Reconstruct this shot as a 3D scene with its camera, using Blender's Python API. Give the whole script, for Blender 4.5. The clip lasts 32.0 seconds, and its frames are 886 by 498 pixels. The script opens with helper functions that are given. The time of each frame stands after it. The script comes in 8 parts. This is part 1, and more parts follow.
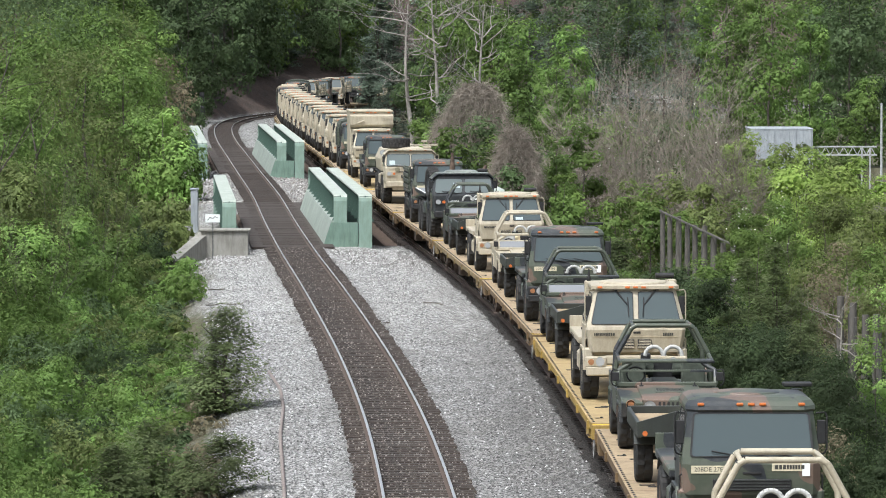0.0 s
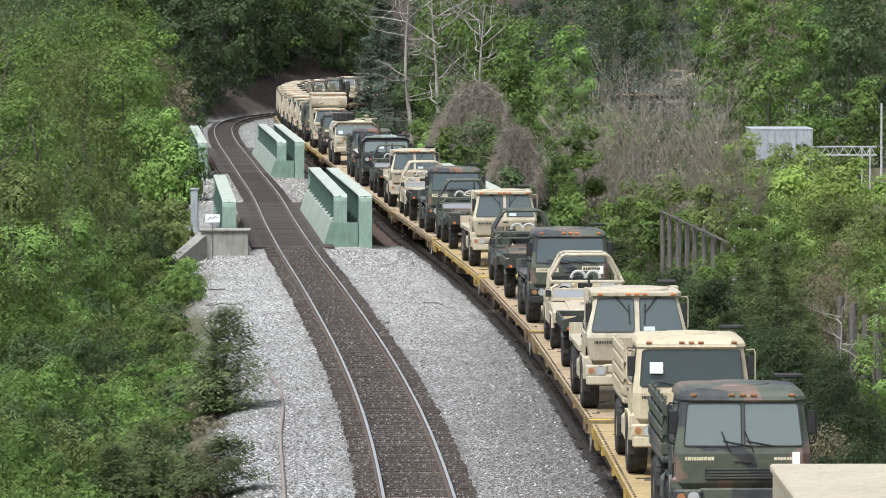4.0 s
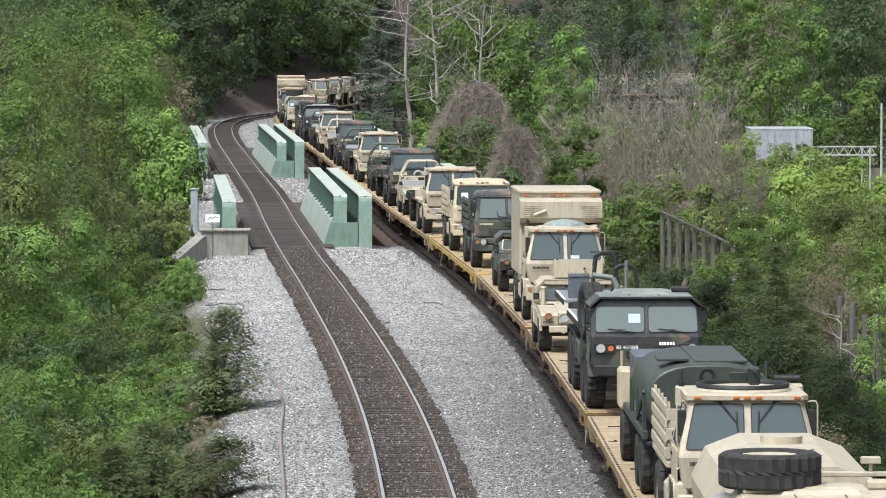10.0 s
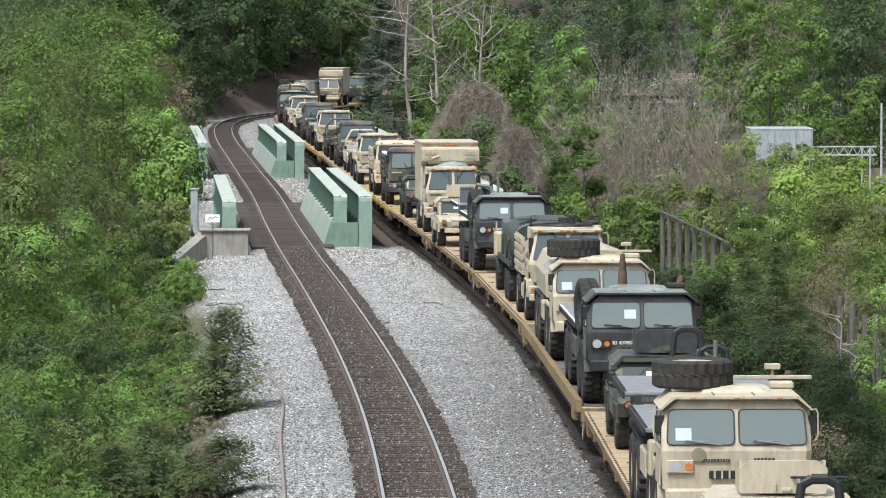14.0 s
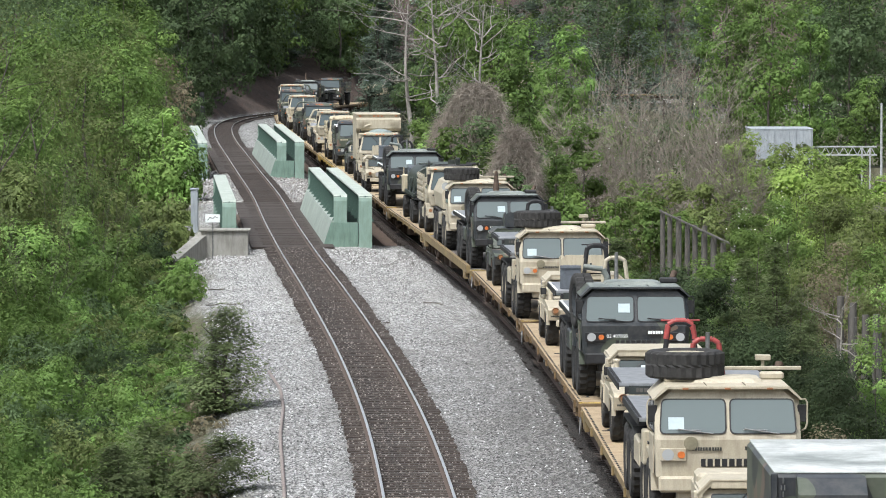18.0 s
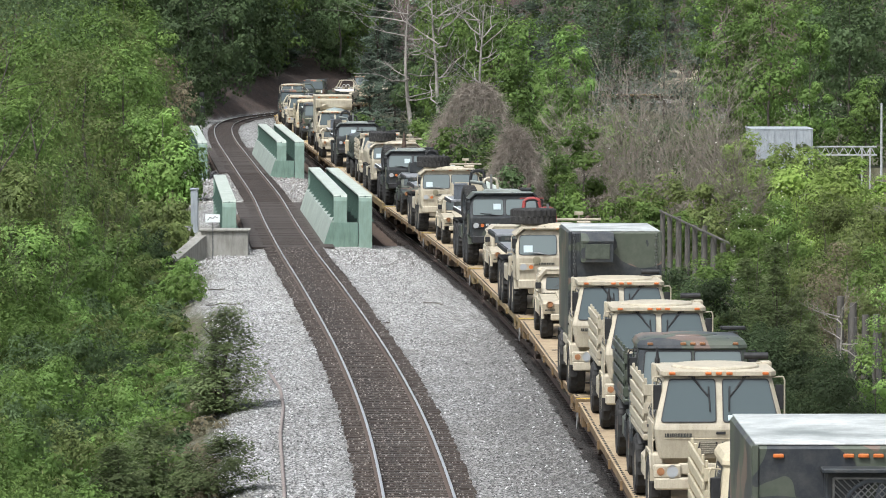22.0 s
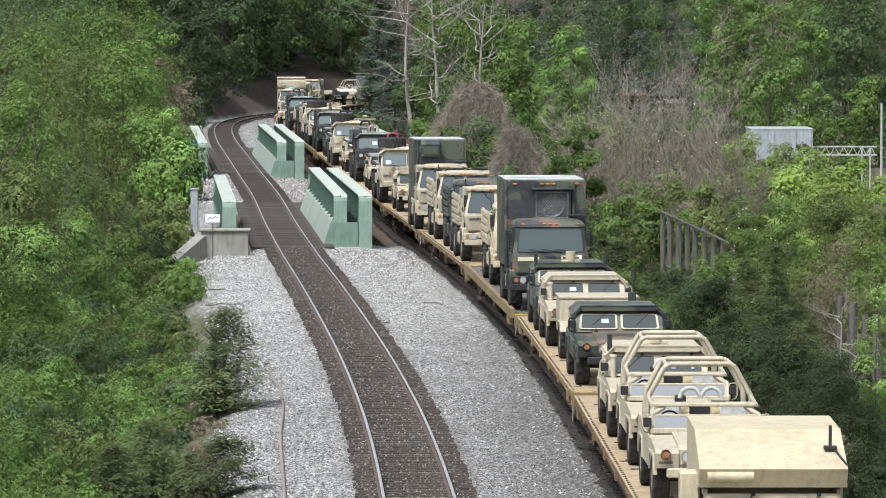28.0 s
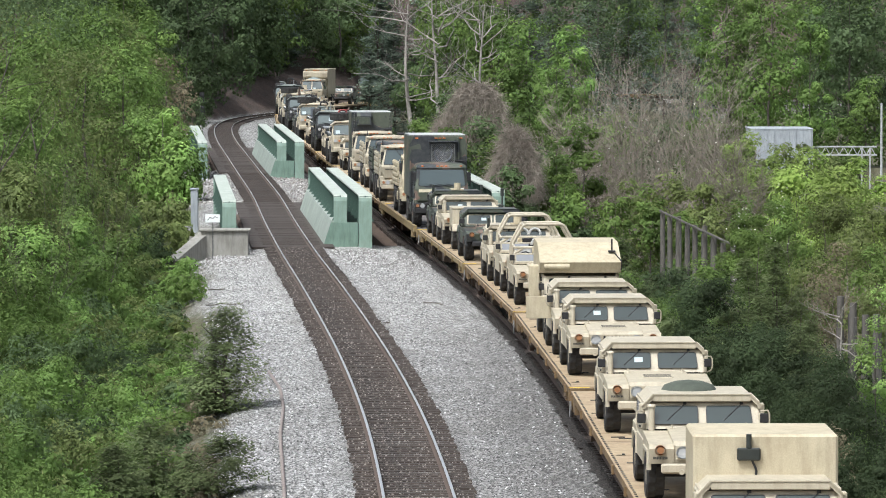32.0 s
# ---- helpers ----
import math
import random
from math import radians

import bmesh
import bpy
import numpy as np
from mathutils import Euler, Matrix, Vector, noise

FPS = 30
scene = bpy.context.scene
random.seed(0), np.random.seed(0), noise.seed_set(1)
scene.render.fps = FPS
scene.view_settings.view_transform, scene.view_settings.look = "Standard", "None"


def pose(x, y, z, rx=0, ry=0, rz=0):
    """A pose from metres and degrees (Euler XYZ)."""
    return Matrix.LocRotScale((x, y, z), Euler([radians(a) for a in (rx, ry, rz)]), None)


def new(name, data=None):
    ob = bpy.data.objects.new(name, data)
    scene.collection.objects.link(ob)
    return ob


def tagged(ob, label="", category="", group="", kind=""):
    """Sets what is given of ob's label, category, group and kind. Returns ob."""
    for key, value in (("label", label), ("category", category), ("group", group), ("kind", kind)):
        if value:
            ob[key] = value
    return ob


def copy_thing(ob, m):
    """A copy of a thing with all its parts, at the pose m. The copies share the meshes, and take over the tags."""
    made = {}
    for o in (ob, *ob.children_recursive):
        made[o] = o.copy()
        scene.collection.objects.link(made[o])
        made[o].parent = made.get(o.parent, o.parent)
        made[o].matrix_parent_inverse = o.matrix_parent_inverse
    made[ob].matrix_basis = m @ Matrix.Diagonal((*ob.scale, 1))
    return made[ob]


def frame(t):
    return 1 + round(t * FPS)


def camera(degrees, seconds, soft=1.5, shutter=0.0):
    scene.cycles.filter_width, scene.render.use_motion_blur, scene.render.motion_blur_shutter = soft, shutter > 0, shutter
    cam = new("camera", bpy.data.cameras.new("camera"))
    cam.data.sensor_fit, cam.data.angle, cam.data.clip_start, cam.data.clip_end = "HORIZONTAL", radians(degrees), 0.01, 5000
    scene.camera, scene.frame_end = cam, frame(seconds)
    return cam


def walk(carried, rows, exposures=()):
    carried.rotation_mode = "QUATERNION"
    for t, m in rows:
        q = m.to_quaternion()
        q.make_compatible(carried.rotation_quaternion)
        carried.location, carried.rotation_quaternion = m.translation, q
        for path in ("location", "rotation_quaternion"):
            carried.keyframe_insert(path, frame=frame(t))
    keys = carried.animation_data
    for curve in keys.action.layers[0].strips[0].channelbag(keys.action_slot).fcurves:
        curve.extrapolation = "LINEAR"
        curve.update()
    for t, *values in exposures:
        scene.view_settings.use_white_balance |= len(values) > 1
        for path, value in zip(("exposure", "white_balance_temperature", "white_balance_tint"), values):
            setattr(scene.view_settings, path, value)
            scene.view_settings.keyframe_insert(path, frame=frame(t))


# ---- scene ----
# The camera stands still on a high place beside the line, with a long lens.
cam = camera(11.194, 32.0, soft=1.0)
EYE = pose(0, 0, 10.29, 90 - 3.0124, 0, 0)
walk(cam, [(0.0, EYE), (32.0, EYE)], exposures=[(0.0, 0.73, 6130, 8), (32.0, 0.73, 6130, 8)])

# ---- light: bright overcast day, soft sun high behind the camera's left shoulder ----
SUN_ELEV, SUN_ROT = radians(58), radians(215)
world = bpy.data.worlds.new("overcast_sky")
scene.world = world
world.use_nodes = True
wn = world.node_tree.nodes
wl = world.node_tree.links
wn.clear()
w_out = wn.new("ShaderNodeOutputWorld")
w_bg = wn.new("ShaderNodeBackground")
w_sky = wn.new("ShaderNodeTexSky")
w_sky.sky_type = "NISHITA"
w_sky.sun_disc = False
w_sky.sun_elevation, w_sky.sun_rotation = SUN_ELEV, SUN_ROT
w_sky.air_density, w_sky.dust_density, w_sky.ozone_density = 1.0, 6.0, 0.6
w_hsv = wn.new("ShaderNodeHueSaturation")
w_hsv.inputs["Saturation"].default_value = 0.4
w_bg.inputs["Strength"].default_value = 0.122
wl.new(w_sky.outputs[0], w_hsv.inputs["Color"])
wl.new(w_hsv.outputs[0], w_bg.inputs[0])
wl.new(w_bg.outputs[0], w_out.inputs[0])
sun_data = bpy.data.lights.new("sun", "SUN")
sun_data.energy, sun_data.angle, sun_data.color = 2.15, radians(8), (1.0, 0.985, 0.955)
sun = new("sun", sun_data)
SUN_DIR = Vector((math.sin(SUN_ROT) * math.cos(SUN_ELEV), math.cos(SUN_ROT) * math.cos(SUN_ELEV), math.sin(SUN_ELEV)))
sun.rotation_mode = "QUATERNION"
sun.rotation_quaternion = SUN_DIR.to_track_quat("Z", "Y")
sun.location = (-40, -60, 120)


# ---- materials ----
def material(name, rough=0.6, metal=0.0):
    m = bpy.data.materials.new(name)
    m.use_nodes = True
    b = m.node_tree.nodes["Principled BSDF"]
    b.inputs["Roughness"].default_value = rough
    b.inputs["Metallic"].default_value = metal
    return m, m.node_tree.nodes, m.node_tree.links, b


def noise_of(n, l, scale, detail=4.0, rough=0.55, coords="Object", stretch=(1, 1, 1)):
    tc, mp, tx = n.new("ShaderNodeTexCoord"), n.new("ShaderNodeMapping"), n.new("ShaderNodeTexNoise")
    mp.inputs["Scale"].default_value = stretch
    tx.inputs["Scale"].default_value, tx.inputs["Detail"].default_value, tx.inputs["Roughness"].default_value = scale, detail, rough
    l.new(tc.outputs[coords], mp.inputs[0])
    l.new(mp.outputs[0], tx.inputs["Vector"])
    return tx


def ramp_of(n, l, source, stops, hard=False):
    r = n.new("ShaderNodeValToRGB")
    if hard:
        r.color_ramp.interpolation = "CONSTANT"
    e = r.color_ramp.elements
    while len(e) < len(stops):
        e.new(0.5)
    for k, (p, c) in enumerate(stops):
        e[k].position, e[k].color = p, (*c, 1)
    l.new(source, r.inputs[0])
    return r


def mixed(n, l, fac, a, b, blend="MIX"):
    x = n.new("ShaderNodeMix")
    x.data_type, x.blend_type = "RGBA", blend
    for sock, v in ((0, fac), (6, a), (7, b)):
        if isinstance(v, (int, float)):
            x.inputs[sock].default_value = v
        elif isinstance(v, tuple):
            x.inputs[sock].default_value = (*v, 1)
        else:
            l.new(v, x.inputs[sock])
    return x.outputs[2]


def bump(n, l, b, source, strength=0.3, dist=0.02):
    x = n.new("ShaderNodeBump")
    x.inputs["Strength"].default_value, x.inputs["Distance"].default_value = strength, dist
    l.new(source, x.inputs["Height"])
    l.new(x.outputs[0], b.inputs["Normal"])


def painted(name, col, dark, rough=0.6, metal=0.0, scale=1.2, grime=0.5, relief=0.1):
    """Weathered paint: broad fading, fine speckle of dust and dark streaks."""
    m, n, l, b = material(name, rough, metal)
    col, dark = tuple(c * .74 for c in col), tuple(c * .74 for c in dark)
    broad = noise_of(n, l, scale, 5, 0.6)
    streak = noise_of(n, l, 3.0, 6, 0.65, stretch=(2.5, 2.5, 0.5))
    fine = noise_of(n, l, 45.0, 3, 0.6)
    c1 = ramp_of(n, l, broad.outputs["Fac"], [(0.3, dark), (0.62, col)])
    s = ramp_of(n, l, streak.outputs["Fac"], [(0.42, (1, 1, 1)), (0.72, (0.5, 0.47, 0.43))])
    f = ramp_of(n, l, fine.outputs["Fac"], [(0.3, (0.82, 0.82, 0.82)), (0.65, (1.06, 1.06, 1.06))])
    c = mixed(n, l, grime, c1.outputs[0], s.outputs[0], "MULTIPLY")
    c = mixed(n, l, 0.7, c, f.outputs[0], "MULTIPLY")
    l.new(c, b.inputs["Base Color"])
    bump(n, l, b, fine.outputs["Fac"], relief, 0.004)
    return m


def camouflage(name, shift=(7.3, 2.1, 4.4), share=.565):
    m, n, l, b = material(name, 0.42)
    warp = noise_of(n, l, 0.95, 1.5, 0.4)
    warp2 = noise_of(n, l, 0.62, 1.5, 0.4, stretch=(1, 1.2, 1.4))
    mp = warp2.inputs["Vector"].links[0].from_node
    mp.inputs["Location"].default_value = shift
    green, brown, black = (0.062, 0.075, 0.054), (0.14, 0.096, 0.074), (0.02, 0.024, 0.03)
    base = ramp_of(n, l, warp.outputs["Fac"], [(0.0, brown), (0.41, green), (0.58, black)], True)
    over = ramp_of(n, l, warp2.outputs["Fac"], [(0.0, (0, 0, 0)), (share, (1, 1, 1))], True)
    c = mixed(n, l, over.outputs[0], base.outputs[0], (0.024, 0.029, 0.034))
    dust = noise_of(n, l, 5.0, 6, 0.7)
    d = ramp_of(n, l, dust.outputs["Fac"], [(0.4, (0, 0, 0)), (0.8, (0.35, 0.35, 0.35))])
    c = mixed(n, l, d.outputs[0], c, (0.16, 0.15, 0.13))
    l.new(c, b.inputs["Base Color"])
    fine = noise_of(n, l, 40, 3)
    bump(n, l, b, fine.outputs["Fac"], 0.1, 0.004)
    return m


def simple(name, col, rough=0.5, metal=0.0, var=0.25, scale=8.0, relief=0.0):
    m, n, l, b = material(name, rough, metal)
    t = noise_of(n, l, scale, 5, 0.6)
    lo, hi = tuple(c * (1 - var) for c in col), tuple(min(1, c * (1 + var)) for c in col)
    r = ramp_of(n, l, t.outputs["Fac"], [(0.3, lo), (0.7, hi)])
    l.new(r.outputs[0], b.inputs["Base Color"])
    if relief:
        bump(n, l, b, t.outputs["Fac"], relief, 0.02)
    return m


def leafy(name, low, high, rough=0.55):
    """Leaves: each island of its own tint, a little light passing through."""
    m, n, l, b = material(name, rough)
    b.inputs["Specular IOR Level"].default_value = 0.16
    geo, info = n.new("ShaderNodeNewGeometry"), n.new("ShaderNodeObjectInfo")
    r = ramp_of(n, l, geo.outputs["Random Per Island"], [(0.0, tuple((a + b) / 2 for a, b in zip(low, high))), (0.75, high), (1.0, tuple(c * 1.06 for c in high))])
    hs = n.new("ShaderNodeHueSaturation")
    mr = n.new("ShaderNodeMapRange")
    mr.inputs["To Min"].default_value, mr.inputs["To Max"].default_value = 0.72, 1.25
    l.new(info.outputs["Random"], mr.inputs["Value"])
    # noise lumps lighten and darken the leaves, imitating shadows between clumps
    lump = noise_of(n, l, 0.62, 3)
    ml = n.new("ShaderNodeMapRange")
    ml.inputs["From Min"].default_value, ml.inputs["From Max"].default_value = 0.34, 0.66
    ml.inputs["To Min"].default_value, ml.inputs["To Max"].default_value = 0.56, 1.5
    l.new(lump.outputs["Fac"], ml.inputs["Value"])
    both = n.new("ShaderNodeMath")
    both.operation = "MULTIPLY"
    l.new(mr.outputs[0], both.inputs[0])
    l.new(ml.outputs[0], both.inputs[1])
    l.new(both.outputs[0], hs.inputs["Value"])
    broad = noise_of(n, l, 0.35, 2)
    mh = n.new("ShaderNodeMapRange")
    mh.inputs["To Min"].default_value, mh.inputs["To Max"].default_value = 0.475, 0.525
    l.new(broad.outputs["Fac"], mh.inputs["Value"])
    l.new(mh.outputs[0], hs.inputs["Hue"])
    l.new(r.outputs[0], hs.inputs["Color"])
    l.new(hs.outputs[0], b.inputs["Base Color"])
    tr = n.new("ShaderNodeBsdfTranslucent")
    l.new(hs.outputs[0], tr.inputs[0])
    mx = n.new("ShaderNodeMixShader")
    mx.inputs[0].default_value = 0.5
    l.new(b.outputs[0], mx.inputs[1])
    l.new(tr.outputs[0], mx.inputs[2])
    l.new(mx.outputs[0], n["Material Output"].inputs[0])
    return m


TAN = painted("tan_paint", (0.615, 0.55, 0.42), (0.53, 0.47, 0.35), 0.5)
CREAM = painted("pale_tan_paint", (0.66, 0.58, 0.41), (0.56, 0.48, 0.33), 0.6)
CAMO = camouflage("camouflage_paint")
CAMO_B = camouflage("dark_camouflage_paint", (2.2, 5.6, 1.3), .5)
DARKGREEN = painted("dark_green_paint", (0.042, 0.05, 0.044), (0.028, 0.033, 0.031), 0.42)
CANVAS_G = simple("green_canvas", (0.055, 0.065, 0.05), 0.9, 0, 0.3, 6, 0.3)
CANVAS_T = simple("tan_canvas", (0.5, 0.42, 0.27), 0.9, 0, 0.2, 5, 0.3)
RUBBER = simple("tyre_rubber", (0.022, 0.021, 0.02), 0.85, 0, 0.5, 9)
BLACK = simple("black_steel", (0.02, 0.02, 0.021), 0.6, 0.2, 0.4)
STEEL = simple("worn_steel", (0.3, 0.3, 0.3), 0.4, 0.9, 0.3)
ALU = simple("grey_deck_plate", (0.2, 0.207, 0.215), 0.55, 0.15, 0.25, 5, 0.2)
GLASS, _n, _l, _b = material("dark_windscreen_glass", 0.04)
_b.inputs["Base Color"].default_value = (0.06, 0.08, 0.084, 1)
# pale base colour stands in for the sky mirrored in the panes
GLASS_H, _n, _l, _b = material("pale_windscreen_glass", 0.05)
_b.inputs["Base Color"].default_value = (0.12, 0.145, 0.145, 1)
GLASS_D, _n, _l, _b = material("smoked_windscreen_glass", 0.05)
_b.inputs["Base Color"].default_value = (0.03, 0.042, 0.042, 1)
GLASS_CLOUDY, _n, _l, _b = material("cloudy_plastic_windscreen", 0.25)
_b.inputs["Base Color"].default_value = (0.17, 0.18, 0.195, 1)
LENS, _n, _l, _b = material("headlamp_glass", 0.08)
_b.inputs["Base Color"].default_value = (0.5, 0.52, 0.53, 1)
_b.inputs["Metallic"].default_value = 0.3
AMBER = simple("amber_lens", (0.5, 0.14, 0.035), 0.3, 0, 0.2)
AMBER_D = simple("dull_amber_lens", (0.27, 0.125, 0.055), 0.35, 0, 0.3)
SEAT = simple("pale_grey_seat_cloth", (0.42, 0.42, 0.4), 0.85, 0, 0.25)
SHEET = simple("paper_behind_glass", (0.4, 0.47, 0.49), 0.7, 0, 0.1)
RED = simple("red_paint", (0.28, 0.05, 0.045), 0.5, 0, 0.3)
PAPER = simple("white_paper", (0.8, 0.83, 0.82), 0.8, 0, 0.06)
INK = simple("dark_lettering", (0.04, 0.04, 0.035), 0.8, 0, 0.2)
PLACARD = simple("tan_placard", (0.55, 0.5, 0.36), 0.8, 0, 0.15)
DECK_T = painted("worn_deck_planks", (0.53, 0.41, 0.255), (0.38, 0.28, 0.175), 0.8, 0, 0.9, 0.6, 0.4)
DECK_Y = painted("yellow_deck", (0.55, 0.41, 0.2), (0.42, 0.31, 0.155), 0.75, 0, 0.9, 0.6, 0.3)
DECK_G = painted("grey_deck", (0.19, 0.17, 0.16), (0.11, 0.10, 0.095), 0.8, 0, 0.9, 0.6, 0.3)
SILL_B = painted("weathered_sill_paint", (0.27, 0.175, 0.08), (0.13, 0.084, 0.047), 0.7, 0, 0.8, 0.75, 0.2)
SILL_Y = painted("yellow_sill_paint", (0.55, 0.375, 0.085), (0.33, 0.215, 0.07), 0.6, 0, 0.8, 0.6, 0.2)
SILL_C = painted("pale_yellow_sill_paint", (0.33, 0.24, 0.105), (0.2, 0.145, 0.08), 0.65, 0, 0.8, 0.8, 0.2)
SAFETY = simple("safety_yellow", (0.75, 0.52, 0.03), 0.5, 0, 0.15)
RUST = simple("rusty_iron", (0.085, 0.058, 0.042), 0.85, 0.1, 0.5, 6, 0.2)
# one green paint split by light: web and stiffeners shaded, flanges lit
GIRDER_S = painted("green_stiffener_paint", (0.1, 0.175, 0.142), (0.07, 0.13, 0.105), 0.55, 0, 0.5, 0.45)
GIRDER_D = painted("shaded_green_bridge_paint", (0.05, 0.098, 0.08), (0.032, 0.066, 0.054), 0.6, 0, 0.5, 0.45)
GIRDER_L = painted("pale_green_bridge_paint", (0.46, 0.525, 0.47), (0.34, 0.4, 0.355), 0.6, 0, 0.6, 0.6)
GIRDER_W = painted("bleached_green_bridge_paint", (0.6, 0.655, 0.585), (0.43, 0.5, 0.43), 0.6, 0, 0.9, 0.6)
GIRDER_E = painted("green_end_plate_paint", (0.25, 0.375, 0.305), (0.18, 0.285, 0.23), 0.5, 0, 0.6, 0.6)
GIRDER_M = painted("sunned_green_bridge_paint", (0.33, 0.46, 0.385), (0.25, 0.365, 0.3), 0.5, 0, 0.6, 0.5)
CONCRETE = painted("weathered_concrete", (0.42, 0.41, 0.37), (0.3, 0.29, 0.26), 0.85, 0, 0.7, 0.7, 0.4)
WOOD_GREY = painted("grey_weathered_wood", (0.17, 0.158, 0.14), (0.095, 0.087, 0.077), 0.9, 0, 1.5, 0.6, 0.5)
BARK = simple("bark", (0.09, 0.078, 0.066), 0.95, 0, 0.4, 5, 0.6)
BARK_PALE = simple("pale_bare_bark", (0.26, 0.24, 0.215), 0.95, 0, 0.3, 4, 0.4)
TWIG = simple("grey_twigs", (0.21, 0.182, 0.15), 0.95, 0, 0.3, 3)
METAL_W = painted("white_sheet_metal", (0.52, 0.56, 0.60), (0.42, 0.46, 0.5), 0.5, 0.1)
LEAF_MID = leafy("mid_green_leaves", (0.079, 0.126, 0.035), (0.127, 0.193, 0.052))
LEAF_BRIGHT = leafy("fresh_green_leaves", (0.16, 0.265, 0.07), (0.24, 0.365, 0.106))
LEAF_YELLOW = leafy("yellow_green_leaves", (0.168, 0.245, 0.062), (0.255, 0.345, 0.094))
# leaf green kept very dark to stand in for shade beside the train
LEAF_SHADED = leafy("shade_dark_leaves", (0.03, 0.046, 0.022), (0.056, 0.08, 0.036), 0.7)
LEAF_FRESH = leafy("young_green_leaves", (0.108, 0.182, 0.05), (0.17, 0.264, 0.074))
LEAF_OLIVE = leafy("olive_leaves", (0.104, 0.138, 0.048), (0.172, 0.212, 0.074))
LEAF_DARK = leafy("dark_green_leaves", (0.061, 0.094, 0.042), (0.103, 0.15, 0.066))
LEAF_PINE = leafy("blue_green_needles", (0.085, 0.116, 0.086), (0.142, 0.182, 0.137), 0.7)
LEAF_CEDAR = leafy("dull_cedar_needles", (0.074, 0.1, 0.044), (0.124, 0.155, 0.07), 0.75)
LEAF_DRY = leafy("dry_leaf_buds", (0.11, 0.095, 0.06), (0.2, 0.175, 0.115), 0.8)
BLOSSOM = leafy("white_blossom", (0.5, 0.5, 0.42), (0.75, 0.74, 0.66), 0.8)


# ---- mesh building ----
class Shape:
    """Collects vertices and faces of one mesh."""

    def __init__(self):
        self.v, self.f, self.s = [], [], []

    def add(self, verts, faces, m=None, smooth=False):
        k = len(self.v)
        if m is not None:
            verts = [m @ Vector(p) for p in verts]
        self.v += [tuple(p) for p in verts]
        self.f += [tuple(i + k for i in f) for f in faces]
        self.s += [smooth] * len(faces)
        return self

    def box(self, c, size, m=None, bev=0.012):
        hx, hy, hz = (s / 2 for s in size)
        b = min(bev, hx * 0.45, hy * 0.45, hz * 0.45)
        V = []
        for sx in (-1, 1):
            for sy in (-1, 1):
                for sz in (-1, 1):
                    V.append((sx * hx, sy * (hy - b), sz * (hz - b)))
                    V.append((sx * (hx - b), sy * hy, sz * (hz - b)))
                    V.append((sx * (hx - b), sy * (hy - b), sz * hz))
        V = [(x + c[0], y + c[1], z + c[2]) for x, y, z in V]

        def i(sx, sy, sz, a):
            return ((sx > 0) * 4 + (sy > 0) * 2 + (sz > 0)) * 3 + a
        F = []
        for s in (-1, 1):
            F.append((i(s, -1, -1, 0), i(s, s, -s, 0) if False else i(s, 1, -1, 0), i(s, 1, 1, 0), i(s, -1, 1, 0))[::s])
            F.append((i(-1, s, -1, 1), i(1, s, -1, 1), i(1, s, 1, 1), i(-1, s, 1, 1))[::-s])
            F.append((i(-1, -1, s, 2), i(1, -1, s, 2), i(1, 1, s, 2), i(-1, 1, s, 2))[::s])
        for a in (-1, 1):
            for b2 in (-1, 1):
                k = a * b2
                F.append((i(a, b2, -1, 0), i(a, b2, -1, 1), i(a, b2, 1, 1), i(a, b2, 1, 0))[::k])
                F.append((i(a, -1, b2, 0), i(a, 1, b2, 0), i(a, 1, b2, 2), i(a, -1, b2, 2))[::k])
                F.append((i(-1, a, b2, 1), i(-1, a, b2, 2), i(1, a, b2, 2), i(1, a, b2, 1))[::k])
                for c2 in (-1, 1):
                    F.append((i(a, b2, c2, 0), i(a, b2, c2, 1), i(a, b2, c2, 2))[::a * b2 * c2])
        return self.add(V, F, m)

    def prism(self, poly, x0, x1, m=None, axis="x", smooth=False):
        """A polygon drawn across an axis and pulled along it."""
        n = len(poly)
        area = sum(poly[k][0] * poly[(k + 1) % n][1] - poly[(k + 1) % n][0] * poly[k][1] for k in range(n))
        p = list(poly) if area > 0 else list(poly)[::-1]
        put = {"x": lambda a, u, w: (a, u, w), "y": lambda a, u, w: (w, a, u), "z": lambda a, u, w: (u, w, a)}[axis]
        V = [put(x0, u, w) for u, w in p] + [put(x1, u, w) for u, w in p]
        F = [tuple(range(n))[::-1], tuple(range(n, 2 * n))]
        F += [(k, (k + 1) % n, (k + 1) % n + n, k + n) for k in range(n)]
        return self.add(V, F, m, smooth)

    def tube(self, a, b, r, r2=None, n=8, cap=True, smooth=True):
        a, b = Vector(a), Vector(b)
        r2 = r if r2 is None else r2
        q = (b - a).to_track_quat("Z", "Y").to_matrix()
        V = []
        for p, rr in ((a, r), (b, r2)):
            for k in range(n):
                t = 2 * math.pi * k / n
                V.append(p + q @ Vector((rr * math.cos(t), rr * math.sin(t), 0)))
        self.add(V, [(k, (k + 1) % n, (k + 1) % n + n, k + n) for k in range(n)], None, smooth)
        if cap:
            self.add(V[:n], [tuple(range(n))[::-1]])
            self.add(V[n:], [tuple(range(n))])
        return self

    def path(self, pts, r, n=6):
        for a, b in zip(pts[:-1], pts[1:]):
            self.tube(a, b, r, n=n)
        return self

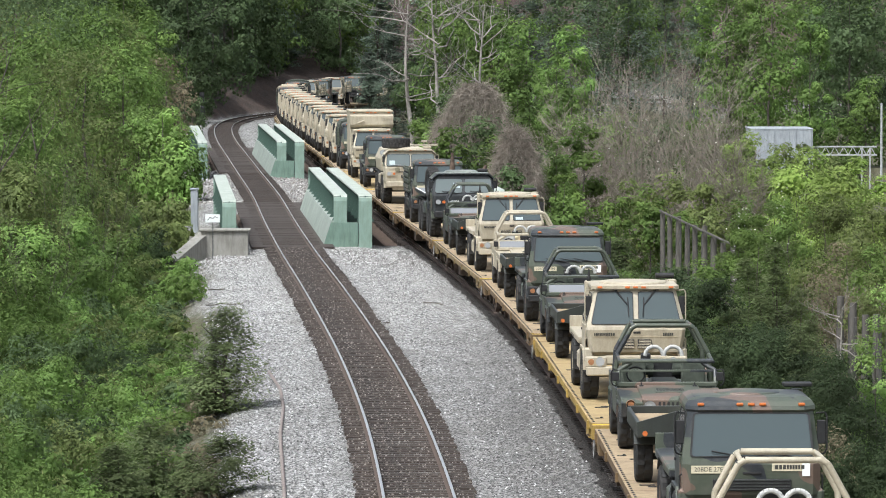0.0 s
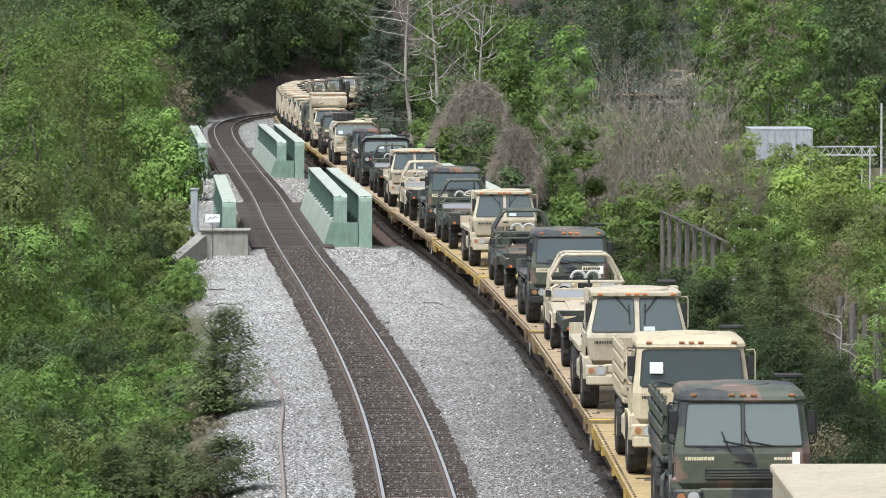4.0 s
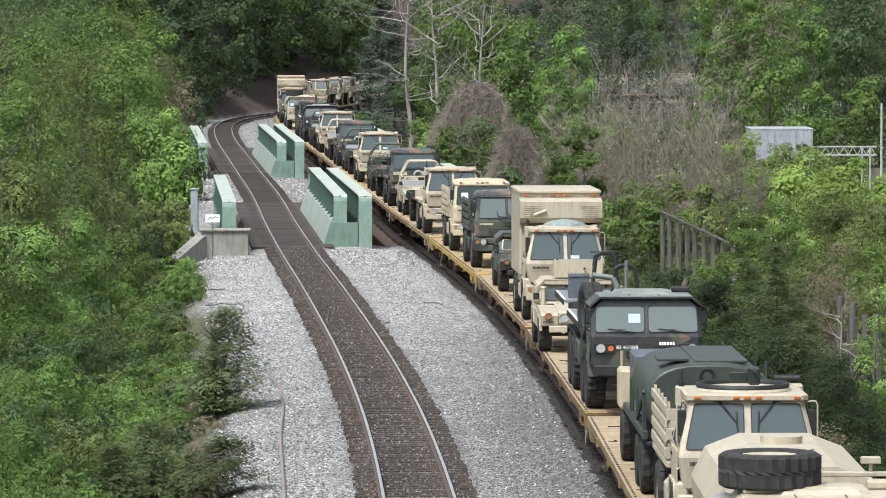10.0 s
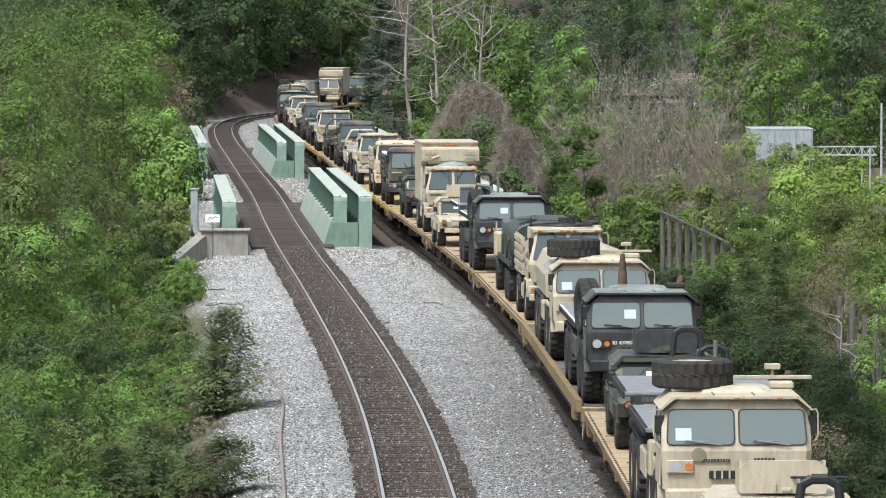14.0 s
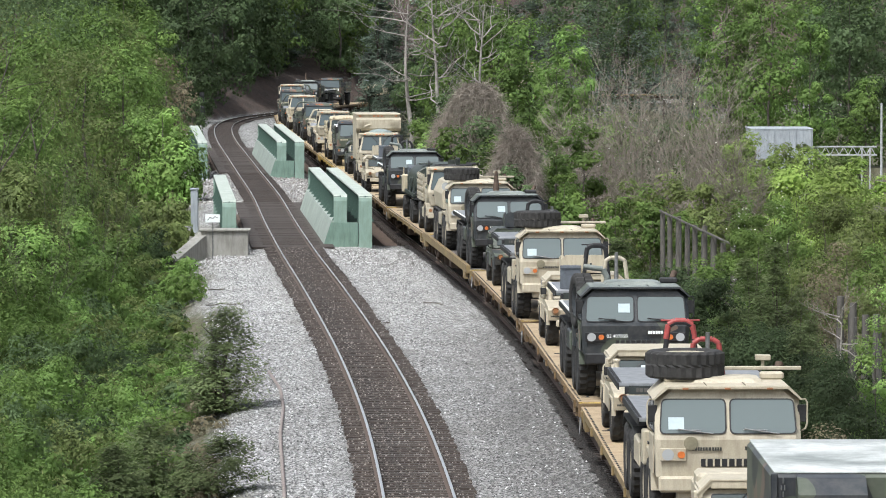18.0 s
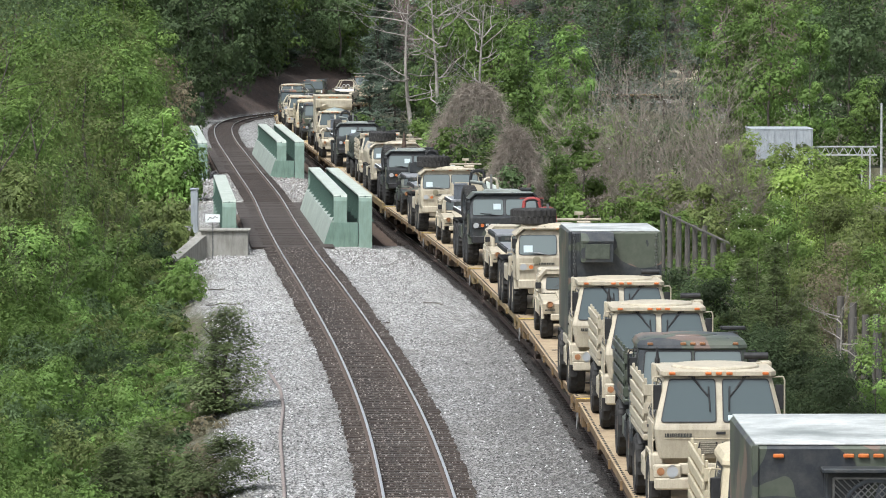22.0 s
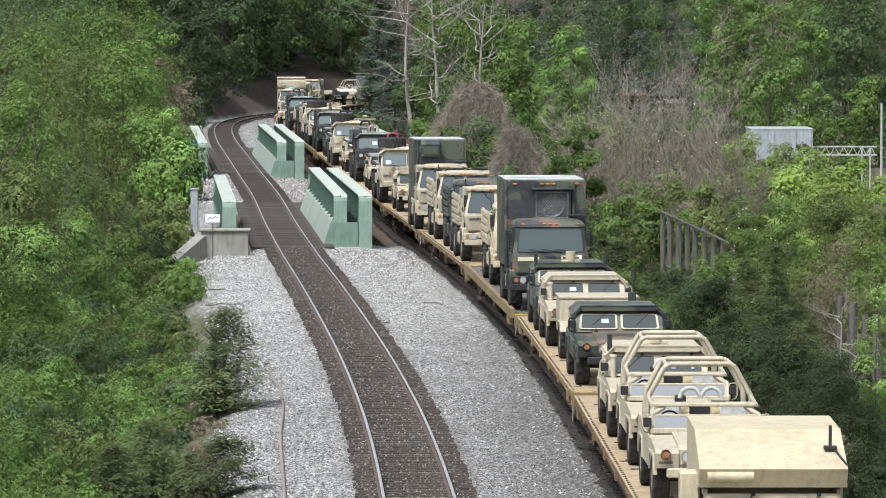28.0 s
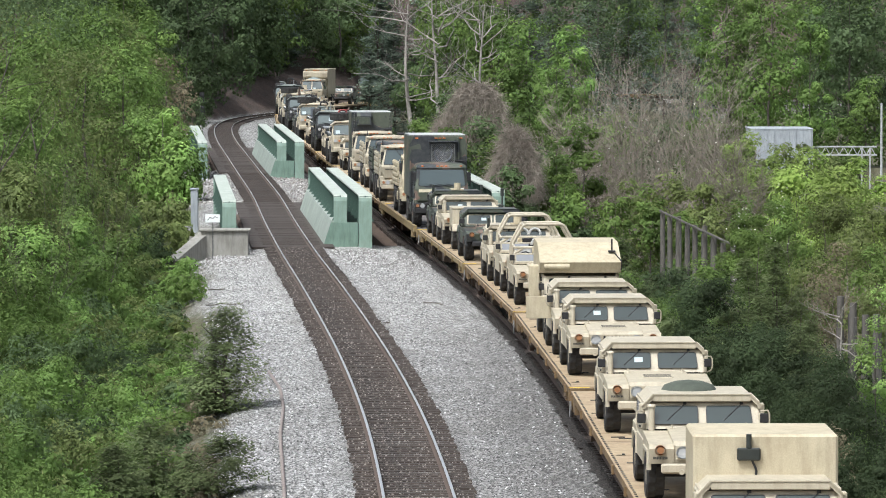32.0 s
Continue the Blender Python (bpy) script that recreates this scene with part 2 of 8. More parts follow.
    def lathe(self, prof, n=24, axis="x", m=None, smooth=True):
        """prof: (along, radius) turned about an axis."""
        V, F = [], []
        for a, r in prof:
            for k in range(n):
                t = 2 * math.pi * k / n
                p = (a, r * math.cos(t), r * math.sin(t))
                V.append(p if axis == "x" else ((p[1], p[0], p[2]) if axis == "y" else (p[1], p[2], p[0])))
        for j in range(len(prof) - 1):
            for k in range(n):
                f = (j * n + k, j * n + (k + 1) % n, (j + 1) * n + (k + 1) % n, (j + 1) * n + k)
                F.append(f if axis == "y" else f[::-1])
        return self.add(V, F, m, smooth)

    def disc(self, c, r, axis="y", sign=-1, n=16, thick=0.01):
        lo = Vector(c)
        d = Vector({"x": (1, 0, 0), "y": (0, 1, 0), "z": (0, 0, 1)}[axis]) * sign * thick
        return self.tube(lo, lo + d, r, n=n)

    def mesh(self, name):
        me = bpy.data.meshes.new(name)
        me.from_pydata(self.v, [], self.f)
        me.polygons.foreach_set("use_smooth", self.s)
        me.update()
        return me


def part(name, shape, mat, parent=None, label="", m=None):
    """Links a shape, or a mesh that is there already, as one object."""
    if isinstance(shape, Shape):
        shape = shape.mesh(name)
    if not shape.materials:
        shape.materials.append(mat)
    ob = new(name, shape)
    if parent is not None:
        ob.parent = parent
    if m is not None:
        ob.matrix_basis = m
    if label:
        ob["label"] = label
    return ob


MESHES = {}


def shared(key, make):
    if key not in MESHES:
        MESHES[key] = make()
    return MESHES[key]


# ---- the two lines in plan: (along, across) ----
TRAIN_LINE = [(-500, 5.25), (-200, 5.25), (0, 5.25), (50, 5.22), (82, 5.04), (101, 4.68), (129, 3.87), (157, 2.65), (185, .95),
              (211, -.85), (241, -2.84), (280, -5.44), (320, -8.15), (347, -10.0), (372, -11.7), (394, -13.1), (415, -14.0),
              (432, -14.2), (450, -13.1), (468, -10.6), (484, -6.8), (498, -1.6), (510, 5), (519, 13), (525, 22), (529, 33),
              (531, 50), (531, 200), (531, 700)]
FREE_LINE = [(-300, 1.0), (-100, 0.9), (0, 0.6), (60, 0.25), (82, -.13), (95, -.49), (112.5, -1.15), (130.5, -2.07), (155, -3.58),
             (171, -4.64), (191, -6.02), (217, -7.71), (250, -9.72), (294, -12.73), (330, -15.2), (358, -17.1), (383, -18.6),
             (402, -19.5), (420, -19.9), (436, -19.4), (452, -17.7), (470, -14.4), (487, -9.6), (503, -3), (516, 5), (525, 14.5),
             (531, 26), (535, 42), (536, 60), (536, 700)]


class Line:
    """A smooth line through plan points, with its length along it; 0 lies beside the camera."""

    def __init__(self, ctrl, step=1.0, falls=((0, 0.0),)):
        self.fall = np.array(falls, float)
        P = np.array([(x, y) for y, x in ctrl], float)
        h = np.hypot(*np.diff(P, axis=0).T)
        sl = np.diff(P, axis=0) / h[:, None]
        m = np.zeros_like(P)
        m[1:-1] = (sl[:-1] * h[1:, None] + sl[1:] * h[:-1, None]) / (h[1:] + h[:-1])[:, None]
        m[0], m[-1] = sl[0], sl[-1]
        out = []
        for i in range(len(P) - 1):
            n = max(2, int(h[i] / step))
            for a in np.arange(n) / n:
                out.append((2 * a**3 - 3 * a * a + 1) * P[i] + (a**3 - 2 * a * a + a) * h[i] * m[i]
                           + (3 * a * a - 2 * a**3) * P[i + 1] + (a**3 - a * a) * h[i] * m[i + 1])
        out.append(P[-1])
        self.p = np.array(out)
        self.s = np.r_[0, np.cumsum(np.hypot(*np.diff(self.p, axis=0).T))]
        k = int(np.argmax(self.p[:, 1] > 0))
        self.s -= np.interp(0.0, self.p[:k + 2, 1], self.s[:k + 2])
        d = np.gradient(self.p, axis=0)
        self.d = d / np.hypot(*d.T)[:, None]

    def at(self, s, off=0.0):
        x, y = np.interp(s, self.s, self.p[:, 0]), np.interp(s, self.s, self.p[:, 1])
        dx, dy = np.interp(s, self.s, self.d[:, 0]), np.interp(s, self.s, self.d[:, 1])
        return x + dy * off, y - dx * off, math.atan2(-dx, dy)

    def level(self, s):
        """Height of the rail's top at a length along the line."""
        return np.interp(s, self.fall[:, 0], self.fall[:, 1])

    def across(self, y):
        """The place across the line at the plan distance y, before the bend."""
        k = int(np.argmax(self.p[:, 1] > 430))
        return np.interp(y, self.p[:k, 1], self.p[:k, 0])

    def away(self, x, y):
        """Signed distance of plan points (arrays) from the line; right of it is positive."""
        best = np.full(x.shape, 1e9)
        sign = np.ones(x.shape)
        where = np.zeros(x.shape)
        for (px, py), (dx, dy), s in zip(self.p[::4], self.d[::4], self.s[::4]):
            r2 = (x - px) ** 2 + (y - py) ** 2
            near = r2 < best
            best = np.where(near, r2, best)
            q = (x - px) * dy - (y - py) * dx
            sign = np.where(near, np.where(q < 0, -1.0, 1.0) * np.maximum(np.abs(q), 0), sign)
            where = np.where(near, s, where)
        r = np.sqrt(best)
        return np.where(r < 6, sign, np.sign(sign) * r), where


TRAIN, FREE = Line(TRAIN_LINE, falls=((135, 0.0), (175, -.13), (215, -.27), (350, -.4))), Line(FREE_LINE)


# ---- ground: one sheet, low under the two bridges, a cut bank outside the bend ----
BRIDGES = [(201.0, 248.0), (294.0, 347.0)]


def smooth(a, b, x):
    t = np.clip((x - a) / (b - a), 0, 1)
    return t * t * (3 - 2 * t)


def ground_height(x, y):
    x, y = np.asarray(x, float), np.asarray(y, float)
    q1, s1 = FREE.away(x, y)
    q2, s2 = TRAIN.away(x, y)
    z = np.full(x.shape, -0.30)
    left = np.maximum(0, -q1 - 3.3)
    right = np.maximum(0, q2 - 3.0)
    far = smooth(405, 440, y)
    dip = -1.0 * smooth(0, 3.2, left) + 0.16 * np.maximum(0, left - 4.5)
    bank = 0.75 * np.minimum(left, 4.6) + 0.3 * np.maximum(0, left - 4.6)
    z = z + np.where(left > 0, dip * (1 - far) + bank * far, 0)
    z = z + np.where(right > 0, -1.9 * smooth(0, 4.0, right) + 0.03 * np.maximum(0, right - 6), 0)
    rough = 0.12 * np.sin(x * 0.9 + 1.3 * np.sin(y * 0.31)) * np.sin(y * 0.53 + x * 0.2)
    z = z + rough * smooth(0.5, 3, np.maximum(left, right))
    z = z + TRAIN.level(s2) * (1 - smooth(1.7, 3.4, np.abs(q2)))
    z = z + .15 * smooth(.7, 1.1, np.abs(q2)) * (1 - smooth(1.9, 2.5, np.abs(q2)))
    z = z + .1 * (1 - smooth(1.15, 1.6, np.abs(q1)))
    for a, b in BRIDGES:
        along = y + 0.066 * (x + 6)
        hole = smooth(a + 5.5, a + 7, along) * (1 - smooth(b - 14, b - 12, along)) * smooth(-2.6, -2.2, q1) * (1 - smooth(26, 34, x))
        z = z * (1 - hole) + hole * -3.4
    return np.minimum(z, 70)


def ground_one(x, y):
    return float(ground_height(np.array([x]), np.array([y]))[0])


def spread(lo, hi, dense_lo, dense_hi, step, grow=1.22):
    v = list(np.arange(dense_lo, dense_hi + step / 2, step))
    d = step
    while v[-1] < hi:
        d *= grow
        v.append(v[-1] + d)
    d = step
    while v[0] > lo:
        d *= grow
        v.insert(0, v[0] - d)
    return np.array(v)


def ground_material():
    m, n, l, b = material("gravel_and_soil", 0.95)
    tc, sep = n.new("ShaderNodeTexCoord"), n.new("ShaderNodeAttribute")
    sep.attribute_name = "cover"
    stone = n.new("ShaderNodeTexVoronoi")
    stone.inputs["Scale"].default_value = 19.0
    l.new(tc.outputs["Object"], stone.inputs["Vector"])
    grey = ramp_of(n, l, stone.outputs["Color"], [(0.15, (0.022, 0.022, 0.022)), (0.5, (0.185, 0.185, 0.183)), (0.85, (0.56, 0.56, 0.557))])
    patch = noise_of(n, l, 0.35, 6, 0.65)
    tint = ramp_of(n, l, patch.outputs["Fac"], [(0.35, (0.78, 0.76, 0.73)), (0.65, (1.05, 1.04, 1.02))])
    gravel = mixed(n, l, 1.0, grey.outputs[0], tint.outputs[0], "MULTIPLY")
    gravel = mixed(n, l, sep.outputs["Alpha"], gravel, mixed(n, l, 1.0, gravel, (1.36, 1.36, 1.35), "MULTIPLY"))
    soil_n = noise_of(n, l, 1.6, 8, 0.7)
    soil = ramp_of(n, l, soil_n.outputs["Fac"], [(0.3, (0.045, 0.058, 0.02)), (0.55, (0.08, 0.072, 0.038)), (0.75, (0.125, 0.098, 0.066))])
    red_n = noise_of(n, l, 0.5, 8, 0.7, stretch=(1, 1, 2))
    red = ramp_of(n, l, red_n.outputs["Fac"], [(0.3, (0.022, 0.016, 0.013)), (0.65, (0.075, 0.05, 0.038))])
    split = n.new("ShaderNodeSeparateColor")
    l.new(sep.outputs["Color"], split.inputs[0])
    edge = noise_of(n, l, 2.2, 5, 0.7)
    w = n.new("ShaderNodeMath")
    w.operation = "MULTIPLY_ADD"
    l.new(edge.outputs["Fac"], w.inputs[0])
    w.inputs[1].default_value = 0.9
    w.inputs[2].default_value = -0.45
    w2 = n.new("ShaderNodeMath")
    w2.operation = "ADD"
    w2.use_clamp = True
    l.new(split.outputs[0], w2.inputs[0])
    l.new(w.outputs[0], w2.inputs[1])
    c = mixed(n, l, w2.outputs[0], gravel, soil.outputs[0])
    c = mixed(n, l, split.outputs[1], c, red.outputs[0])
    # the dark mask holds track dirt and shade painted under the train
    dirt_and_shade = mixed(n, l, split.outputs[2], c, mixed(n, l, 1.0, c, (0.07, 0.055, 0.045), "MULTIPLY"))
    l.new(dirt_and_shade, b.inputs["Base Color"])
    bump(n, l, b, stone.outputs["Distance"], 0.8, 0.05)
    return m


def build_ground():
    xs, ys = spread(-1600, 1600, -44, 40, 0.7), spread(-700, 2400, 70, 490, 1.4)
    X, Y = np.meshgrid(xs, ys)
    Z = ground_height(X, Y)
    nx, ny = len(xs), len(ys)
    me = bpy.data.meshes.new("ground")
    idx = np.arange(nx * ny).reshape(ny, nx)
    quads = np.stack([idx[:-1, :-1], idx[:-1, 1:], idx[1:, 1:], idx[1:, :-1]], -1).reshape(-1, 4)
    me.from_pydata(np.stack([X, Y, Z], -1).reshape(-1, 3).tolist(), [], quads.tolist())
    q1, _ = FREE.away(X, Y)
    q2, _ = TRAIN.away(X, Y)
    soil = np.maximum(smooth(3.9, 4.9, -q1 + 0.5 * np.sin(Y * 0.21) + 0.3 * np.sin(Y * 0.6)), smooth(2.6, 4.0, q2))
    red = smooth(385, 405, Y) * smooth(2.9, 3.6, -q1)
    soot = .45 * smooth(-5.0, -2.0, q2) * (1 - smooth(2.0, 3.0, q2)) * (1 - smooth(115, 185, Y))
    # core: dark track beds; under the train it also paints the cars' shade
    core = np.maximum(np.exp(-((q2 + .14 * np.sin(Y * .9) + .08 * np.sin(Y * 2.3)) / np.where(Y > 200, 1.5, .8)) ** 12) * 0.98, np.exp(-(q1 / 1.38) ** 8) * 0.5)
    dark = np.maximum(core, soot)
    col = me.color_attributes.new("cover", "FLOAT_COLOR", "POINT")
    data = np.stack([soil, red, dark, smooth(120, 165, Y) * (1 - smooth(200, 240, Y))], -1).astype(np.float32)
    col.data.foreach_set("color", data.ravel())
    me.polygons.foreach_set("use_smooth", [True] * len(quads))
    ob = part("ground", me, ground_material())
    tagged(ob, "pale grey ballast gravel with grassy soil beside it", "ground", kind="structure")


build_ground()


# ---- tracks ----
def sweep(line, s0, s1, step, prof, off):
    sh = Shape()
    n = len(prof)
    ss = np.arange(s0, s1 + step / 2, step)
    for s in ss:
        for u, w in prof:
            x, y, _ = line.at(s, off + u)
            sh.v.append((x, y, w + line.level(s)))
    for k in range(len(ss) - 1):
        for j in range(n):
            a, b2 = k * n + j, k * n + (j + 1) % n
            sh.f.append((a, b2, b2 + n, a + n))
            sh.s.append(False)
    return sh


RAIL = [(-.075, -.17), (.075, -.17), (.075, -.155), (.012, -.12), (.012, -.045), (.037, -.035), (.037, -.01), (.032, -.005), (.018, -.0012), (0, 0),
        (-.018, -.0012), (-.032, -.005), (-.037, -.01), (-.037, -.035), (-.012, -.045), (-.012, -.12), (-.075, -.155)]


def rail_material():
    m, n, l, b = material("rail_steel", 0.2, 0.9)
    geo, sep = n.new("ShaderNodeNewGeometry"), n.new("ShaderNodeSeparateXYZ")
    l.new(geo.outputs["Normal"], sep.inputs[0])
    r = ramp_of(n, l, sep.outputs[2], [(0.93, (0.085, 0.06, 0.048)), (0.96, (0.95, 0.94, 0.92))])
    l.new(r.outputs[0], b.inputs["Base Color"])
    r2 = ramp_of(n, l, sep.outputs[2], [(0.93, (0.85, 0.85, 0.85)), (0.96, (0.3, 0.3, 0.3))])
    l.new(r2.outputs[0], b.inputs["Roughness"])
    r3 = ramp_of(n, l, sep.outputs[2], [(0.93, (0.1, 0.1, 0.1)), (0.96, (0.95, 0.95, 0.95))])
    l.new(r3.outputs[0], b.inputs["Metallic"])
    return m


RAILSTEEL = rail_material()
TIE = painted("creosoted_tie_wood", (0.066, 0.049, 0.039), (0.027, 0.021, 0.018), 0.9, 0, 2.6, 0.7, 0.6)


def track(line, s0, s1, label):
    root = new("railway_track")
    tagged(root, label, "railway track", kind="structure")
    for off in (-.7535, .7535):
        part("rail", sweep(line, s0, s1, 3.0, RAIL, off), RAILSTEEL, root, "polished steel rail")
    return root


free_track = track(FREE, -120, 620, "single railway track with shiny rails on dark wooden ties")
train_track = track(TRAIN, -480, 1150, "railway track under the train on dark ties")


def tie_shape():
    return Shape().box((0, 0, 0), (2.6, .23, .17), None, 0.015).mesh("tie")


def lay_ties(line, root, s0, s1, first, label):
    me = shared("tie", tie_shape)
    rest = Shape()
    k, s = -int((s0 + 60) / .53), s0 - .53 * int((s0 + 60) / .53)
    while s < s1:
        x, y, h = line.at(s)
        m = pose(x, y, line.level(s) - .17 - .085 + random.uniform(-.008, .008), 0, 0, math.degrees(h) + random.uniform(-1.2, 1.2))
        m = m @ Matrix.Translation((random.uniform(-.05, .05), 0, 0))
        if 0 <= k < first:
            part("tie", me, TIE, root, m=m)
        else:
            rest.box((0, 0, 0), (2.6, .23, .17), m, 0.01)
        s += 0.53
        k += 1
    rest_ob = part("far_ties", rest, TIE, root, label)
    rest_ob["kind"] = "stuff"


# ---- bridges: green plate girders on both sides of each track ----
def girder(root, line, y0, y1, off, low_side, label):
    """A plate girder beside a line between two plan distances. low_side: +1 or -1 where its braced face looks, 0 for none."""
    a, b = float(np.interp(y0, line.p[:900, 1], line.s[:900])), float(np.interp(y1, line.p[:900, 1], line.s[:900]))
    xa, ya, _ = line.at(a, off)
    xb, yb, _ = line.at(b, off)
    L = math.hypot(xb - xa, yb - ya)
    m0 = pose(xa, ya, 0, 0, 0, math.degrees(math.atan2(-(xb - xa), yb - ya)))
    top, low, hw = 2.06, -.5, .3
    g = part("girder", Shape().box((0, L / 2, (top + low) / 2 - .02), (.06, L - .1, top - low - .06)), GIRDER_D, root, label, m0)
    prof = [(0.0, low), (0.0, top - .3), (.04, top - .13), (.15, top - .03), (.32, top), (L - .32, top), (L - .15, top - .03), (L - .04, top - .13), (L, top - .3), (L, low)]
    inner = [(L - .06, low), (L - .06, top - .3), (L - .1, top - .17), (L - .2, top - .1), (L - .34, top - .07), (.34, top - .07), (.2, top - .1), (.1, top - .17), (.06, top - .3), (.06, low)]
    k = len(prof)
    inn = inner[::-1]

    def strip_of(j0, j1):
        """The bent plate from one corner of the profile to another."""
        rim, n = Shape(), j1 - j0 + 1
        for x in (-hw, hw):
            rim.v += [(x, y, z) for y, z in prof[j0:j1 + 1]] + [(x, y, z) for y, z in inn[j0:j1 + 1]]
        for j in range(n - 1):
            rim.f += [(j, j + 1, 2 * n + j + 1, 2 * n + j), (n + j, 3 * n + j, 3 * n + j + 1, n + j + 1), (j, n + j, n + j + 1, j + 1), (2 * n + j, 2 * n + j + 1, 3 * n + j + 1, 3 * n + j)]
        rim.s = [False] * len(rim.f)
        return rim

    # the top flange's paler paint holds the light from above
    part("top_flange", strip_of(2, k - 3), GIRDER_W, g, "weathered top flange, paled for light from above")
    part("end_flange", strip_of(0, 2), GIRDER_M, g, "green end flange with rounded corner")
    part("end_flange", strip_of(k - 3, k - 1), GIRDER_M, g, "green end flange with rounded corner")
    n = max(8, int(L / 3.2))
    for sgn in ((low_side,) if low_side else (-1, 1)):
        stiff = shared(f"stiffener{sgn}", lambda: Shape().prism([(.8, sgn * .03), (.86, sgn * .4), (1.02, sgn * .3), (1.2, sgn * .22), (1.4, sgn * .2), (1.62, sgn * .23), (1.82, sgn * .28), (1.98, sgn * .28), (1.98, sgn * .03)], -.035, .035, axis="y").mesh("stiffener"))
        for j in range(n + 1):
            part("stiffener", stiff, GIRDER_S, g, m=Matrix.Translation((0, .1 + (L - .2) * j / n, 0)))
    if low_side:
        s = low_side
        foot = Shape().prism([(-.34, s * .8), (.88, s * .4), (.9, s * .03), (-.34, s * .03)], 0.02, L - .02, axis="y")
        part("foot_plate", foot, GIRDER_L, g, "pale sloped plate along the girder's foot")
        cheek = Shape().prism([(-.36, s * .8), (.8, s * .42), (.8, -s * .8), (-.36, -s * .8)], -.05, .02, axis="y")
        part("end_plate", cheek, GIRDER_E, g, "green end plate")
    return g


def bridge(a, b, spans, name_label):
    root = new("railway_bridge")
    tagged(root, name_label, "bridge", kind="structure")
    for line in (FREE, TRAIN):
        s0, s1 = (float(np.interp(v, line.p[:900, 1], line.s[:900])) for v in (a, b))
        part("bridge_deck", sweep(line, s0 - .5, s1 + .5, 2.0, [(-1.95, -.75), (1.95, -.75), (1.95, -.345), (-1.95, -.345)], 0), RUST, root, "dark brown bridge deck")
        if line is FREE:
            plank = shared("bridge_plank", lambda: Shape().box((0, 0, 0), (3.7, .78, .1), None, .01).mesh("plank"))
            s = s0
            while s < s1:
                x, y, h = line.at(s)
                part("plank", plank, DECKWOOD, root, m=pose(x, y, -.225 + random.uniform(-.006, .006), 0, 0, math.degrees(h)))
                s += .8
    for line, y0, y1, off, side in spans:
        girder(root, line, y0, y1, off, side, "green steel plate girder")
    return root


DECKWOOD = painted("dark_bridge_planks", (0.075, 0.058, 0.048), (0.045, 0.036, 0.03), 0.85, 0, 1.2, 0.4, 0.5)
bridge(*BRIDGES[0], ((FREE, 197, 228, -2.9, 0), (FREE, 203, 238.5, 2.2, -1), (TRAIN, 203, 238.5, -3.2, 0), (TRAIN, 208, 245, 3.2, 0)), "short railway bridge with green plate girders")
bridge(*BRIDGES[1], ((FREE, 285, 326, -3.05, 0), (FREE, 287, 331, 2.0, -1), (TRAIN, 287, 331, -3.2, 0), (TRAIN, 291, 336, 3.2, 0)), "farther railway bridge with green plate girders")


# ---- the train: flat cars ----
SPEED, PITCH, PHASE, DECK = 14.46, 28.3, 15.4, 1.07


def tyre_mesh(R, w, lugs, name):
    """A chunky off-road tyre about the x axis; the tread blocks stand out of one skin."""
    r = R * .6
    n = lugs * 2
    prof = [(-.42, r, 0), (-.5, r + (R - r) * .35, 0), (-.49, R * .9, 0), (-.40, R * .945, 1), (-.04, R * .945, 1), (.04, R * .945, -1), (.40, R * .945, -1), (.49, R * .9, 0), (.5, r + (R - r) * .35, 0), (.42, r, 0)]
    sh = Shape()
    for a, rad, lug in prof:
        for k in range(n):
            t = 2 * math.pi * (k + .25) / n
            rr = rad + (R * .055 if lug and (k % 2 == (0 if lug > 0 else 1)) else 0)
            sh.v.append((a * w, rr * math.cos(t), rr * math.sin(t)))
    for j in range(len(prof) - 1):
        for k in range(n):
            sh.f.append((j * n + k, (j + 1) * n + k, (j + 1) * n + (k + 1) % n, j * n + (k + 1) % n))
            sh.s.append(j < 2 or j > 6)
    return sh.mesh(name)


def rim_mesh(R, w, name):
    r = R * .6
    sh = Shape().lathe([(-w * .4, r), (-w * .42, r * .93), (-w * .2, r * .86), (-w * .12, r * .5), (-w * .3, r * .42), (-w * .36, .001)], 12)
    sh.lathe([(w * .4, r), (w * .42, r * .93), (w * .2, r * .86), (w * .12, r * .5), (w * .3, r * .42), (w * .36, .001)], 12)
    for sgn in (-1, 1):
        for k in range(6):
            t = 2 * math.pi * k / 6
            c = (sgn * w * .2, r * .68 * math.cos(t), r * .68 * math.sin(t))
            sh.tube(c, (c[0] + sgn * .03, c[1], c[2]), .022, n=4)
    return sh.mesh(name)


def wheel(parent, x, y, R, w, mat, z=None, m=None, fine=True):
    lugs = (24 if R > .6 else 15) if fine else 7
    t = part("tyre", shared(f"tyre{R}{lugs}", lambda: tyre_mesh(R, w, lugs, "tyre")), RUBBER, parent, m=m if m is not None else Matrix.Translation((x, y, R if z is None else z)))
    part("rim", shared(f"rim{R}{mat.name}", lambda: rim_mesh(R, w, "rim")), mat, t)
    return t


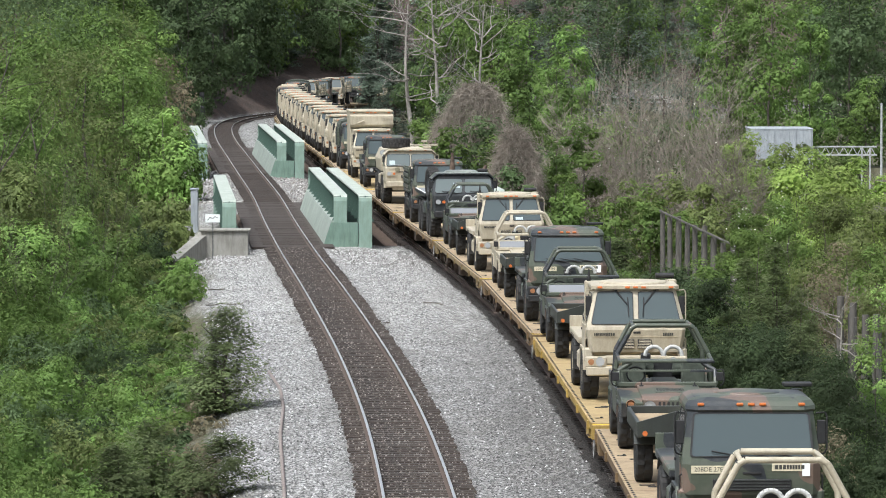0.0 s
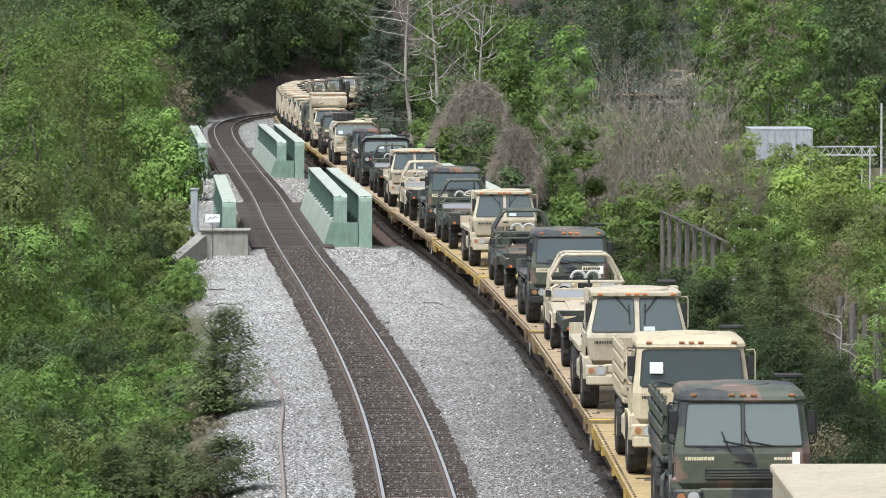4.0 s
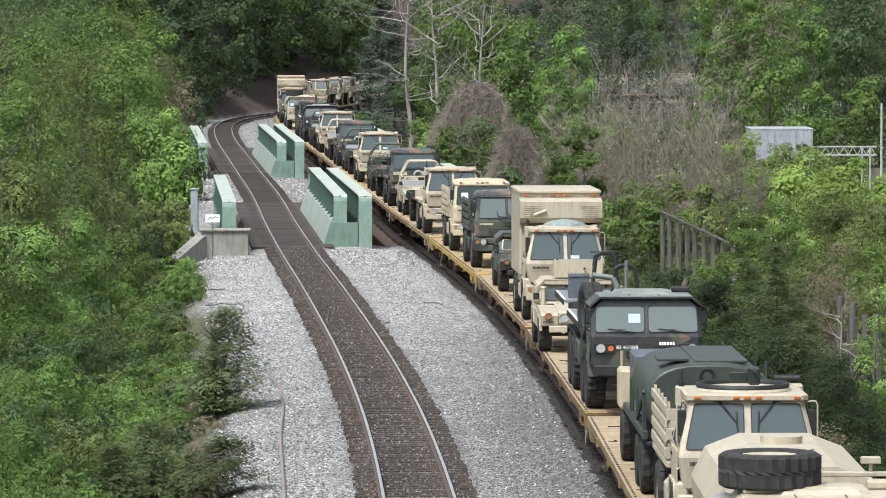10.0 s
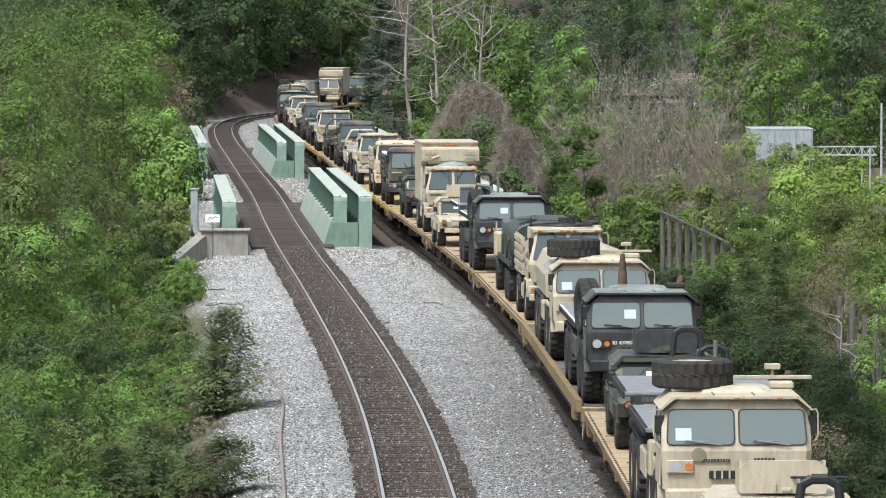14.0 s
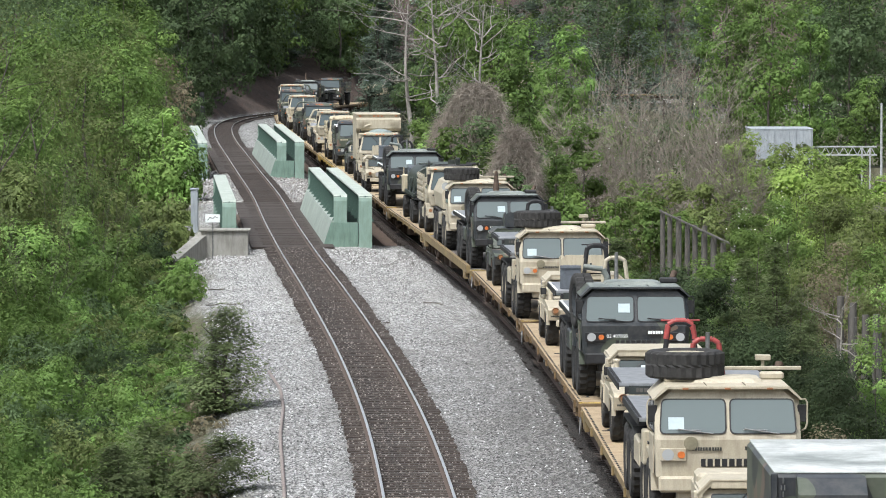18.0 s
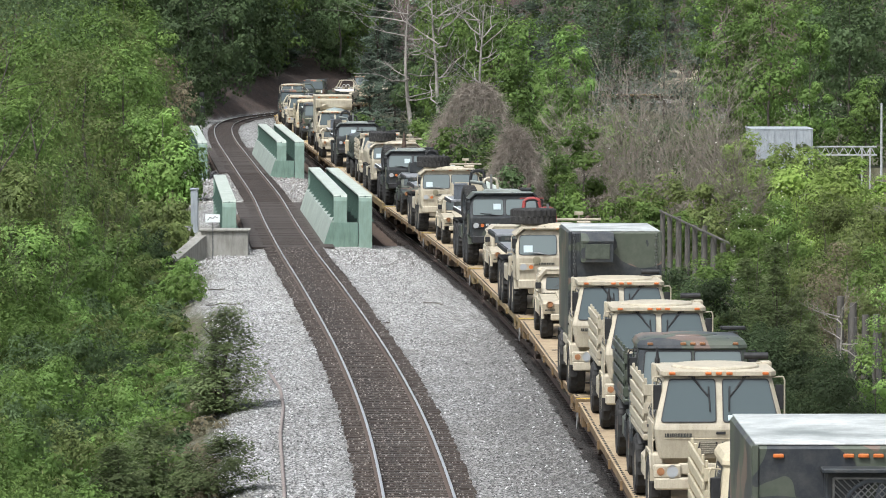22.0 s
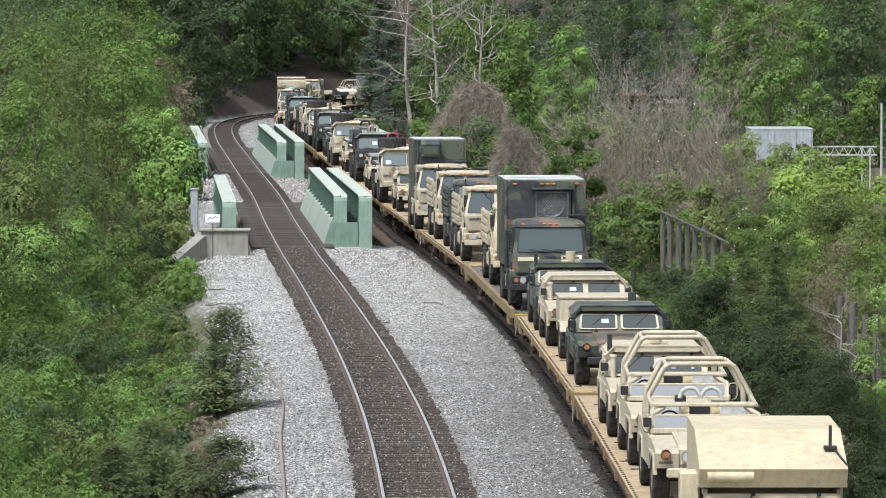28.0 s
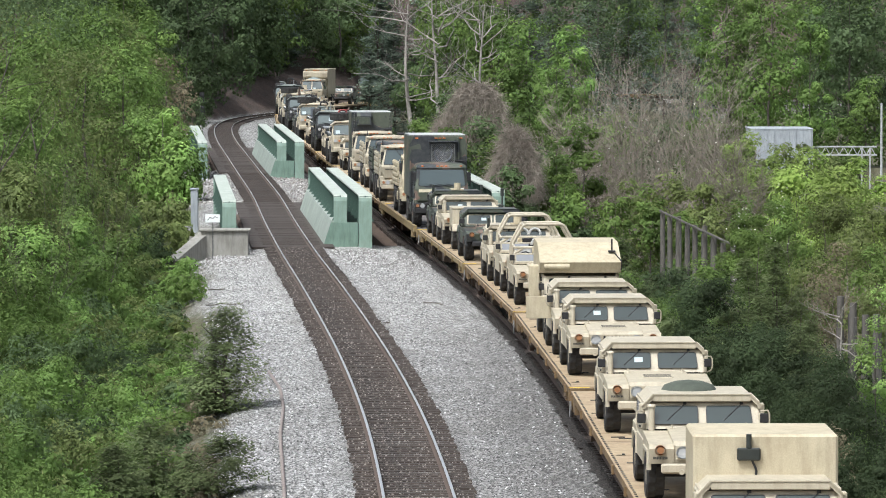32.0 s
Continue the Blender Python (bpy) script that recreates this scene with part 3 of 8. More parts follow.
def bogie_parts(parent, y0):
    f = shared("bogie_frame", lambda: Shape()
               .prism([(-1.35, .42), (-1.2, .58), (-.55, .52), (-.3, .3), (.3, .3), (.55, .52), (1.2, .58), (1.35, .42), (1.1, .36), (.7, .4), (.35, .2), (-.35, .2), (-.7, .4), (-1.1, .36)], -1.1, -.96)
               .prism([(-1.35, .42), (-1.2, .58), (-.55, .52), (-.3, .3), (.3, .3), (.55, .52), (1.2, .58), (1.35, .42), (1.1, .36), (.7, .4), (.35, .2), (-.35, .2), (-.7, .4), (-1.1, .36)], .96, 1.1)
               .box((0, 0, .45), (2.1, .4, .22)).tube((-1.03, -.2, .32), (-1.03, -.2, .5), .06).tube((-1.03, .2, .32), (-1.03, .2, .5), .06).mesh("bogie_frame"))
    b = part("bogie_frame", f, RUST, parent, "rusty truck frame", Matrix.Translation((0, y0, 0)))
    for dy in (-.89, .89):
        ws = shared("wheelset", lambda: Shape().lathe([(-.83, .43), (-.72, .455), (-.69, .49), (-.66, .49), (-.66, .4), (-.68, .1), (.68, .1), (.66, .4), (.66, .49), (.69, .49), (.72, .455), (.83, .43), (.83, .1), (1.06, .1), (1.06, .001)], 14)
                    .lathe([(-.83, .43), (-.83, .1), (-1.06, .1), (-1.06, .001)], 14).mesh("wheelset"))
        part("wheelset", ws, RUST, b, "rusty steel wheels", Matrix.Translation((0, dy, .455)))


def flat_car(sill, deck, railed=False, label=""):
    """An 89-foot flat car; its middle stands at the origin, on the rail's top."""
    car = new("flat_car")
    tagged(car, label, "flat car", group="cars of the train")
    L, hw = 26.9, 1.37
    plank = shared(f"deck{deck.name}", lambda: deck_mesh(L, hw))
    part("deck", plank, deck, car, "scuffed deck")
    for sgn in (-1, 1):
        me = shared(f"sill{sgn}{railed}{sill.name}", lambda: sill_mesh(L, hw, sgn, railed))
        sl = part("side_sill", me, sill, car)
        pk = shared(f"pocket{sill.name}", lambda: Shape().box((0, 0, 0), (.07, .14, .2), None, .01).mesh("stake_pocket"))
        for k in range(7 if sgn < 0 else 0):
            part("stake_pocket", pk, sill, sl, m=Matrix.Translation((sgn * (hw + .02), -L / 2 + .9 + k * (L - 1.8) / 6, DECK - .12)))
        gi = shared("grab_iron", lambda: Shape().path([(0, -.2, 0), (sgn * .07, -.2, 0), (sgn * .07, .2, 0), (0, .2, 0)], .012).mesh("grab_iron"))
        for e in (-1, 1) if sgn < 0 else ():
            part("grab_iron", gi, RUST, sl, m=Matrix.Translation((sgn * (hw + .01), e * (L / 2 - .35), DECK - .3)))
    part("lashing_rail", shared("lashing_rail", lambda: lashing_mesh(L, hw)), BLACK, car, "row of dark lashing holes along the deck's edge")["kind"] = "stuff"
    part("centre_sill", shared("centre_sill", lambda: Shape().prism([(-13.2, .72), (-11.6, .72), (-8.2, .45), (8.2, .45), (11.6, .72), (13.2, .72), (13.2, 1.0), (-13.2, 1.0)], -.35, .35)
                               .box((0, -4, .62), (1.9, .12, .5)).box((0, 4, .62), (1.9, .12, .5)).box((0, 0, .62), (1.9, .12, .5)).box((-.8, 1.6, .55), (.6, 1.2, .4)).tube((.7, -2.2, .6), (.7, -.8, .6), .2).mesh("centre_sill")), RUST, car)
    for e in (-1, 1):
        part("end_sill", shared(f"end{sill.name}", lambda: Shape().box((0, 0, 0), (2.74, .16, .34), None, .02).mesh("end_sill")), sill, car, m=Matrix.Translation((0, e * (L / 2 + .02), DECK - .2)))
        part("coupler", shared("coupler", lambda: Shape().box((0, .25, 0), (.2, .62, .24), None, .03).prism([(-.17, .45), (.17, .45), (.2, .6), (.08, .66), (.02, .56), (-.1, .56), (-.2, .7)], -.14, .14, axis="z").mesh("coupler")), RUST, car,
             m=Matrix.Translation((0, e * (L / 2 - .02), .84)) @ (Matrix.Rotation(math.pi, 4, "Z") if e < 0 else Matrix.Identity(4)))
        bogie_parts(car, e * 10.06)
    part("end_plate", Shape().box((-1.1, -L / 2 - .066, DECK - .12), (.5, .02, .2), None, .004), SAFETY, car, "bright yellow end plate")
    part("hand_brake", shared("hand_brake", lambda: Shape().lathe([(-.02, .2), (.02, .2), (.02, .17), (-.02, .17), (-.02, .2)], 16, "x").box((0, 0, 0), (.02, .36, .03)).box((0, 0, 0), (.02, .03, .36)).mesh("hand_brake")), STEEL, car,
         m=Matrix.Translation((-hw - .09, L / 2 - 1.4, .75)))
    for k in range(3):
        y = -L / 2 + 1.2 + k * 9.8
        for x in (-1.12,):
            part("tie_down", shared("tie_down", lambda: Shape().box((0, 0, .006), (.2, .06, .012), None, .003).box((.05, .02, .02), (.06, .05, .03), None, .005).mesh("tie_down")), BLACK, car, m=Matrix.Translation((x, y, DECK)))
    return car


def lashing_mesh(L, hw):
    sh = Shape()
    n = 70
    for k in range(n):
        y = -L / 2 + .4 + (L - .8) * k / (n - 1)
        sh.box((-hw + .07, y, DECK + .003), (.05, .13, .014), None, .002)
    for y, x in ((-9.5, -.9), (-9.3, -.75), (-4.1, -.95), (1.2, -.8), (1.5, -.95), (6.6, -.85), (10.8, -.9)):
        sh.box((x, y, DECK + .008), (.3, .07, .02), None, .004)
    return sh.mesh("lashing_rail")


def deck_mesh(L, hw):
    """One deck skin with a groove between every two planks."""
    n, poly = 44, []
    for k in range(n):
        y0, y1 = -L / 2 + k * L / n, -L / 2 + (k + 1) * L / n
        z = DECK - random.uniform(0, .004)
        poly += [(y0 + .006, z), (y1 - .006, z), (y1 - .004, DECK - .014), (y1 + .004, DECK - .014)]
    poly[-2:] = []
    poly += [(L / 2, DECK - .09), (-L / 2, DECK - .09)]
    sh = Shape()
    m = len(poly)
    sh.v = [(-hw, y, z) for y, z in poly] + [(hw, y, z) for y, z in poly]
    for k in range(m):
        sh.f.append((k, (k + 1) % m, (k + 1) % m + m, k + m))
    for side in (0, m):
        for k in range(m - 2):
            sh.f.append((side + m - 1, side + k, side + k + 1))
    sh.s = [False] * len(sh.f)
    return sh.mesh("deck")


def sill_mesh(L, hw, sgn, railed):
    sh = Shape()
    top = DECK + .14 if railed else DECK - .005
    z0 = DECK - (.14 if railed else .16)
    x0, x1 = sgn * (hw - .1), sgn * (hw + .005)
    a, b = min(x0, x1), max(x0, x1)
    if railed:
        a, b = (hw - .02, hw + .12) if sgn > 0 else (-hw - .12, -hw + .02)
    e = L / 2
    sh.prism([(-e, top), (-e, z0), (-e + .9, z0), (-e + .9, z0 - .26), (-e + 1.9, z0 - .26), (-e + 1.9, z0), (e - 1.9, z0), (e - 1.9, z0 - .26), (e - .9, z0 - .26), (e - .9, z0), (e, z0), (e, top)], a, b)
    return sh.mesh("side_sill")


# ---- lettering that cannot be read is drawn as bars ----
def bars(parent, name, c, w, h, mat, n=6, rot=0.0, backing=None):
    """A row of small dark bars on a face that looks to the front (-y), at c."""
    sh = Shape()
    rng = random.Random(int(abs(c[0] * 97 + c[2] * 31) * 10))
    x = -w / 2
    while x < w / 2 - .02:
        ww = rng.uniform(.5, 1.0) * w / n
        sh.box((x + ww / 2, 0, 0), (ww * .8, .004, h), None, .001)
        x += ww
    m = Matrix.Translation(c) @ Matrix.Rotation(rot, 4, "X")
    if backing:
        p = part("placard", Shape().box((0, 0, 0), (w * 1.15, .006, h * 1.9), None, .002), backing, parent, "pale stencil placard", m)
        part(name, sh, mat, p, m=Matrix.Translation((0, -.006, 0)))
    else:
        part(name, sh, mat, parent, m=m)


def lettering(parent, text, c, size, mat, rot=0.0):
    cu = bpy.data.curves.new("lettering", "FONT")
    cu.resolution_u = 2
    cu.body, cu.size, cu.align_x, cu.align_y, cu.extrude = text, size, "CENTER", "CENTER", .001
    tmp = bpy.data.objects.new("lettering", cu)
    scene.collection.objects.link(tmp)
    me = bpy.data.meshes.new_from_object(tmp)
    bpy.data.objects.remove(tmp)
    part("lettering", me, mat, parent, m=Matrix.Translation(c) @ Matrix.Rotation(rot + math.pi / 2, 4, "X"))


def mirror(parent, x, y, z, h=.62, reach=.3, mat=None):
    s = 1 if x > 0 else -1
    o = x + s * reach
    a = part("mirror_arm", Shape().path([(x, y, z + h / 2), (o, y - .1, z + h / 2 + .02), (o + s * .03, y - .1, z + h / 2 - .05), (o + s * .03, y - .1, z - h / 2 + .08), (o, y - .08, z - h / 2), (x + s * .05, y, z - h / 2 - .04)], .015), mat or BLACK, parent)
    part("mirror", Shape().box((o - s * .06, y - .08, z + .02), (.15, .05, h * .6), None, .02), BLACK, a)


def rounded(corners, r=.07, n=3):
    """The outline through four corners with each corner rounded off."""
    out = []
    k = len(corners)
    for j in range(k):
        p, a, b = corners[j], corners[j - 1], corners[(j + 1) % k]
        u, w = p + (a - p).normalized() * r, p + (b - p).normalized() * r
        for i in range(n + 1):
            t = i / n
            out.append(u * (1 - t) ** 2 + p * (2 * t * (1 - t)) + w * t * t)
    return out


def pane(parent, name, poly, thick, mat, frame_mat, edge=.035, r=.07):
    """A flat pane with rounded corners in a rubber frame, thickened along its normal."""
    P = [Vector(p) for p in poly]
    n = (P[1] - P[0]).cross(P[3] - P[0]).normalized()
    c = sum(P, Vector()) / 4
    P = rounded(P, r, 3)
    k = len(P)
    out = [p + (p - c).normalized() * edge for p in P]
    fr = Shape()
    V = [p + n * thick for p in out] + [p + n * thick for p in P] + [p - n * .002 for p in out] + [p - n * .002 for p in P]
    F = []
    for i in range(k):
        j = (i + 1) % k
        F += [(i, j, k + j, k + i), (i, 2 * k + i, 2 * k + j, j), (k + i, k + j, 3 * k + j, 3 * k + i)]
    fr.add(V, F)
    f = part("window_frame", fr, frame_mat, parent)
    g = Shape().add([p + n * thick * .55 for p in P] + P, [tuple(range(k)), tuple(range(k, 2 * k))[::-1]])
    part(name, g, mat, f)
    return n


def wiper(parent, x, z0, y0, z1, y1, dx):
    part("wiper", Shape().path([(x, y0, z0), (x + dx, y1, z1)], .012, 5).path([(x + dx * .7, y0 + (y1 - y0) * .72 - .012, z0 + (z1 - z0) * .72 - .18), (x + dx * 1.05, y1 - .012, z1 + .16)], .012, 5), BLACK, parent)


def hung_wiper(parent, sgn):
    """A twin-armed wiper that hangs from the roof's edge, with an upright blade."""
    sh = Shape()
    for d in (0, .035):
        sh.path([(sgn * (.5 - d), -.97, 2.66), (sgn * (.2 - d * .3), -1.1, 2.3)], .011, 4)
    sh.path([(sgn * .19, -1.05, 2.48), (sgn * .17, -1.22, 2.04)], .014, 4).box((sgn * .49, -.98, 2.67), (.14, .06, .06), None, .01)
    part("wiper", sh, BLACK, parent)


def loft(sh, rings):
    """Closed rings of equal length joined one above the other, with caps."""
    n = len(rings[0])
    k = len(sh.v)
    for r in rings:
        sh.v += [tuple(p) for p in r]
    for j in range(len(rings) - 1):
        for i in range(n):
            sh.f.append((k + j * n + i, k + j * n + (i + 1) % n, k + (j + 1) * n + (i + 1) % n, k + (j + 1) * n + i))
            sh.s.append(False)
    sh.f += [tuple(k + i for i in range(n))[::-1], tuple(k + (len(rings) - 1) * n + i for i in range(n))]
    sh.s += [False, False]
    return sh


def ring(z, hw, y0, y1, c=.12):
    """A plan outline with cut corners at height z."""
    return [(-hw + c, y0, z), (hw - c, y0, z), (hw, y0 + c, z), (hw, y1 - .04, z), (hw - .04, y1, z), (-hw + .04, y1, z), (-hw, y1 - .04, z), (-hw, y0 + c, z)]


def slat_bed(v, paint, y0, y1, z, h=.95, hw=1.2, fine=True):
    bed = part("cargo_bed", Shape().box((0, (y0 + y1) / 2, z - .06), (2 * hw, y1 - y0, .12), None, .02).box((-.45, (y0 + y1) / 2, z - .22), (.12, y1 - y0 - .1, .2)).box((.45, (y0 + y1) / 2, z - .22), (.12, y1 - y0 - .1, .2)), paint, v)
    n = 5
    for sgn in (-1, 1):
        if fine:
            for k in range(n):
                y = y0 + .08 + (y1 - y0 - .16) * k / (n - 1)
                part("stake", shared(f"stake{h}{paint.name}", lambda: Shape().box((0, 0, h / 2), (.05, .08, h + .04), None, .008).mesh("stake")), paint, bed, m=Matrix.Translation((sgn * (hw - .05), y, z)))
            for k in range(4 if sgn < 0 else 2):
                part("side_board", Shape().box((sgn * hw, (y0 + y1) / 2, z + (.14 + k * h / 4 if sgn < 0 else .24 + k * h / 2)), (.04, y1 - y0, h / (4 if sgn < 0 else 2) * .6), None, .008), paint, bed)
        else:
            g = Shape()
            for k in range(4):
                g.box((sgn * (hw - .02), (y0 + y1) / 2, z + .12 + k * h / 4), (.035, y1 - y0, h / 4 * .68), None, .008)
                g.box((sgn * (hw + .02), y0 + .08 + (y1 - y0 - .16) * k / 3, z + h / 2), (.05, .09, h + .12), None, .008)
            part("side_gate", g, paint, bed)
    if fine:
        for k in range(3):
            part("head_board", Shape().box((0, y0 + .02, z + .14 + k * h / 3), (2 * hw, .04, h / 3 * .6), None, .008), paint, bed)
    else:
        part("head_board", Shape().box((0, y0 + .02, z + h / 2), (2 * hw, .04, h * .8), None, .008), paint, bed)
    part("tail_board", Shape().box((0, y1, z + .28), (2 * hw, .05, .55), None, .01), paint, bed)
    return bed


def cargo_truck(paint, panes=2, body="slat", extra="", label="", box_paint=None, fine=True):
    """A cab-over cargo truck that looks to the front (-y); its front axle stands over the origin. fine: with its smallest fittings."""
    v = new("cargo_truck")
    tagged(v, label, "truck", group="vehicles on the train")
    dark = paint in (CAMO, CAMO_B)
    plated = panes == 2 and not dark
    R, tw = .59, .4
    for y in (0, 3.9):
        for x in (-1.02, 1.02):
            wheel(v, x, y, R, tw, paint, fine=fine)
    part("chassis", Shape().box((-.42, 2.1, .86), (.1, 6.1, .22)).box((.42, 2.1, .86), (.1, 6.1, .22)).tube((-1.0, 0, R), (1.0, 0, R), .09).tube((-1.0, 3.9, R), (1.0, 3.9, R), .09)
         .lathe([(-.2, .01), (-.18, .22), (.18, .22), (.2, .01)], 14, m=Matrix.Translation((0, 0, R))).lathe([(-.2, .01), (-.18, .22), (.18, .22), (.2, .01)], 14, m=Matrix.Translation((0, 3.9, R)))
         .box((0, 1.4, .8), (.9, .15, .2)).box((0, 4.9, .86), (1.6, .1, .2)), BLACK if dark else paint, v)
    lo, rf = Shape(), Shape()
    if plated:
        # flat armour plates, sides that lean in, a thin roof plate with a broad round hatch
        loft(lo, [ring(1.1, 1.0, -1.02, .8, .08), ring(1.2, 1.09, -1.19, .82, .08), ring(1.72, 1.17, -1.29, .82, .07), ring(1.8, 1.16, -1.27, .82, .07), ring(2.66, .96, -.93, .8, .06)])
        cab = part("cab", lo, paint, v)
        loft(rf, [ring(2.655, 1.0, -1.0, .86, .1), ring(2.67, 1.035, -1.04, .88, .1), ring(2.745, 1.035, -1.04, .88, .1), ring(2.765, 1.0, -.98, .84, .1)])
        roof = part("cab_roof", rf, paint, cab)
        lamp_y, lamp_z = -1.045, 2.712
        part("roof_hatch", Shape().lathe([(0, .8), (.03, .8), (.05, .77), (.06, .7), (.062, .001)], 36, "z", Matrix.Translation((0, -.12, 2.762))), paint, roof, "round roof hatch cover")
        part("roof_box", Shape().box((-1.0, .66, 2.6), (.2, .28, .34), None, .02), paint, roof)
        part("roof_box", Shape().box((1.0, .72, 2.62), (.2, .3, .36), None, .02).box((.72, .5, 2.775), (.3, .2, .03), None, .008), paint, roof)
        part("intake_cap", Shape().tube((.62, .92, 2.88), (1.06, .92, 2.88), .065, n=10), BLACK, roof, "black rounded intake cap")
        if fine:
            part("whip_base", Shape().tube((-1.0, .62, 2.76), (-1.0, .62, 2.86), .05, n=8).tube((-1.0, .62, 2.86), (-1.0, .62, 3.06), .035, .015, n=6), BLACK, roof, "black antenna base")
            part("vent_slots", Shape().box((.66, .2, 2.772), (.06, .02, .012), None, .003).box((.76, .24, 2.772), (.06, .02, .012), None, .003).box((.66, .32, 2.772), (.06, .02, .012), None, .003).box((.76, .36, 2.772), (.06, .02, .012), None, .003), BLACK, roof)
    else:
        # pressed steel cab with upright sides and a round-edged roof
        loft(lo, [ring(1.08, 1.08, -1.14, .8, .1), ring(1.2, 1.14, -1.22, .82, .12), ring(1.7, 1.155, -1.25, .82, .14), ring(1.8, 1.15, -1.23, .82, .15), ring(2.56, 1.05, -1.03, .8, .16), ring(2.6, 1.05, -1.02, .8, .16)])
        cab = part("cab", lo, paint, v)
        loft(rf, [ring(2.57, 1.06, -1.06, .83, .18), ring(2.6, 1.085, -1.08, .84, .2), ring(2.66, 1.08, -1.06, .83, .2), ring(2.74, 1.03, -.97, .78, .22), ring(2.79, .92, -.8, .68, .2), ring(2.81, .72, -.6, .5, .15)])
        roof = part("cab_roof", rf, paint, cab)
        lamp_y, lamp_z = -1.06, 2.69
        part("roof_hatch", Shape().lathe([(0, .56), (.02, .56), (.035, .5), (.04, .001)], 28, "z", Matrix.Translation((0, -.05, 2.8))), paint, roof, "round roof hatch cover")
        part("intake_cap", Shape().box((.95, .95, 2.86), (.5, .26, .07), None, .03), BLACK, roof, "flat dark intake hood")
    for x in (-.84, -.19, 0, .19, .84):
        part("marker_lamp", Shape().box((x, lamp_y, lamp_z), (.115, .05, .05), None, .012), AMBER if plated or dark and panes == 1 else AMBER_D, roof, "amber marker lamp")

    def on(x, z):
        f = (z - 1.8) / (.86 if plated else .78)
        return (x, (-1.27 + f * .34 if plated else -1.23 + f * .21) - .004, z)
    if plated:
        zt, zb = 2.59, 1.86
        for sgn in (-1, 1):
            pts = [on(sgn * 1.045, zb), on(sgn * .075, zb), on(sgn * .075, zt), on(sgn * .88, zt)]
            pane(cab, "windscreen", pts if sgn < 0 else pts[::-1], .02, GLASS, BLACK, .022, .06)
            if fine:
                hung_wiper(cab, sgn)
    elif panes == 2:
        zt, zb = 2.53, 1.84
        for sgn in (-1, 1):
            pts = [on(sgn * 1.0, zb), on(sgn * .04, zb), on(sgn * .04, zt), on(sgn * .93, zt)]
            pane(cab, "windscreen", pts if sgn < 0 else pts[::-1], .02, GLASS_H, BLACK, .03, .05)
            if fine:
                wiper(cab, sgn * .2 + .3, 1.84, -1.26, 1.92, -1.23, -.45)
    else:
        zt, zb = 2.53, 1.84
        pane(cab, "windscreen", [on(-1.0, zb), on(1.0, zb), on(.94, zt), on(-.94, zt)], .02, GLASS if dark else GLASS_D, BLACK, .035, .06)
        if fine:
            for x0 in (-.05, .38, .78):
                part("wiper", Shape().path([(x0, -1.262, 1.82), (x0 - .3, -1.262, 1.875)], .013, 4).path([(x0 - .12, -1.265, 1.835), (x0 - .62, -1.25, 1.93)], .012, 4), BLACK, cab)
    lean = .2 if plated else .11
    for sgn in (-1, 1):
        x = lambda z: sgn * ((1.16 if plated else 1.15) - (z - 1.8) / .86 * lean + .004)
        pts = [(x(1.88), -.85, 1.88), (x(1.88), .35, 1.88), (x(2.52), .35, 2.52), (x(2.52), -.6, 2.52)]
        pane(cab, "door_window", pts if sgn > 0 else pts[::-1], .015, GLASS, BLACK, .025, .05)
        wide = 1.17 if plated else 1.155
        door = part("door", Shape().box((sgn * wide, -.2, 1.5), (.03, 1.2, .6), None, .01).box((sgn * (wide - .03), -.2, 1.14), (.03, 1.2, .06)), paint, cab)
        if fine:
            part("door_handle", Shape().box((sgn * (wide + .025), .22, 1.66), (.03, .16, .05), None, .01), BLACK, door)
            part("step", Shape().box((sgn * 1.05, .62, .72), (.3, .34, .05)).box((sgn * 1.05, .62, 1.0), (.3, .34, .05)).box((sgn * 1.05, .82, .86), (.34, .04, .5)), paint, v)
            part("grab_rail", Shape().path([(sgn * 1.1, -1.0, 1.55), (sgn * 1.19, -1.06, 1.5), (sgn * 1.19, -1.04, 1.1), (sgn * 1.1, -1.0, 1.06)], .016, 4), paint if not dark else BLACK, cab)
        fend = Shape().prism([(-.75, .74), (-.72, 1.0), (-.5, 1.26), (.5, 1.26), (.74, 1.0), (.76, .7), (.7, .7), (.66, .98), (.46, 1.2), (-.46, 1.2), (-.66, .98), (-.7, .74)], sgn * .8, sgn * 1.22)
        fend.box((sgn * 1.1, -.98, 1.12), (.24, .3, .34), None, .05)
        part("fender", fend, paint, v)
        if plated:
            mirror(cab, sgn * .96, -.88, 2.26, .74, .2, paint)
        else:
            mirror(cab, sgn * 1.1, -.88, 2.2, .66, .14, None if dark else paint)
        black_bar = dark and panes == 1
        hl = part("headlamp_box", Shape().box((sgn * .95, -1.36, .98), (.5, .14, .25), None, .03), BLACK if black_bar else paint, v)
        part("headlamp", Shape().disc((sgn * .86, -1.432, .98), .1).lathe([(-.012, .12), (.01, .12), (.01, .1), (-.012, .1)], 14, "y", Matrix.Translation((sgn * .86, -1.432, .98))), LENS, hl, "round glass headlamp")
        part("turn_lamp", Shape().disc((sgn * 1.07, -1.432, .98), .07), AMBER_D, hl, "amber turn lamp")
        rear = Shape().prism([(3.1, 1.05), (3.3, 1.28), (4.5, 1.28), (4.7, 1.05), (4.64, 1.03), (4.46, 1.23), (3.34, 1.23), (3.16, 1.03)], sgn * .8, sgn * 1.2)
        part("rear_fender", rear, BLACK, v)
    bumper = part("bumper", Shape().box((0, -1.36, .76), (2.36, .16, .22), None, .03).box((0, -1.3, 1.02), (1.5, .1, .2), None, .02), BLACK if dark and panes == 1 else paint, v)
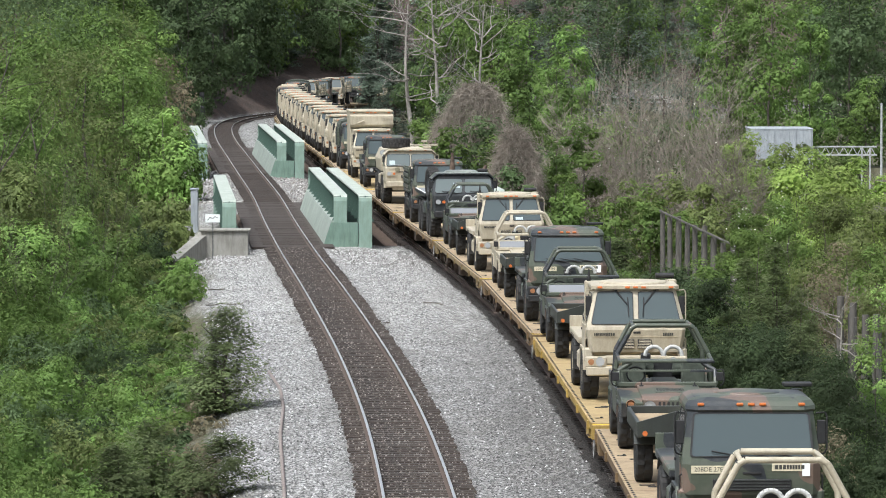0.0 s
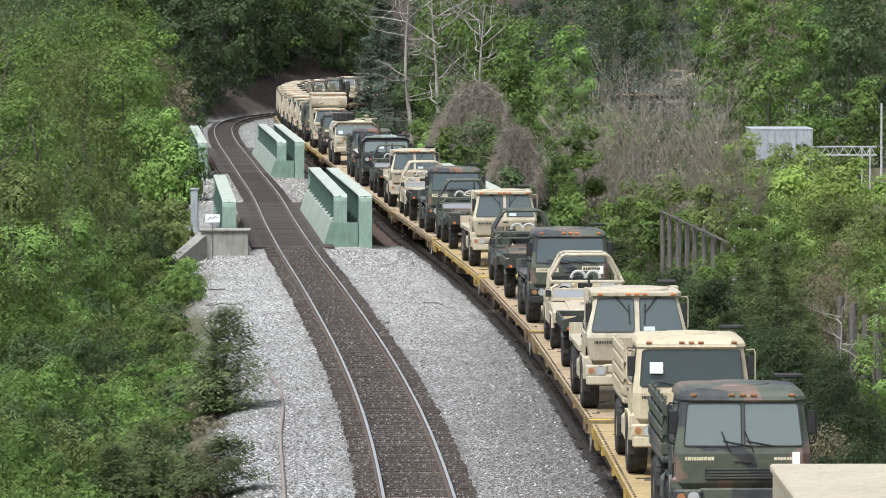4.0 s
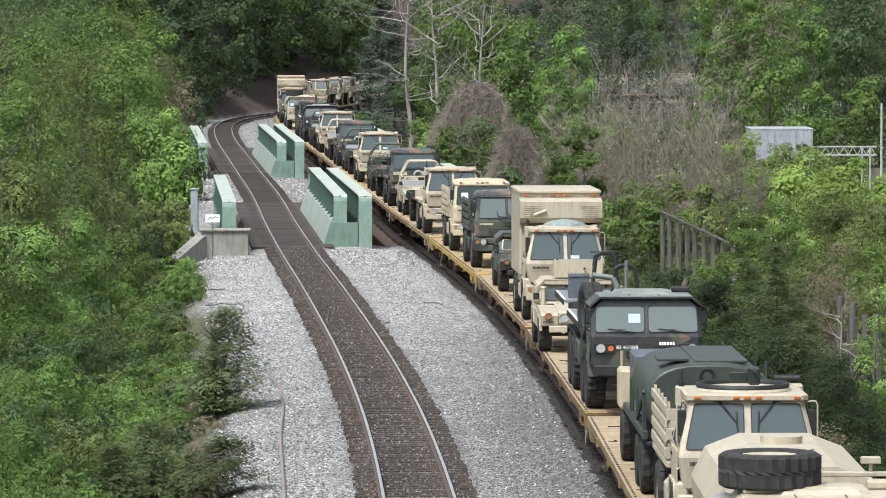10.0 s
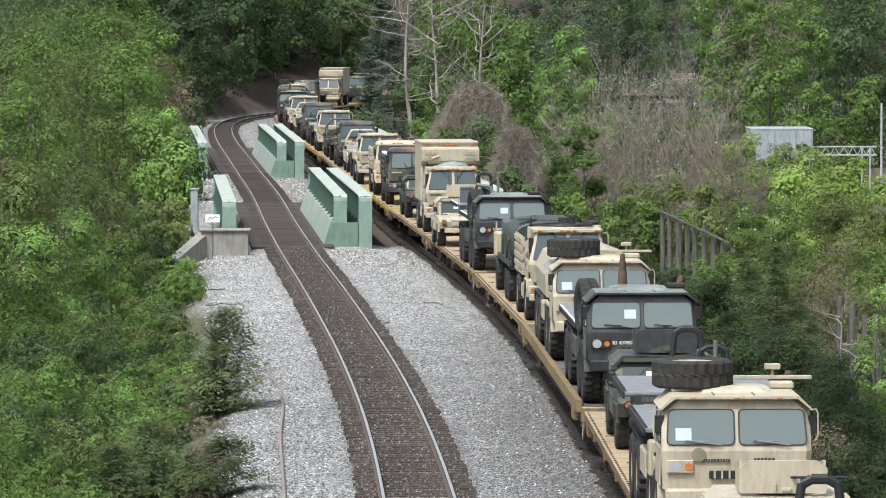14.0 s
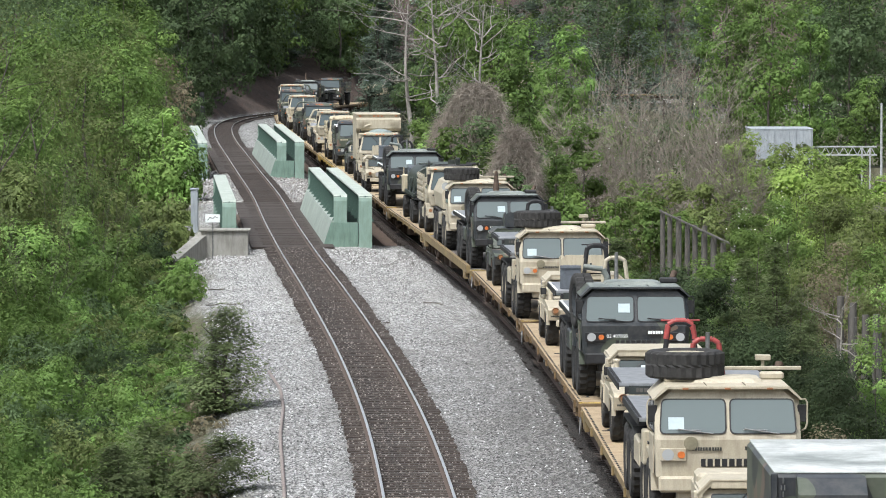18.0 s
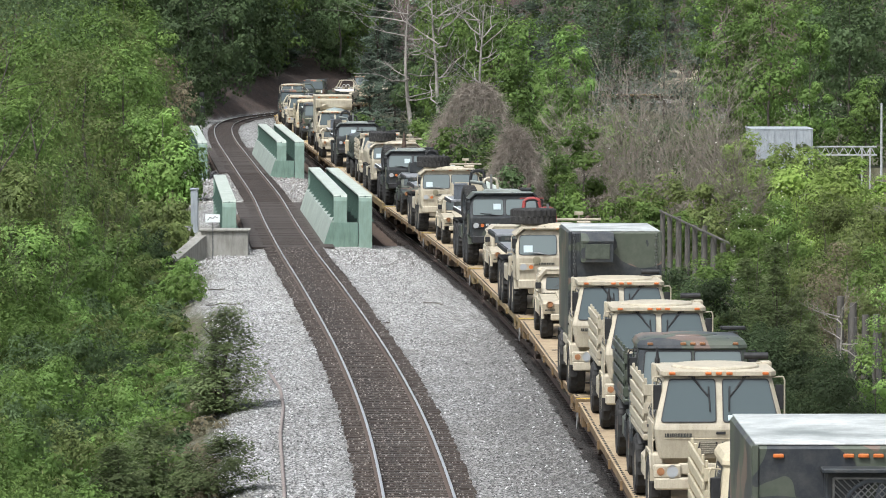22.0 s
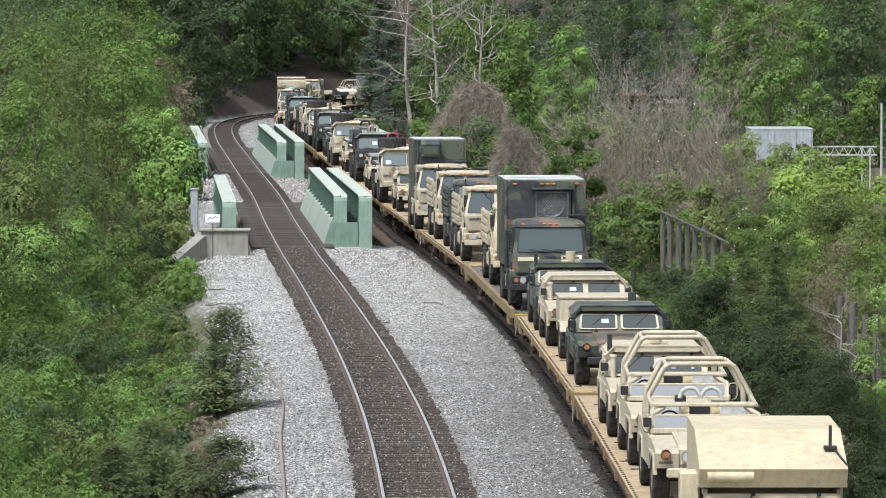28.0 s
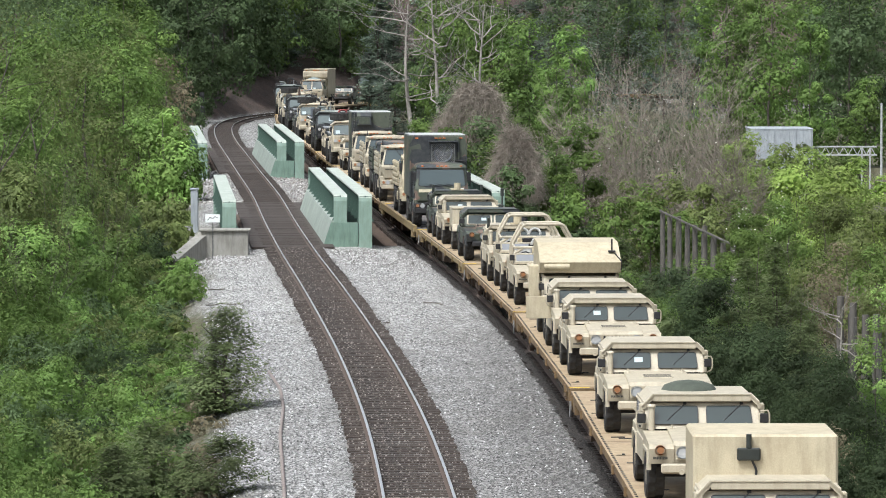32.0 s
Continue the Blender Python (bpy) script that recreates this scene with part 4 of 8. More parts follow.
    if fine:
        for sgn in (-1, 1):
            part("tow_hook", Shape().path([(sgn * .5, -1.42, .7), (sgn * .5, -1.52, .74), (sgn * .5, -1.52, .84), (sgn * .5, -1.42, .86)], .022, 4), BLACK, bumper)
    if plated:
        for sgn in (-1, 1):
            gr = part("grille", Shape().prism([(sgn * .04, 1.28), (sgn * .42, 1.28), (sgn * .36, 1.5), (sgn * .04, 1.5)] if sgn > 0 else [(-.42, 1.28), (-.04, 1.28), (-.04, 1.5), (-.36, 1.5)], -1.27, -1.2, axis="z", m=Matrix(((1, 0, 0, 0), (0, 0, 1, 0), (0, 1, 0, 0), (0, 0, 0, 1)))), BLACK, cab)
            sl = Shape()
            for k in range(6):
                sl.box((sgn * .21, -1.276, 1.3 + k * .036), (.34 - k * .01, .012, .014), None, .003)
            part("grille_slat", sl, paint, gr)
        part("latch_recess", Shape().box((.02, -1.281, 1.66), (.17, .012, .05), None, .004), BLACK, cab)
        seam = Shape().box((0, -1.262, 1.555), (2.0, .008, .012), None, .002)
        for k in range(9):
            seam.box((-.96 + k * .24, -1.283, 1.76), (.022, .012, .022), None, .004)
        part("panel_seam", seam, CREAM, cab)
        bars(cab, "lettering", (-.74, -1.275, 1.62), .5, .07, INK, 8)
        bars(cab, "lettering", (.76, -1.275, 1.62), .26, .07, INK, 4)
    else:
        gr = part("grille", Shape().box((0, -1.255, 1.36), (1.3, .03, .2), None, .01).box((0, -1.25, 1.56), (.3, .02, .04), None, .006), BLACK, cab)
        sl = Shape()
        for k in range(4):
            sl.box((0, -1.272, 1.29 + k * .05), (1.26, .016, .018), None, .004)
        part("grille_slat", sl, paint if panes == 2 else DARKGREEN if dark else paint, gr)
        if dark and panes == 1:
            pl = part("placard", Shape().box((-.68, -1.25, 1.62), (.66, .008, .13), None, .002), PLACARD, cab, "pale stencil placard")
            if fine and body == "flat":
                lettering(pl, "20BDE 27EN", (-.68, -1.256, 1.62), .105, INK)
            bars(cab, "lettering", (.62, -1.253, 1.66), .5, .07, INK, 6, backing=PLACARD)
        else:
            bars(cab, "lettering", (-.74, -1.25, 1.62), .5, .06, INK if not dark else PLACARD, 7)
            bars(cab, "lettering", (.72, -1.25, 1.62), .4, .05, INK if not dark else PLACARD, 6)
    if fine:
        part("paper_sheet", Shape().box((.28 if plated else -.7, 0, 0), (.26 if plated or not dark else .13, .004, .1 if plated else .22), None, .001), SHEET if plated else PAPER, cab, "pale paper behind the windscreen",
             Matrix.Translation((0, on(0, 1.93)[1] - .026, 1.93 if plated else 2.2)) @ Matrix.Rotation(-.37 if plated else -.26, 4, "X") if plated or not dark else Matrix.Translation((1.6, -1.256, 1.62)))
    part("air_intake", Shape().tube((.95, .98, 1.2), (.95, .98, 2.78), .1).box((.95, .98, 2.5), (.3, .22, .3), None, .03), paint, v)
    sp = Matrix.Translation((-.55, 1.12, 1.75))
    wheel(v, 0, 0, R, tw, paint, m=sp @ Matrix.Rotation(math.pi / 2, 4, "Z"), fine=fine)
    part("fuel_tank", Shape().box((-.95, 1.75, .8), (.5, .9, .5), None, .08), paint, v)
    y0, y1, z = 1.5, 5.25, 1.38
    if body in ("slat", "canvas"):
        slat_bed(v, paint, y0, y1, z, 1.02, fine=fine)
        if body == "canvas":
            top = Shape()
            prof = [(-1.16, .8), (-1.16, 1.25), (-1.03, 1.47), (-.6, 1.6), (0, 1.64), (.6, 1.6), (1.03, 1.47), (1.16, 1.25), (1.16, .8)]
            for k, (a, b) in enumerate(((y0, y0 + 1.2), (y0 + 1.2, y0 + 2.5), (y0 + 2.5, y1))):
                top.prism([(z + w, u) for u, w in prof], a, b - .01, axis="y")
            part("canvas_cover", top, CANVAS_G, v, "dark green canvas cover")
    elif body == "flat":
        part("cargo_bed", Shape().box((0, (y0 + y1) / 2, z - .1), (2.4, y1 - y0, .16), None, .02).box((0, y1 - .02, z + .1), (2.4, .05, .3)), paint, v)
    elif body in ("box", "van", "shelter"):
        bp = box_paint or paint
        top = {"box": 3.75, "van": 3.98, "shelter": 3.85}[body]
        hw = {"box": 1.22, "van": 1.26, "shelter": 1.13}[body]
        z0 = 1.25
        part("bed_frame", Shape().box((0, (y0 + y1) / 2, z0 - .12), (2.3, y1 - y0, .22), None, .02), paint, v)
        if body == "box":
            b = part("shelter_box", Shape().box((0, (1.15 + y1) / 2, (z0 + top) / 2), (2 * hw, y1 - 1.15, top - z0), None, .04), bp, v, "tall tan shelter box")
            part("roof_edge", Shape().box((0, (1.1 + y1) / 2, top + .03), (2 * hw + .06, y1 - 1.05, .1), None, .03), bp, b)
            pod = part("air_unit", Shape().prism([(1.15, 2.82), (.72, 2.86), (.55, 3.02), (.55, 3.5), (.72, 3.56), (1.15, 3.6)], -hw - .02, hw + .02), bp, b)
            for x in (-.85, .85):
                for k in range(6):
                    part("louvre", Shape().box((x, .54, 3.08 + k * .06), (.5, .02, .03), None, .004), bp, pod)
            part("hand_rail", Shape().tube((-.82, .5, 3.1), (-.45, .5, 3.24), .05), bp, pod)
            for x in (-1.0, -.22, 0, .22, 1.0):
                part("marker_lamp", Shape().box((x, 1.1, top - .06), (.13, .05, .05), None, .012), AMBER, b, "amber marker lamp")
        else:
            yb = 1.15 if body == "van" else 1.2
            b = part("shelter_box" if body == "shelter" else "van_body", Shape().box((0, (yb + y1) / 2, (z0 + top) / 2), (2 * hw, y1 - yb, top - z0), None, .05), bp, v, "camouflaged box body with pale roof")
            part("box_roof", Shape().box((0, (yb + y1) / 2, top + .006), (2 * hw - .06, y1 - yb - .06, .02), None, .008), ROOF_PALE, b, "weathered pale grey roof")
            for x in (-hw + .03, hw - .03):
                part("corner_rail", Shape().box((x, yb - .01, (z0 + top) / 2), (.08, .05, top - z0), None, .01), bp, b)
            if body == "van":
                h = part("air_unit_housing", Shape().box((.2, yb - .1, 3.2), (1.2, .2, .95), None, .03).box((.2, yb - .2, 3.7), (1.3, .4, .05), None, .01), bp, b, "air conditioner housing with mesh guard")
                fan = part("fan_ring", Shape().lathe([(-.02, .4), (.05, .4), (.05, .35), (-.02, .35), (-.02, .4)], 20, "y", Matrix.Translation((.2, yb - .215, 3.2))), GREYPANEL, h, "round fan ring behind the guard")
                for k in range(5):
                    part("fan_blade", Shape().box((.18, 0, 0), (.3, .012, .12), Matrix.Translation((.2, yb - .212, 3.2)) @ Matrix.Rotation(k * 1.2566, 4, "Y") @ Matrix.Rotation(.3, 4, "X"), .004), GREYPANEL, fan)
                part("mesh_guard", mesh_guard(1.0, .8), STEEL, h, m=Matrix.Translation((.2, yb - .225, 3.2)))
                for x in (-.95, -.1, .08, .26, 1.0):
                    part("marker_lamp", Shape().box((x, yb - .02, top - .13), (.13, .05, .05), None, .012), AMBER, b, "amber marker lamp")
                part("duct", Shape().box((.88, yb - .05, 3.2), (.1, .1, 1.4), None, .02), bp, b)
            else:
                part("air_unit_hood", Shape().prism([(yb, 3.84), (yb - .2, 3.82), (yb - .42, 3.64), (yb - .42, 3.6), (yb, 3.6)], -.85, -.05).box((-.45, yb - .2, 3.36), (.8, .4, .5), None, .02), bp, b, "louvred air inlet hood")
                part("air_grille", Shape().box((-.45, yb - .41, 3.38), (.6, .03, .36), None, .01), CANVAS_G, b)
                for x in (-1.0, 1.0):
                    part("lashing_chain", chain_shape((x, yb - .06, 3.8), (x, yb - .06, 2.7)), STEEL, b, "hanging steel chain")
    if extra == "tarp":
        part("hatch_tarp", Shape().lathe([(-.02, .66), (.05, .62), (.13, .4), (.17, .15), (.2, .001)], 20, "z", Matrix.Translation((.05, -.2, 2.83))), TARP, roof, "grey-green tarpaulin over the hatch")
    if extra == "turret":
        turret(roof, 0, -.05, 2.82, .8)
    return v


GREYPANEL = simple("grey_panel_paint", (0.09, 0.1, 0.115), 0.5, 0, 0.25)
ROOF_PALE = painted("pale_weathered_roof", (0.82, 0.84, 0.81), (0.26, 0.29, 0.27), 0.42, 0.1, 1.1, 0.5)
DUSTY = painted("dusty_olive_paint", (0.3, 0.33, 0.3), (0.14, 0.16, 0.145), 0.4, 0, 1.2, 0.5)
TANKGREEN = painted("dark_green_tank_paint", (0.062, 0.078, 0.064), (0.045, 0.056, 0.047), 0.45, 0, 1.4, 0.5)
TARP = simple("grey_tarpaulin", (0.2, 0.24, 0.23), 0.7, 0, 0.3, 6, 0.4)


def mesh_guard(w, h):
    sh = Shape()
    n = 12
    for k in range(n + 1):
        x = -w / 2 + w * k / n
        d = h / 2
        sh.tube((max(-w / 2, x - d), 0, -h / 2 + max(0, -w / 2 - (x - d))), (x + d if x + d < w / 2 else w / 2, 0, h / 2 - max(0, x + d - w / 2)), .008, n=4, cap=False)
        sh.tube((max(-w / 2, x - d), 0, h / 2 - max(0, -w / 2 - (x - d))), (x + d if x + d < w / 2 else w / 2, 0, -h / 2 + max(0, x + d - w / 2)), .008, n=4, cap=False)
    sh.box((0, 0, h / 2), (w, .03, .03)).box((0, 0, -h / 2), (w, .03, .03)).box((-w / 2, 0, 0), (.03, .03, h)).box((w / 2, 0, 0), (.03, .03, h))
    return sh


def chain_shape(a, b, n=14):
    sh = Shape()
    a, b = Vector(a), Vector(b)
    for k in range(n):
        p, q = a.lerp(b, k / n), a.lerp(b, (k + .8) / n)
        o = Vector((.02, 0, 0)) if k % 2 else Vector((0, .02, 0))
        sh.path([p + o, q + o], .01, 4).path([p - o, q - o], .01, 4)
    return sh


def turret(parent, x, y, z, r):
    t = part("turret_ring", Shape().lathe([(0, r), (.07, r), (.07, r - .08), (0, r - .08)], 24, "z", Matrix.Translation((x, y, z))), BLACK, parent, "dark gun ring")
    part("gun_mount", Shape().box((x + .15, y - .45, z + .22), (.2, .3, .3), None, .03).tube((x + .15, y - .9, z + .32), (x + .15, y - .3, z + .28), .03).box((x - .1, y - .3, z + .18), (.3, .1, .18)), DARKGREEN, t)
    return t


def heavy_truck(paint, spare="", bed="flat", crane=None, label=""):
    """An eight-wheeled heavy truck; its first axle stands over the origin and it looks to the front (-y)."""
    v = new("heavy_truck")
    tagged(v, label, "truck", group="vehicles on the train")
    dark = paint in (CAMO, CAMO_B)
    R, tw = .67, .42
    for y in (0, 1.52, 5.2, 6.72):
        for x in (-1.02, 1.02):
            wheel(v, x, y, R, tw, paint)
    part("chassis", Shape().box((-.42, 3.2, 1.02), (.12, 9.4, .3)).box((.42, 3.2, 1.02), (.12, 9.4, .3)).tube((-1, 0, R), (1, 0, R), .1).tube((-1, 1.52, R), (1, 1.52, R), .1).tube((-1, 5.2, R), (1, 5.2, R), .1).tube((-1, 6.72, R), (1, 6.72, R), .1), BLACK, v)
    lo = Shape()
    loft(lo, [ring(.95, 1.05, -1.55, -.1, .1), ring(1.12, 1.18, -1.74, -.1, .1), ring(1.78, 1.215, -1.79, .0, .09), ring(1.86, 1.21, -1.77, 0, .09), ring(2.46, 1.2, -1.55, 0, .1), ring(2.64, 1.0, -1.49, -.02, .1)])
    cab = part("cab", lo, paint, v)
    # the roof plate follows the cut upper corners and juts out as a visor
    brow = [(-1.225, 2.45), (-1.24, 2.475), (-1.03, 2.69), (1.03, 2.69), (1.24, 2.475), (1.225, 2.45), (1.0, 2.65), (-1.0, 2.65)]
    roof = part("cab_roof", Shape().prism([(w, u) for u, w in brow], -1.64, .07, axis="y"), paint, cab)
    # dark trucks get a pale skin: dust, with the sky's sheen painted in
    skin = DUSTY if dark else paint
    top = Shape()
    loft(top, [ring(2.692, 1.02, -1.62, .05, .03), ring(2.705, 1.01, -1.6, .04, .03)])
    part("roof_skin", top, skin, roof, "dusty roof skin, paled for the sky's sheen" if dark else "")
    hump = Shape()
    loft(hump, [ring(2.7, .66, -.95, -.05, .14), ring(2.77, .6, -.88, -.1, .14), ring(2.8, .46, -.76, -.2, .12)])
    part("air_cleaner", hump, skin, roof, "flat raised air cleaner cover")
    part("roof_locker", Shape().box((.86, -.12, 2.77), (.4, .3, .12), None, .05), BLACK if dark else paint, roof)
    for x in (-.35, .3):
        part("roof_seam", Shape().box((x, -.8, 2.712), (.02, 1.5, .012), None, .003), BLACK if dark else RUST, roof)

    def on(x, z):
        return (x, -1.77 + (z - 1.86) / .6 * .22 - .006, z)
    zt, zb = 2.46, 1.89
    for sgn in (-1, 1):
        pts = [on(sgn * 1.12, zb), on(sgn * .05, zb), on(sgn * .05, zt), on(sgn * 1.08, zt)]
        pane(cab, "windscreen", pts if sgn < 0 else pts[::-1], .02, GLASS_H, BLACK, .025, .09)
        part("wiper", Shape().path([(sgn * .55 - .28, -1.8, 1.97), (sgn * .55 + .3, -1.815, 1.885)], .012, 5).path([(sgn * .55 - .3, -1.79, 1.955), (sgn * .55 + .1, -1.79, 1.945)], .01, 5), BLACK if dark else STEEL, cab)
        x = lambda z: sgn * (1.205 - (z - 1.86) / .6 * .01 + .004)
        pts = [(x(1.9), -1.5, 1.9), (x(1.9), -.35, 1.9), (x(2.46), -.35, 2.46), (x(2.46), -1.25, 2.46)]
        pane(cab, "door_window", pts if sgn > 0 else pts[::-1], .015, GLASS, BLACK)
        door = part("door", Shape().box((sgn * 1.215, -.85, 1.48), (.02, 1.1, .66), None, .01), paint, cab)
        part("door_handle", Shape().box((sgn * 1.24, -.4, 1.6), (.03, .16, .05), None, .01), BLACK, door)
        mirror(cab, sgn * 1.2, -1.45, 2.2, .5, .1, None if dark else paint)
        pod = part("lamp_recess", Shape().box((sgn * .92, -1.79, 1.52), (.44, .04, .22), None, .02), BLACK if dark else paint, cab)
        part("headlamp", Shape().disc((sgn * 1.0, -1.812, 1.52), .1), LENS, pod, "round glass headlamp")
        part("turn_lamp", Shape().disc((sgn * .78, -1.812, 1.52), .062), AMBER, pod, "amber turn lamp")
        part("fender", Shape().prism([(-.85, .8), (-.7, 1.36), (.0, 1.46), (2.1, 1.46), (2.35, 1.1), (2.28, 1.08), (2.05, 1.38), (.0, 1.38), (-.62, 1.28), (-.78, .8)], sgn * .78, sgn * 1.22), paint, v)
        part("rear_fender", Shape().prism([(4.3, 1.2), (4.5, 1.44), (7.4, 1.44), (7.65, 1.15), (7.6, 1.12), (7.36, 1.39), (4.54, 1.39), (4.36, 1.17)], sgn * .8, sgn * 1.22), BLACK, v)
    part("bumper", Shape().box((0, -1.72, 1.0), (2.3, .2, .28), None, .04).box((0, -1.6, .8), (1.7, .2, .2), None, .03), paint if not dark else BLACK, v)
    gr = part("grille", Shape().box((0, -1.79, 1.38), (.9, .03, .14), None, .01), BLACK, cab)
    for k in range(7):
        part("grille_slat", Shape().box((-.36 + k * .12, -1.81, 1.38), (.03, .02, .13), None, .004), paint, gr)
    if dark:
        lettering(cab, "82 407BSB", (-.42, -1.8, 1.54), .11, PAPER)
    else:
        bars(cab, "lettering", (-.35, -1.8, 1.62), .5, .06, INK, 8)
    bars(cab, "lettering", (.45, -1.8, 1.63), .36, .07, PAPER if dark else INK, 5, backing=INK if dark else None)
    if not dark:
        part("marker_disc", Shape().disc((-.62, -1.8, 1.72), .12), simple("olive_disc", (.2, .18, .12), .8), cab, "olive marker disc")
    part("paper_sheet", Shape().box((0, 0, 0), (.26, .006, .22)), SHEET, cab, "white paper behind the windscreen", Matrix.Translation((-.26 if dark else -.86, on(0, 2.2 if dark else 2.06)[1] - .02, 2.2 if dark else 2.06)) @ Matrix.Rotation(-.35, 4, "X"))
    for x in (-.7, 0, .7):
        part("marker_lamp", Shape().box((x, -1.63, 2.655), (.1, .05, .04), None, .01), AMBER_D if not dark else BLACK, roof)
    eng = part("engine_deck", Shape().box((0, 1.2, 1.62), (1.5, 2.0, .5), None, .05).box((.55, .55, 2.15), (.4, .5, .7), None, .04), paint if not dark else DARKGREEN, v)
    part("exhaust", Shape().tube((.95, .35, 1.6), (.95, .35, 2.75), .08).tube((.95, .35, 2.7), (1.05, .45, 2.95), .07), RUST, eng)
    if spare == "roof":
        wheel(v, 0, 0, .67, tw, paint, m=Matrix.Translation((-.62, -.3, 2.99)) @ Matrix.Rotation(math.pi / 2, 4, "Y") @ Matrix.Diagonal((1.16, 1, 1, 1)))
        part("tyre_rack", Shape().box((-.5, -.3, 2.74), (1.0, 1.0, .06), None, .01).box((.75, .35, 2.86), (1.3, .08, .07)).box((.75, .35, 2.95), (.05, .05, .14)).box((.75, .35, 3.05), (.26, .14, .1)), paint, v)
    else:
        wheel(v, 0, 0, .67, tw, paint, m=Matrix.Translation((-1.08, .5, 2.24)) @ Matrix.Rotation(0.12, 4, "Z"))
        part("spare_stand", Shape().box((-.95, .5, 1.5), (.1, .7, .5)), BLACK, v)
        if crane is None:
            part("exhaust_pipe", Shape().tube((-.3, .3, 1.8), (-.3, .3, 2.9), .11, n=12).tube((-.3, .3, 2.9), (-.3, .3, 3.5), .11, .05, n=12), RUST, eng, "rusty tapered upright exhaust pipe")
    if bed == "tank":
        prof = [(-1.15, 1.5), (-1.2, 2.1), (-1.0, 2.55), (-.5, 2.75), (.5, 2.75), (1.0, 2.55), (1.2, 2.1), (1.15, 1.5)]
        tk = part("fuel_tank_body", Shape().prism([(w, u) for u, w in prof], 2.4, 7.6, axis="y"), paint, v, "tan fuel tank body")
        for y in (4, 6):
            part("manhole", Shape().tube((0, y, 2.74), (0, y, 2.86), .3, n=18), paint, tk)
        part("side_lamp", Shape().tube((-1.15, .1, 2.5), (-1.2, -.1, 2.5), .14, .16, n=14), LENS, v)
    else:
        long = crane is None
        fl = part("cargo_bed", Shape().box((0, 5.5 if long else 3.2, 1.69 if long else 1.89), (2.5 if long else 2.66, 7.0 if long else 4.7, .08), None, .015), ALU, v, "grey metal cargo deck")
        decks = [(fl, 1.22, 2.1, 33, 1.735)] if long else [(fl, 1.3, .95, 22, 1.935)]
        if not long:
            rear = part("rear_deck", Shape().box((0, 7.45, 2.13), (2.82, 3.7, .08), None, .015).box((-.1, 8.5, 2.18), (.5, .3, .03), None, .005), ALU, v, "raised grey metal rear deck")
            decks.append((rear, 1.38, 5.7, 17, 2.175))
            part("subframe", Shape().box((0, 7.4, 1.8), (1.3, 3.4, .56), None, .02).box((0, 3.6, 1.72), (1.3, 3.6, .2), None, .02).box((0, 5.62, 2.02), (2.6, .06, .14), None, .01), BLACK, rear)
            plate = part("number_board", Shape().box((-.8, 5.57, 2.03), (.86, .03, .17), None, .01), DARKGREEN, v, "dark board with a row of marks")
            bars(plate, "marking", (-.8, 5.55, 2.03), .6, .08, WOOD_GREY)
        else:
            part("head_board", Shape().box((0, 2.0, 1.95), (2.4, .06, .6), None, .01), DARKGREEN if dark else paint, fl)
        for deck, hw, y0, n, z in decks:
            holes = Shape()
            for sgn in (-1, 1):
                for k in range(n):
                    holes.box((sgn * hw, y0 + k * .21, z), (.055, .11, .012), None, .004)
            part("lashing_rail", holes, PAPER if dark else BLACK, deck, "row of small lashing slots")["kind"] = "stuff"
            for sgn in (-1, 1):
                part("deck_edge", Shape().box((sgn * (hw + .035), y0 + (n - 1) * .105, z - .075), (.03, n * .21, .13), None, .008), BLACK, deck, "dark steel deck edge")
        if dark and crane is not None:
            part("flat_panel", Shape().box((-1.05, 5.75, 2.5), (.5, .05, .6), None, .02).box((-1.05, 5.72, 2.74), (.5, .05, .05), None, .01), GREYPANEL, rear, "dark grey flat panel standing on the deck")
        part("battery_box", Shape().box((-1.1, .75, 1.42), (.36, .5, .62), None, .03), paint, v)
    for sgn in (-1, 1):
        part("side_locker", Shape().box((sgn * 1.0, 3.3, 1.1), (.45, 1.5, .5), None, .04), paint, v)
    if crane is not None:
        hue = BLACK if crane is DARKGREEN else crane
        dx = .15 if spare == "roof" else 0.0
        c = part("lift_frame", Shape().path([(dx - .75, 7.0, 1.6), (dx - .57, 7.0, 3.15), (dx - .45, 7.0, 3.22), (dx - .25, 7.0, 3.22), (dx - .13, 7.0, 3.15), (dx + .05, 7.0, 1.6)], .05, 8), BLACK, v, "black tubular lifting frame")
        part("lift_frame", Shape().path([(dx - .37, 5.6, 1.6), (dx - .21, 5.6, 2.92), (dx - .09, 5.6, 3.0), (dx + .13, 5.6, 3.0), (dx + .25, 5.6, 2.92), (dx + .41, 5.6, 1.6)], .05, 8), hue, v, "painted tubular lifting frame")
        part("cross_pipe", Shape().path([(dx - .61, 7.0, 2.9), (dx - .57, 7.0, 3.18), (dx - .45, 7.0, 3.25), (dx - .25, 7.0, 3.25), (dx - .13, 7.0, 3.18), (dx - .09, 7.0, 2.9)], .056, 8).box((dx - .61, 7.0, 3.26), (.2, .05, .03), None, .008).box((dx - .09, 7.0, 3.26), (.2, .05, .03), None, .008), hue if hue is RED else BLACK, c)
        part("steel_post", Shape().tube((dx + .02, 5.2, 1.6), (dx + .02, 5.2, 3.15), .07, .04, n=10).box((dx + .02, 5.2, 2.15), (.4, .3, .12), None, .02), STEEL, v, "worn steel post")
        part("vent_pipe", Shape().path([(-.45, 1.3, 1.8), (-.45, 1.3, 2.75), (-.55, 1.3, 2.95), (-1.0, 1.3, 3.02)], .07, 10), DUSTY, v, "bent olive pipe")
    return v


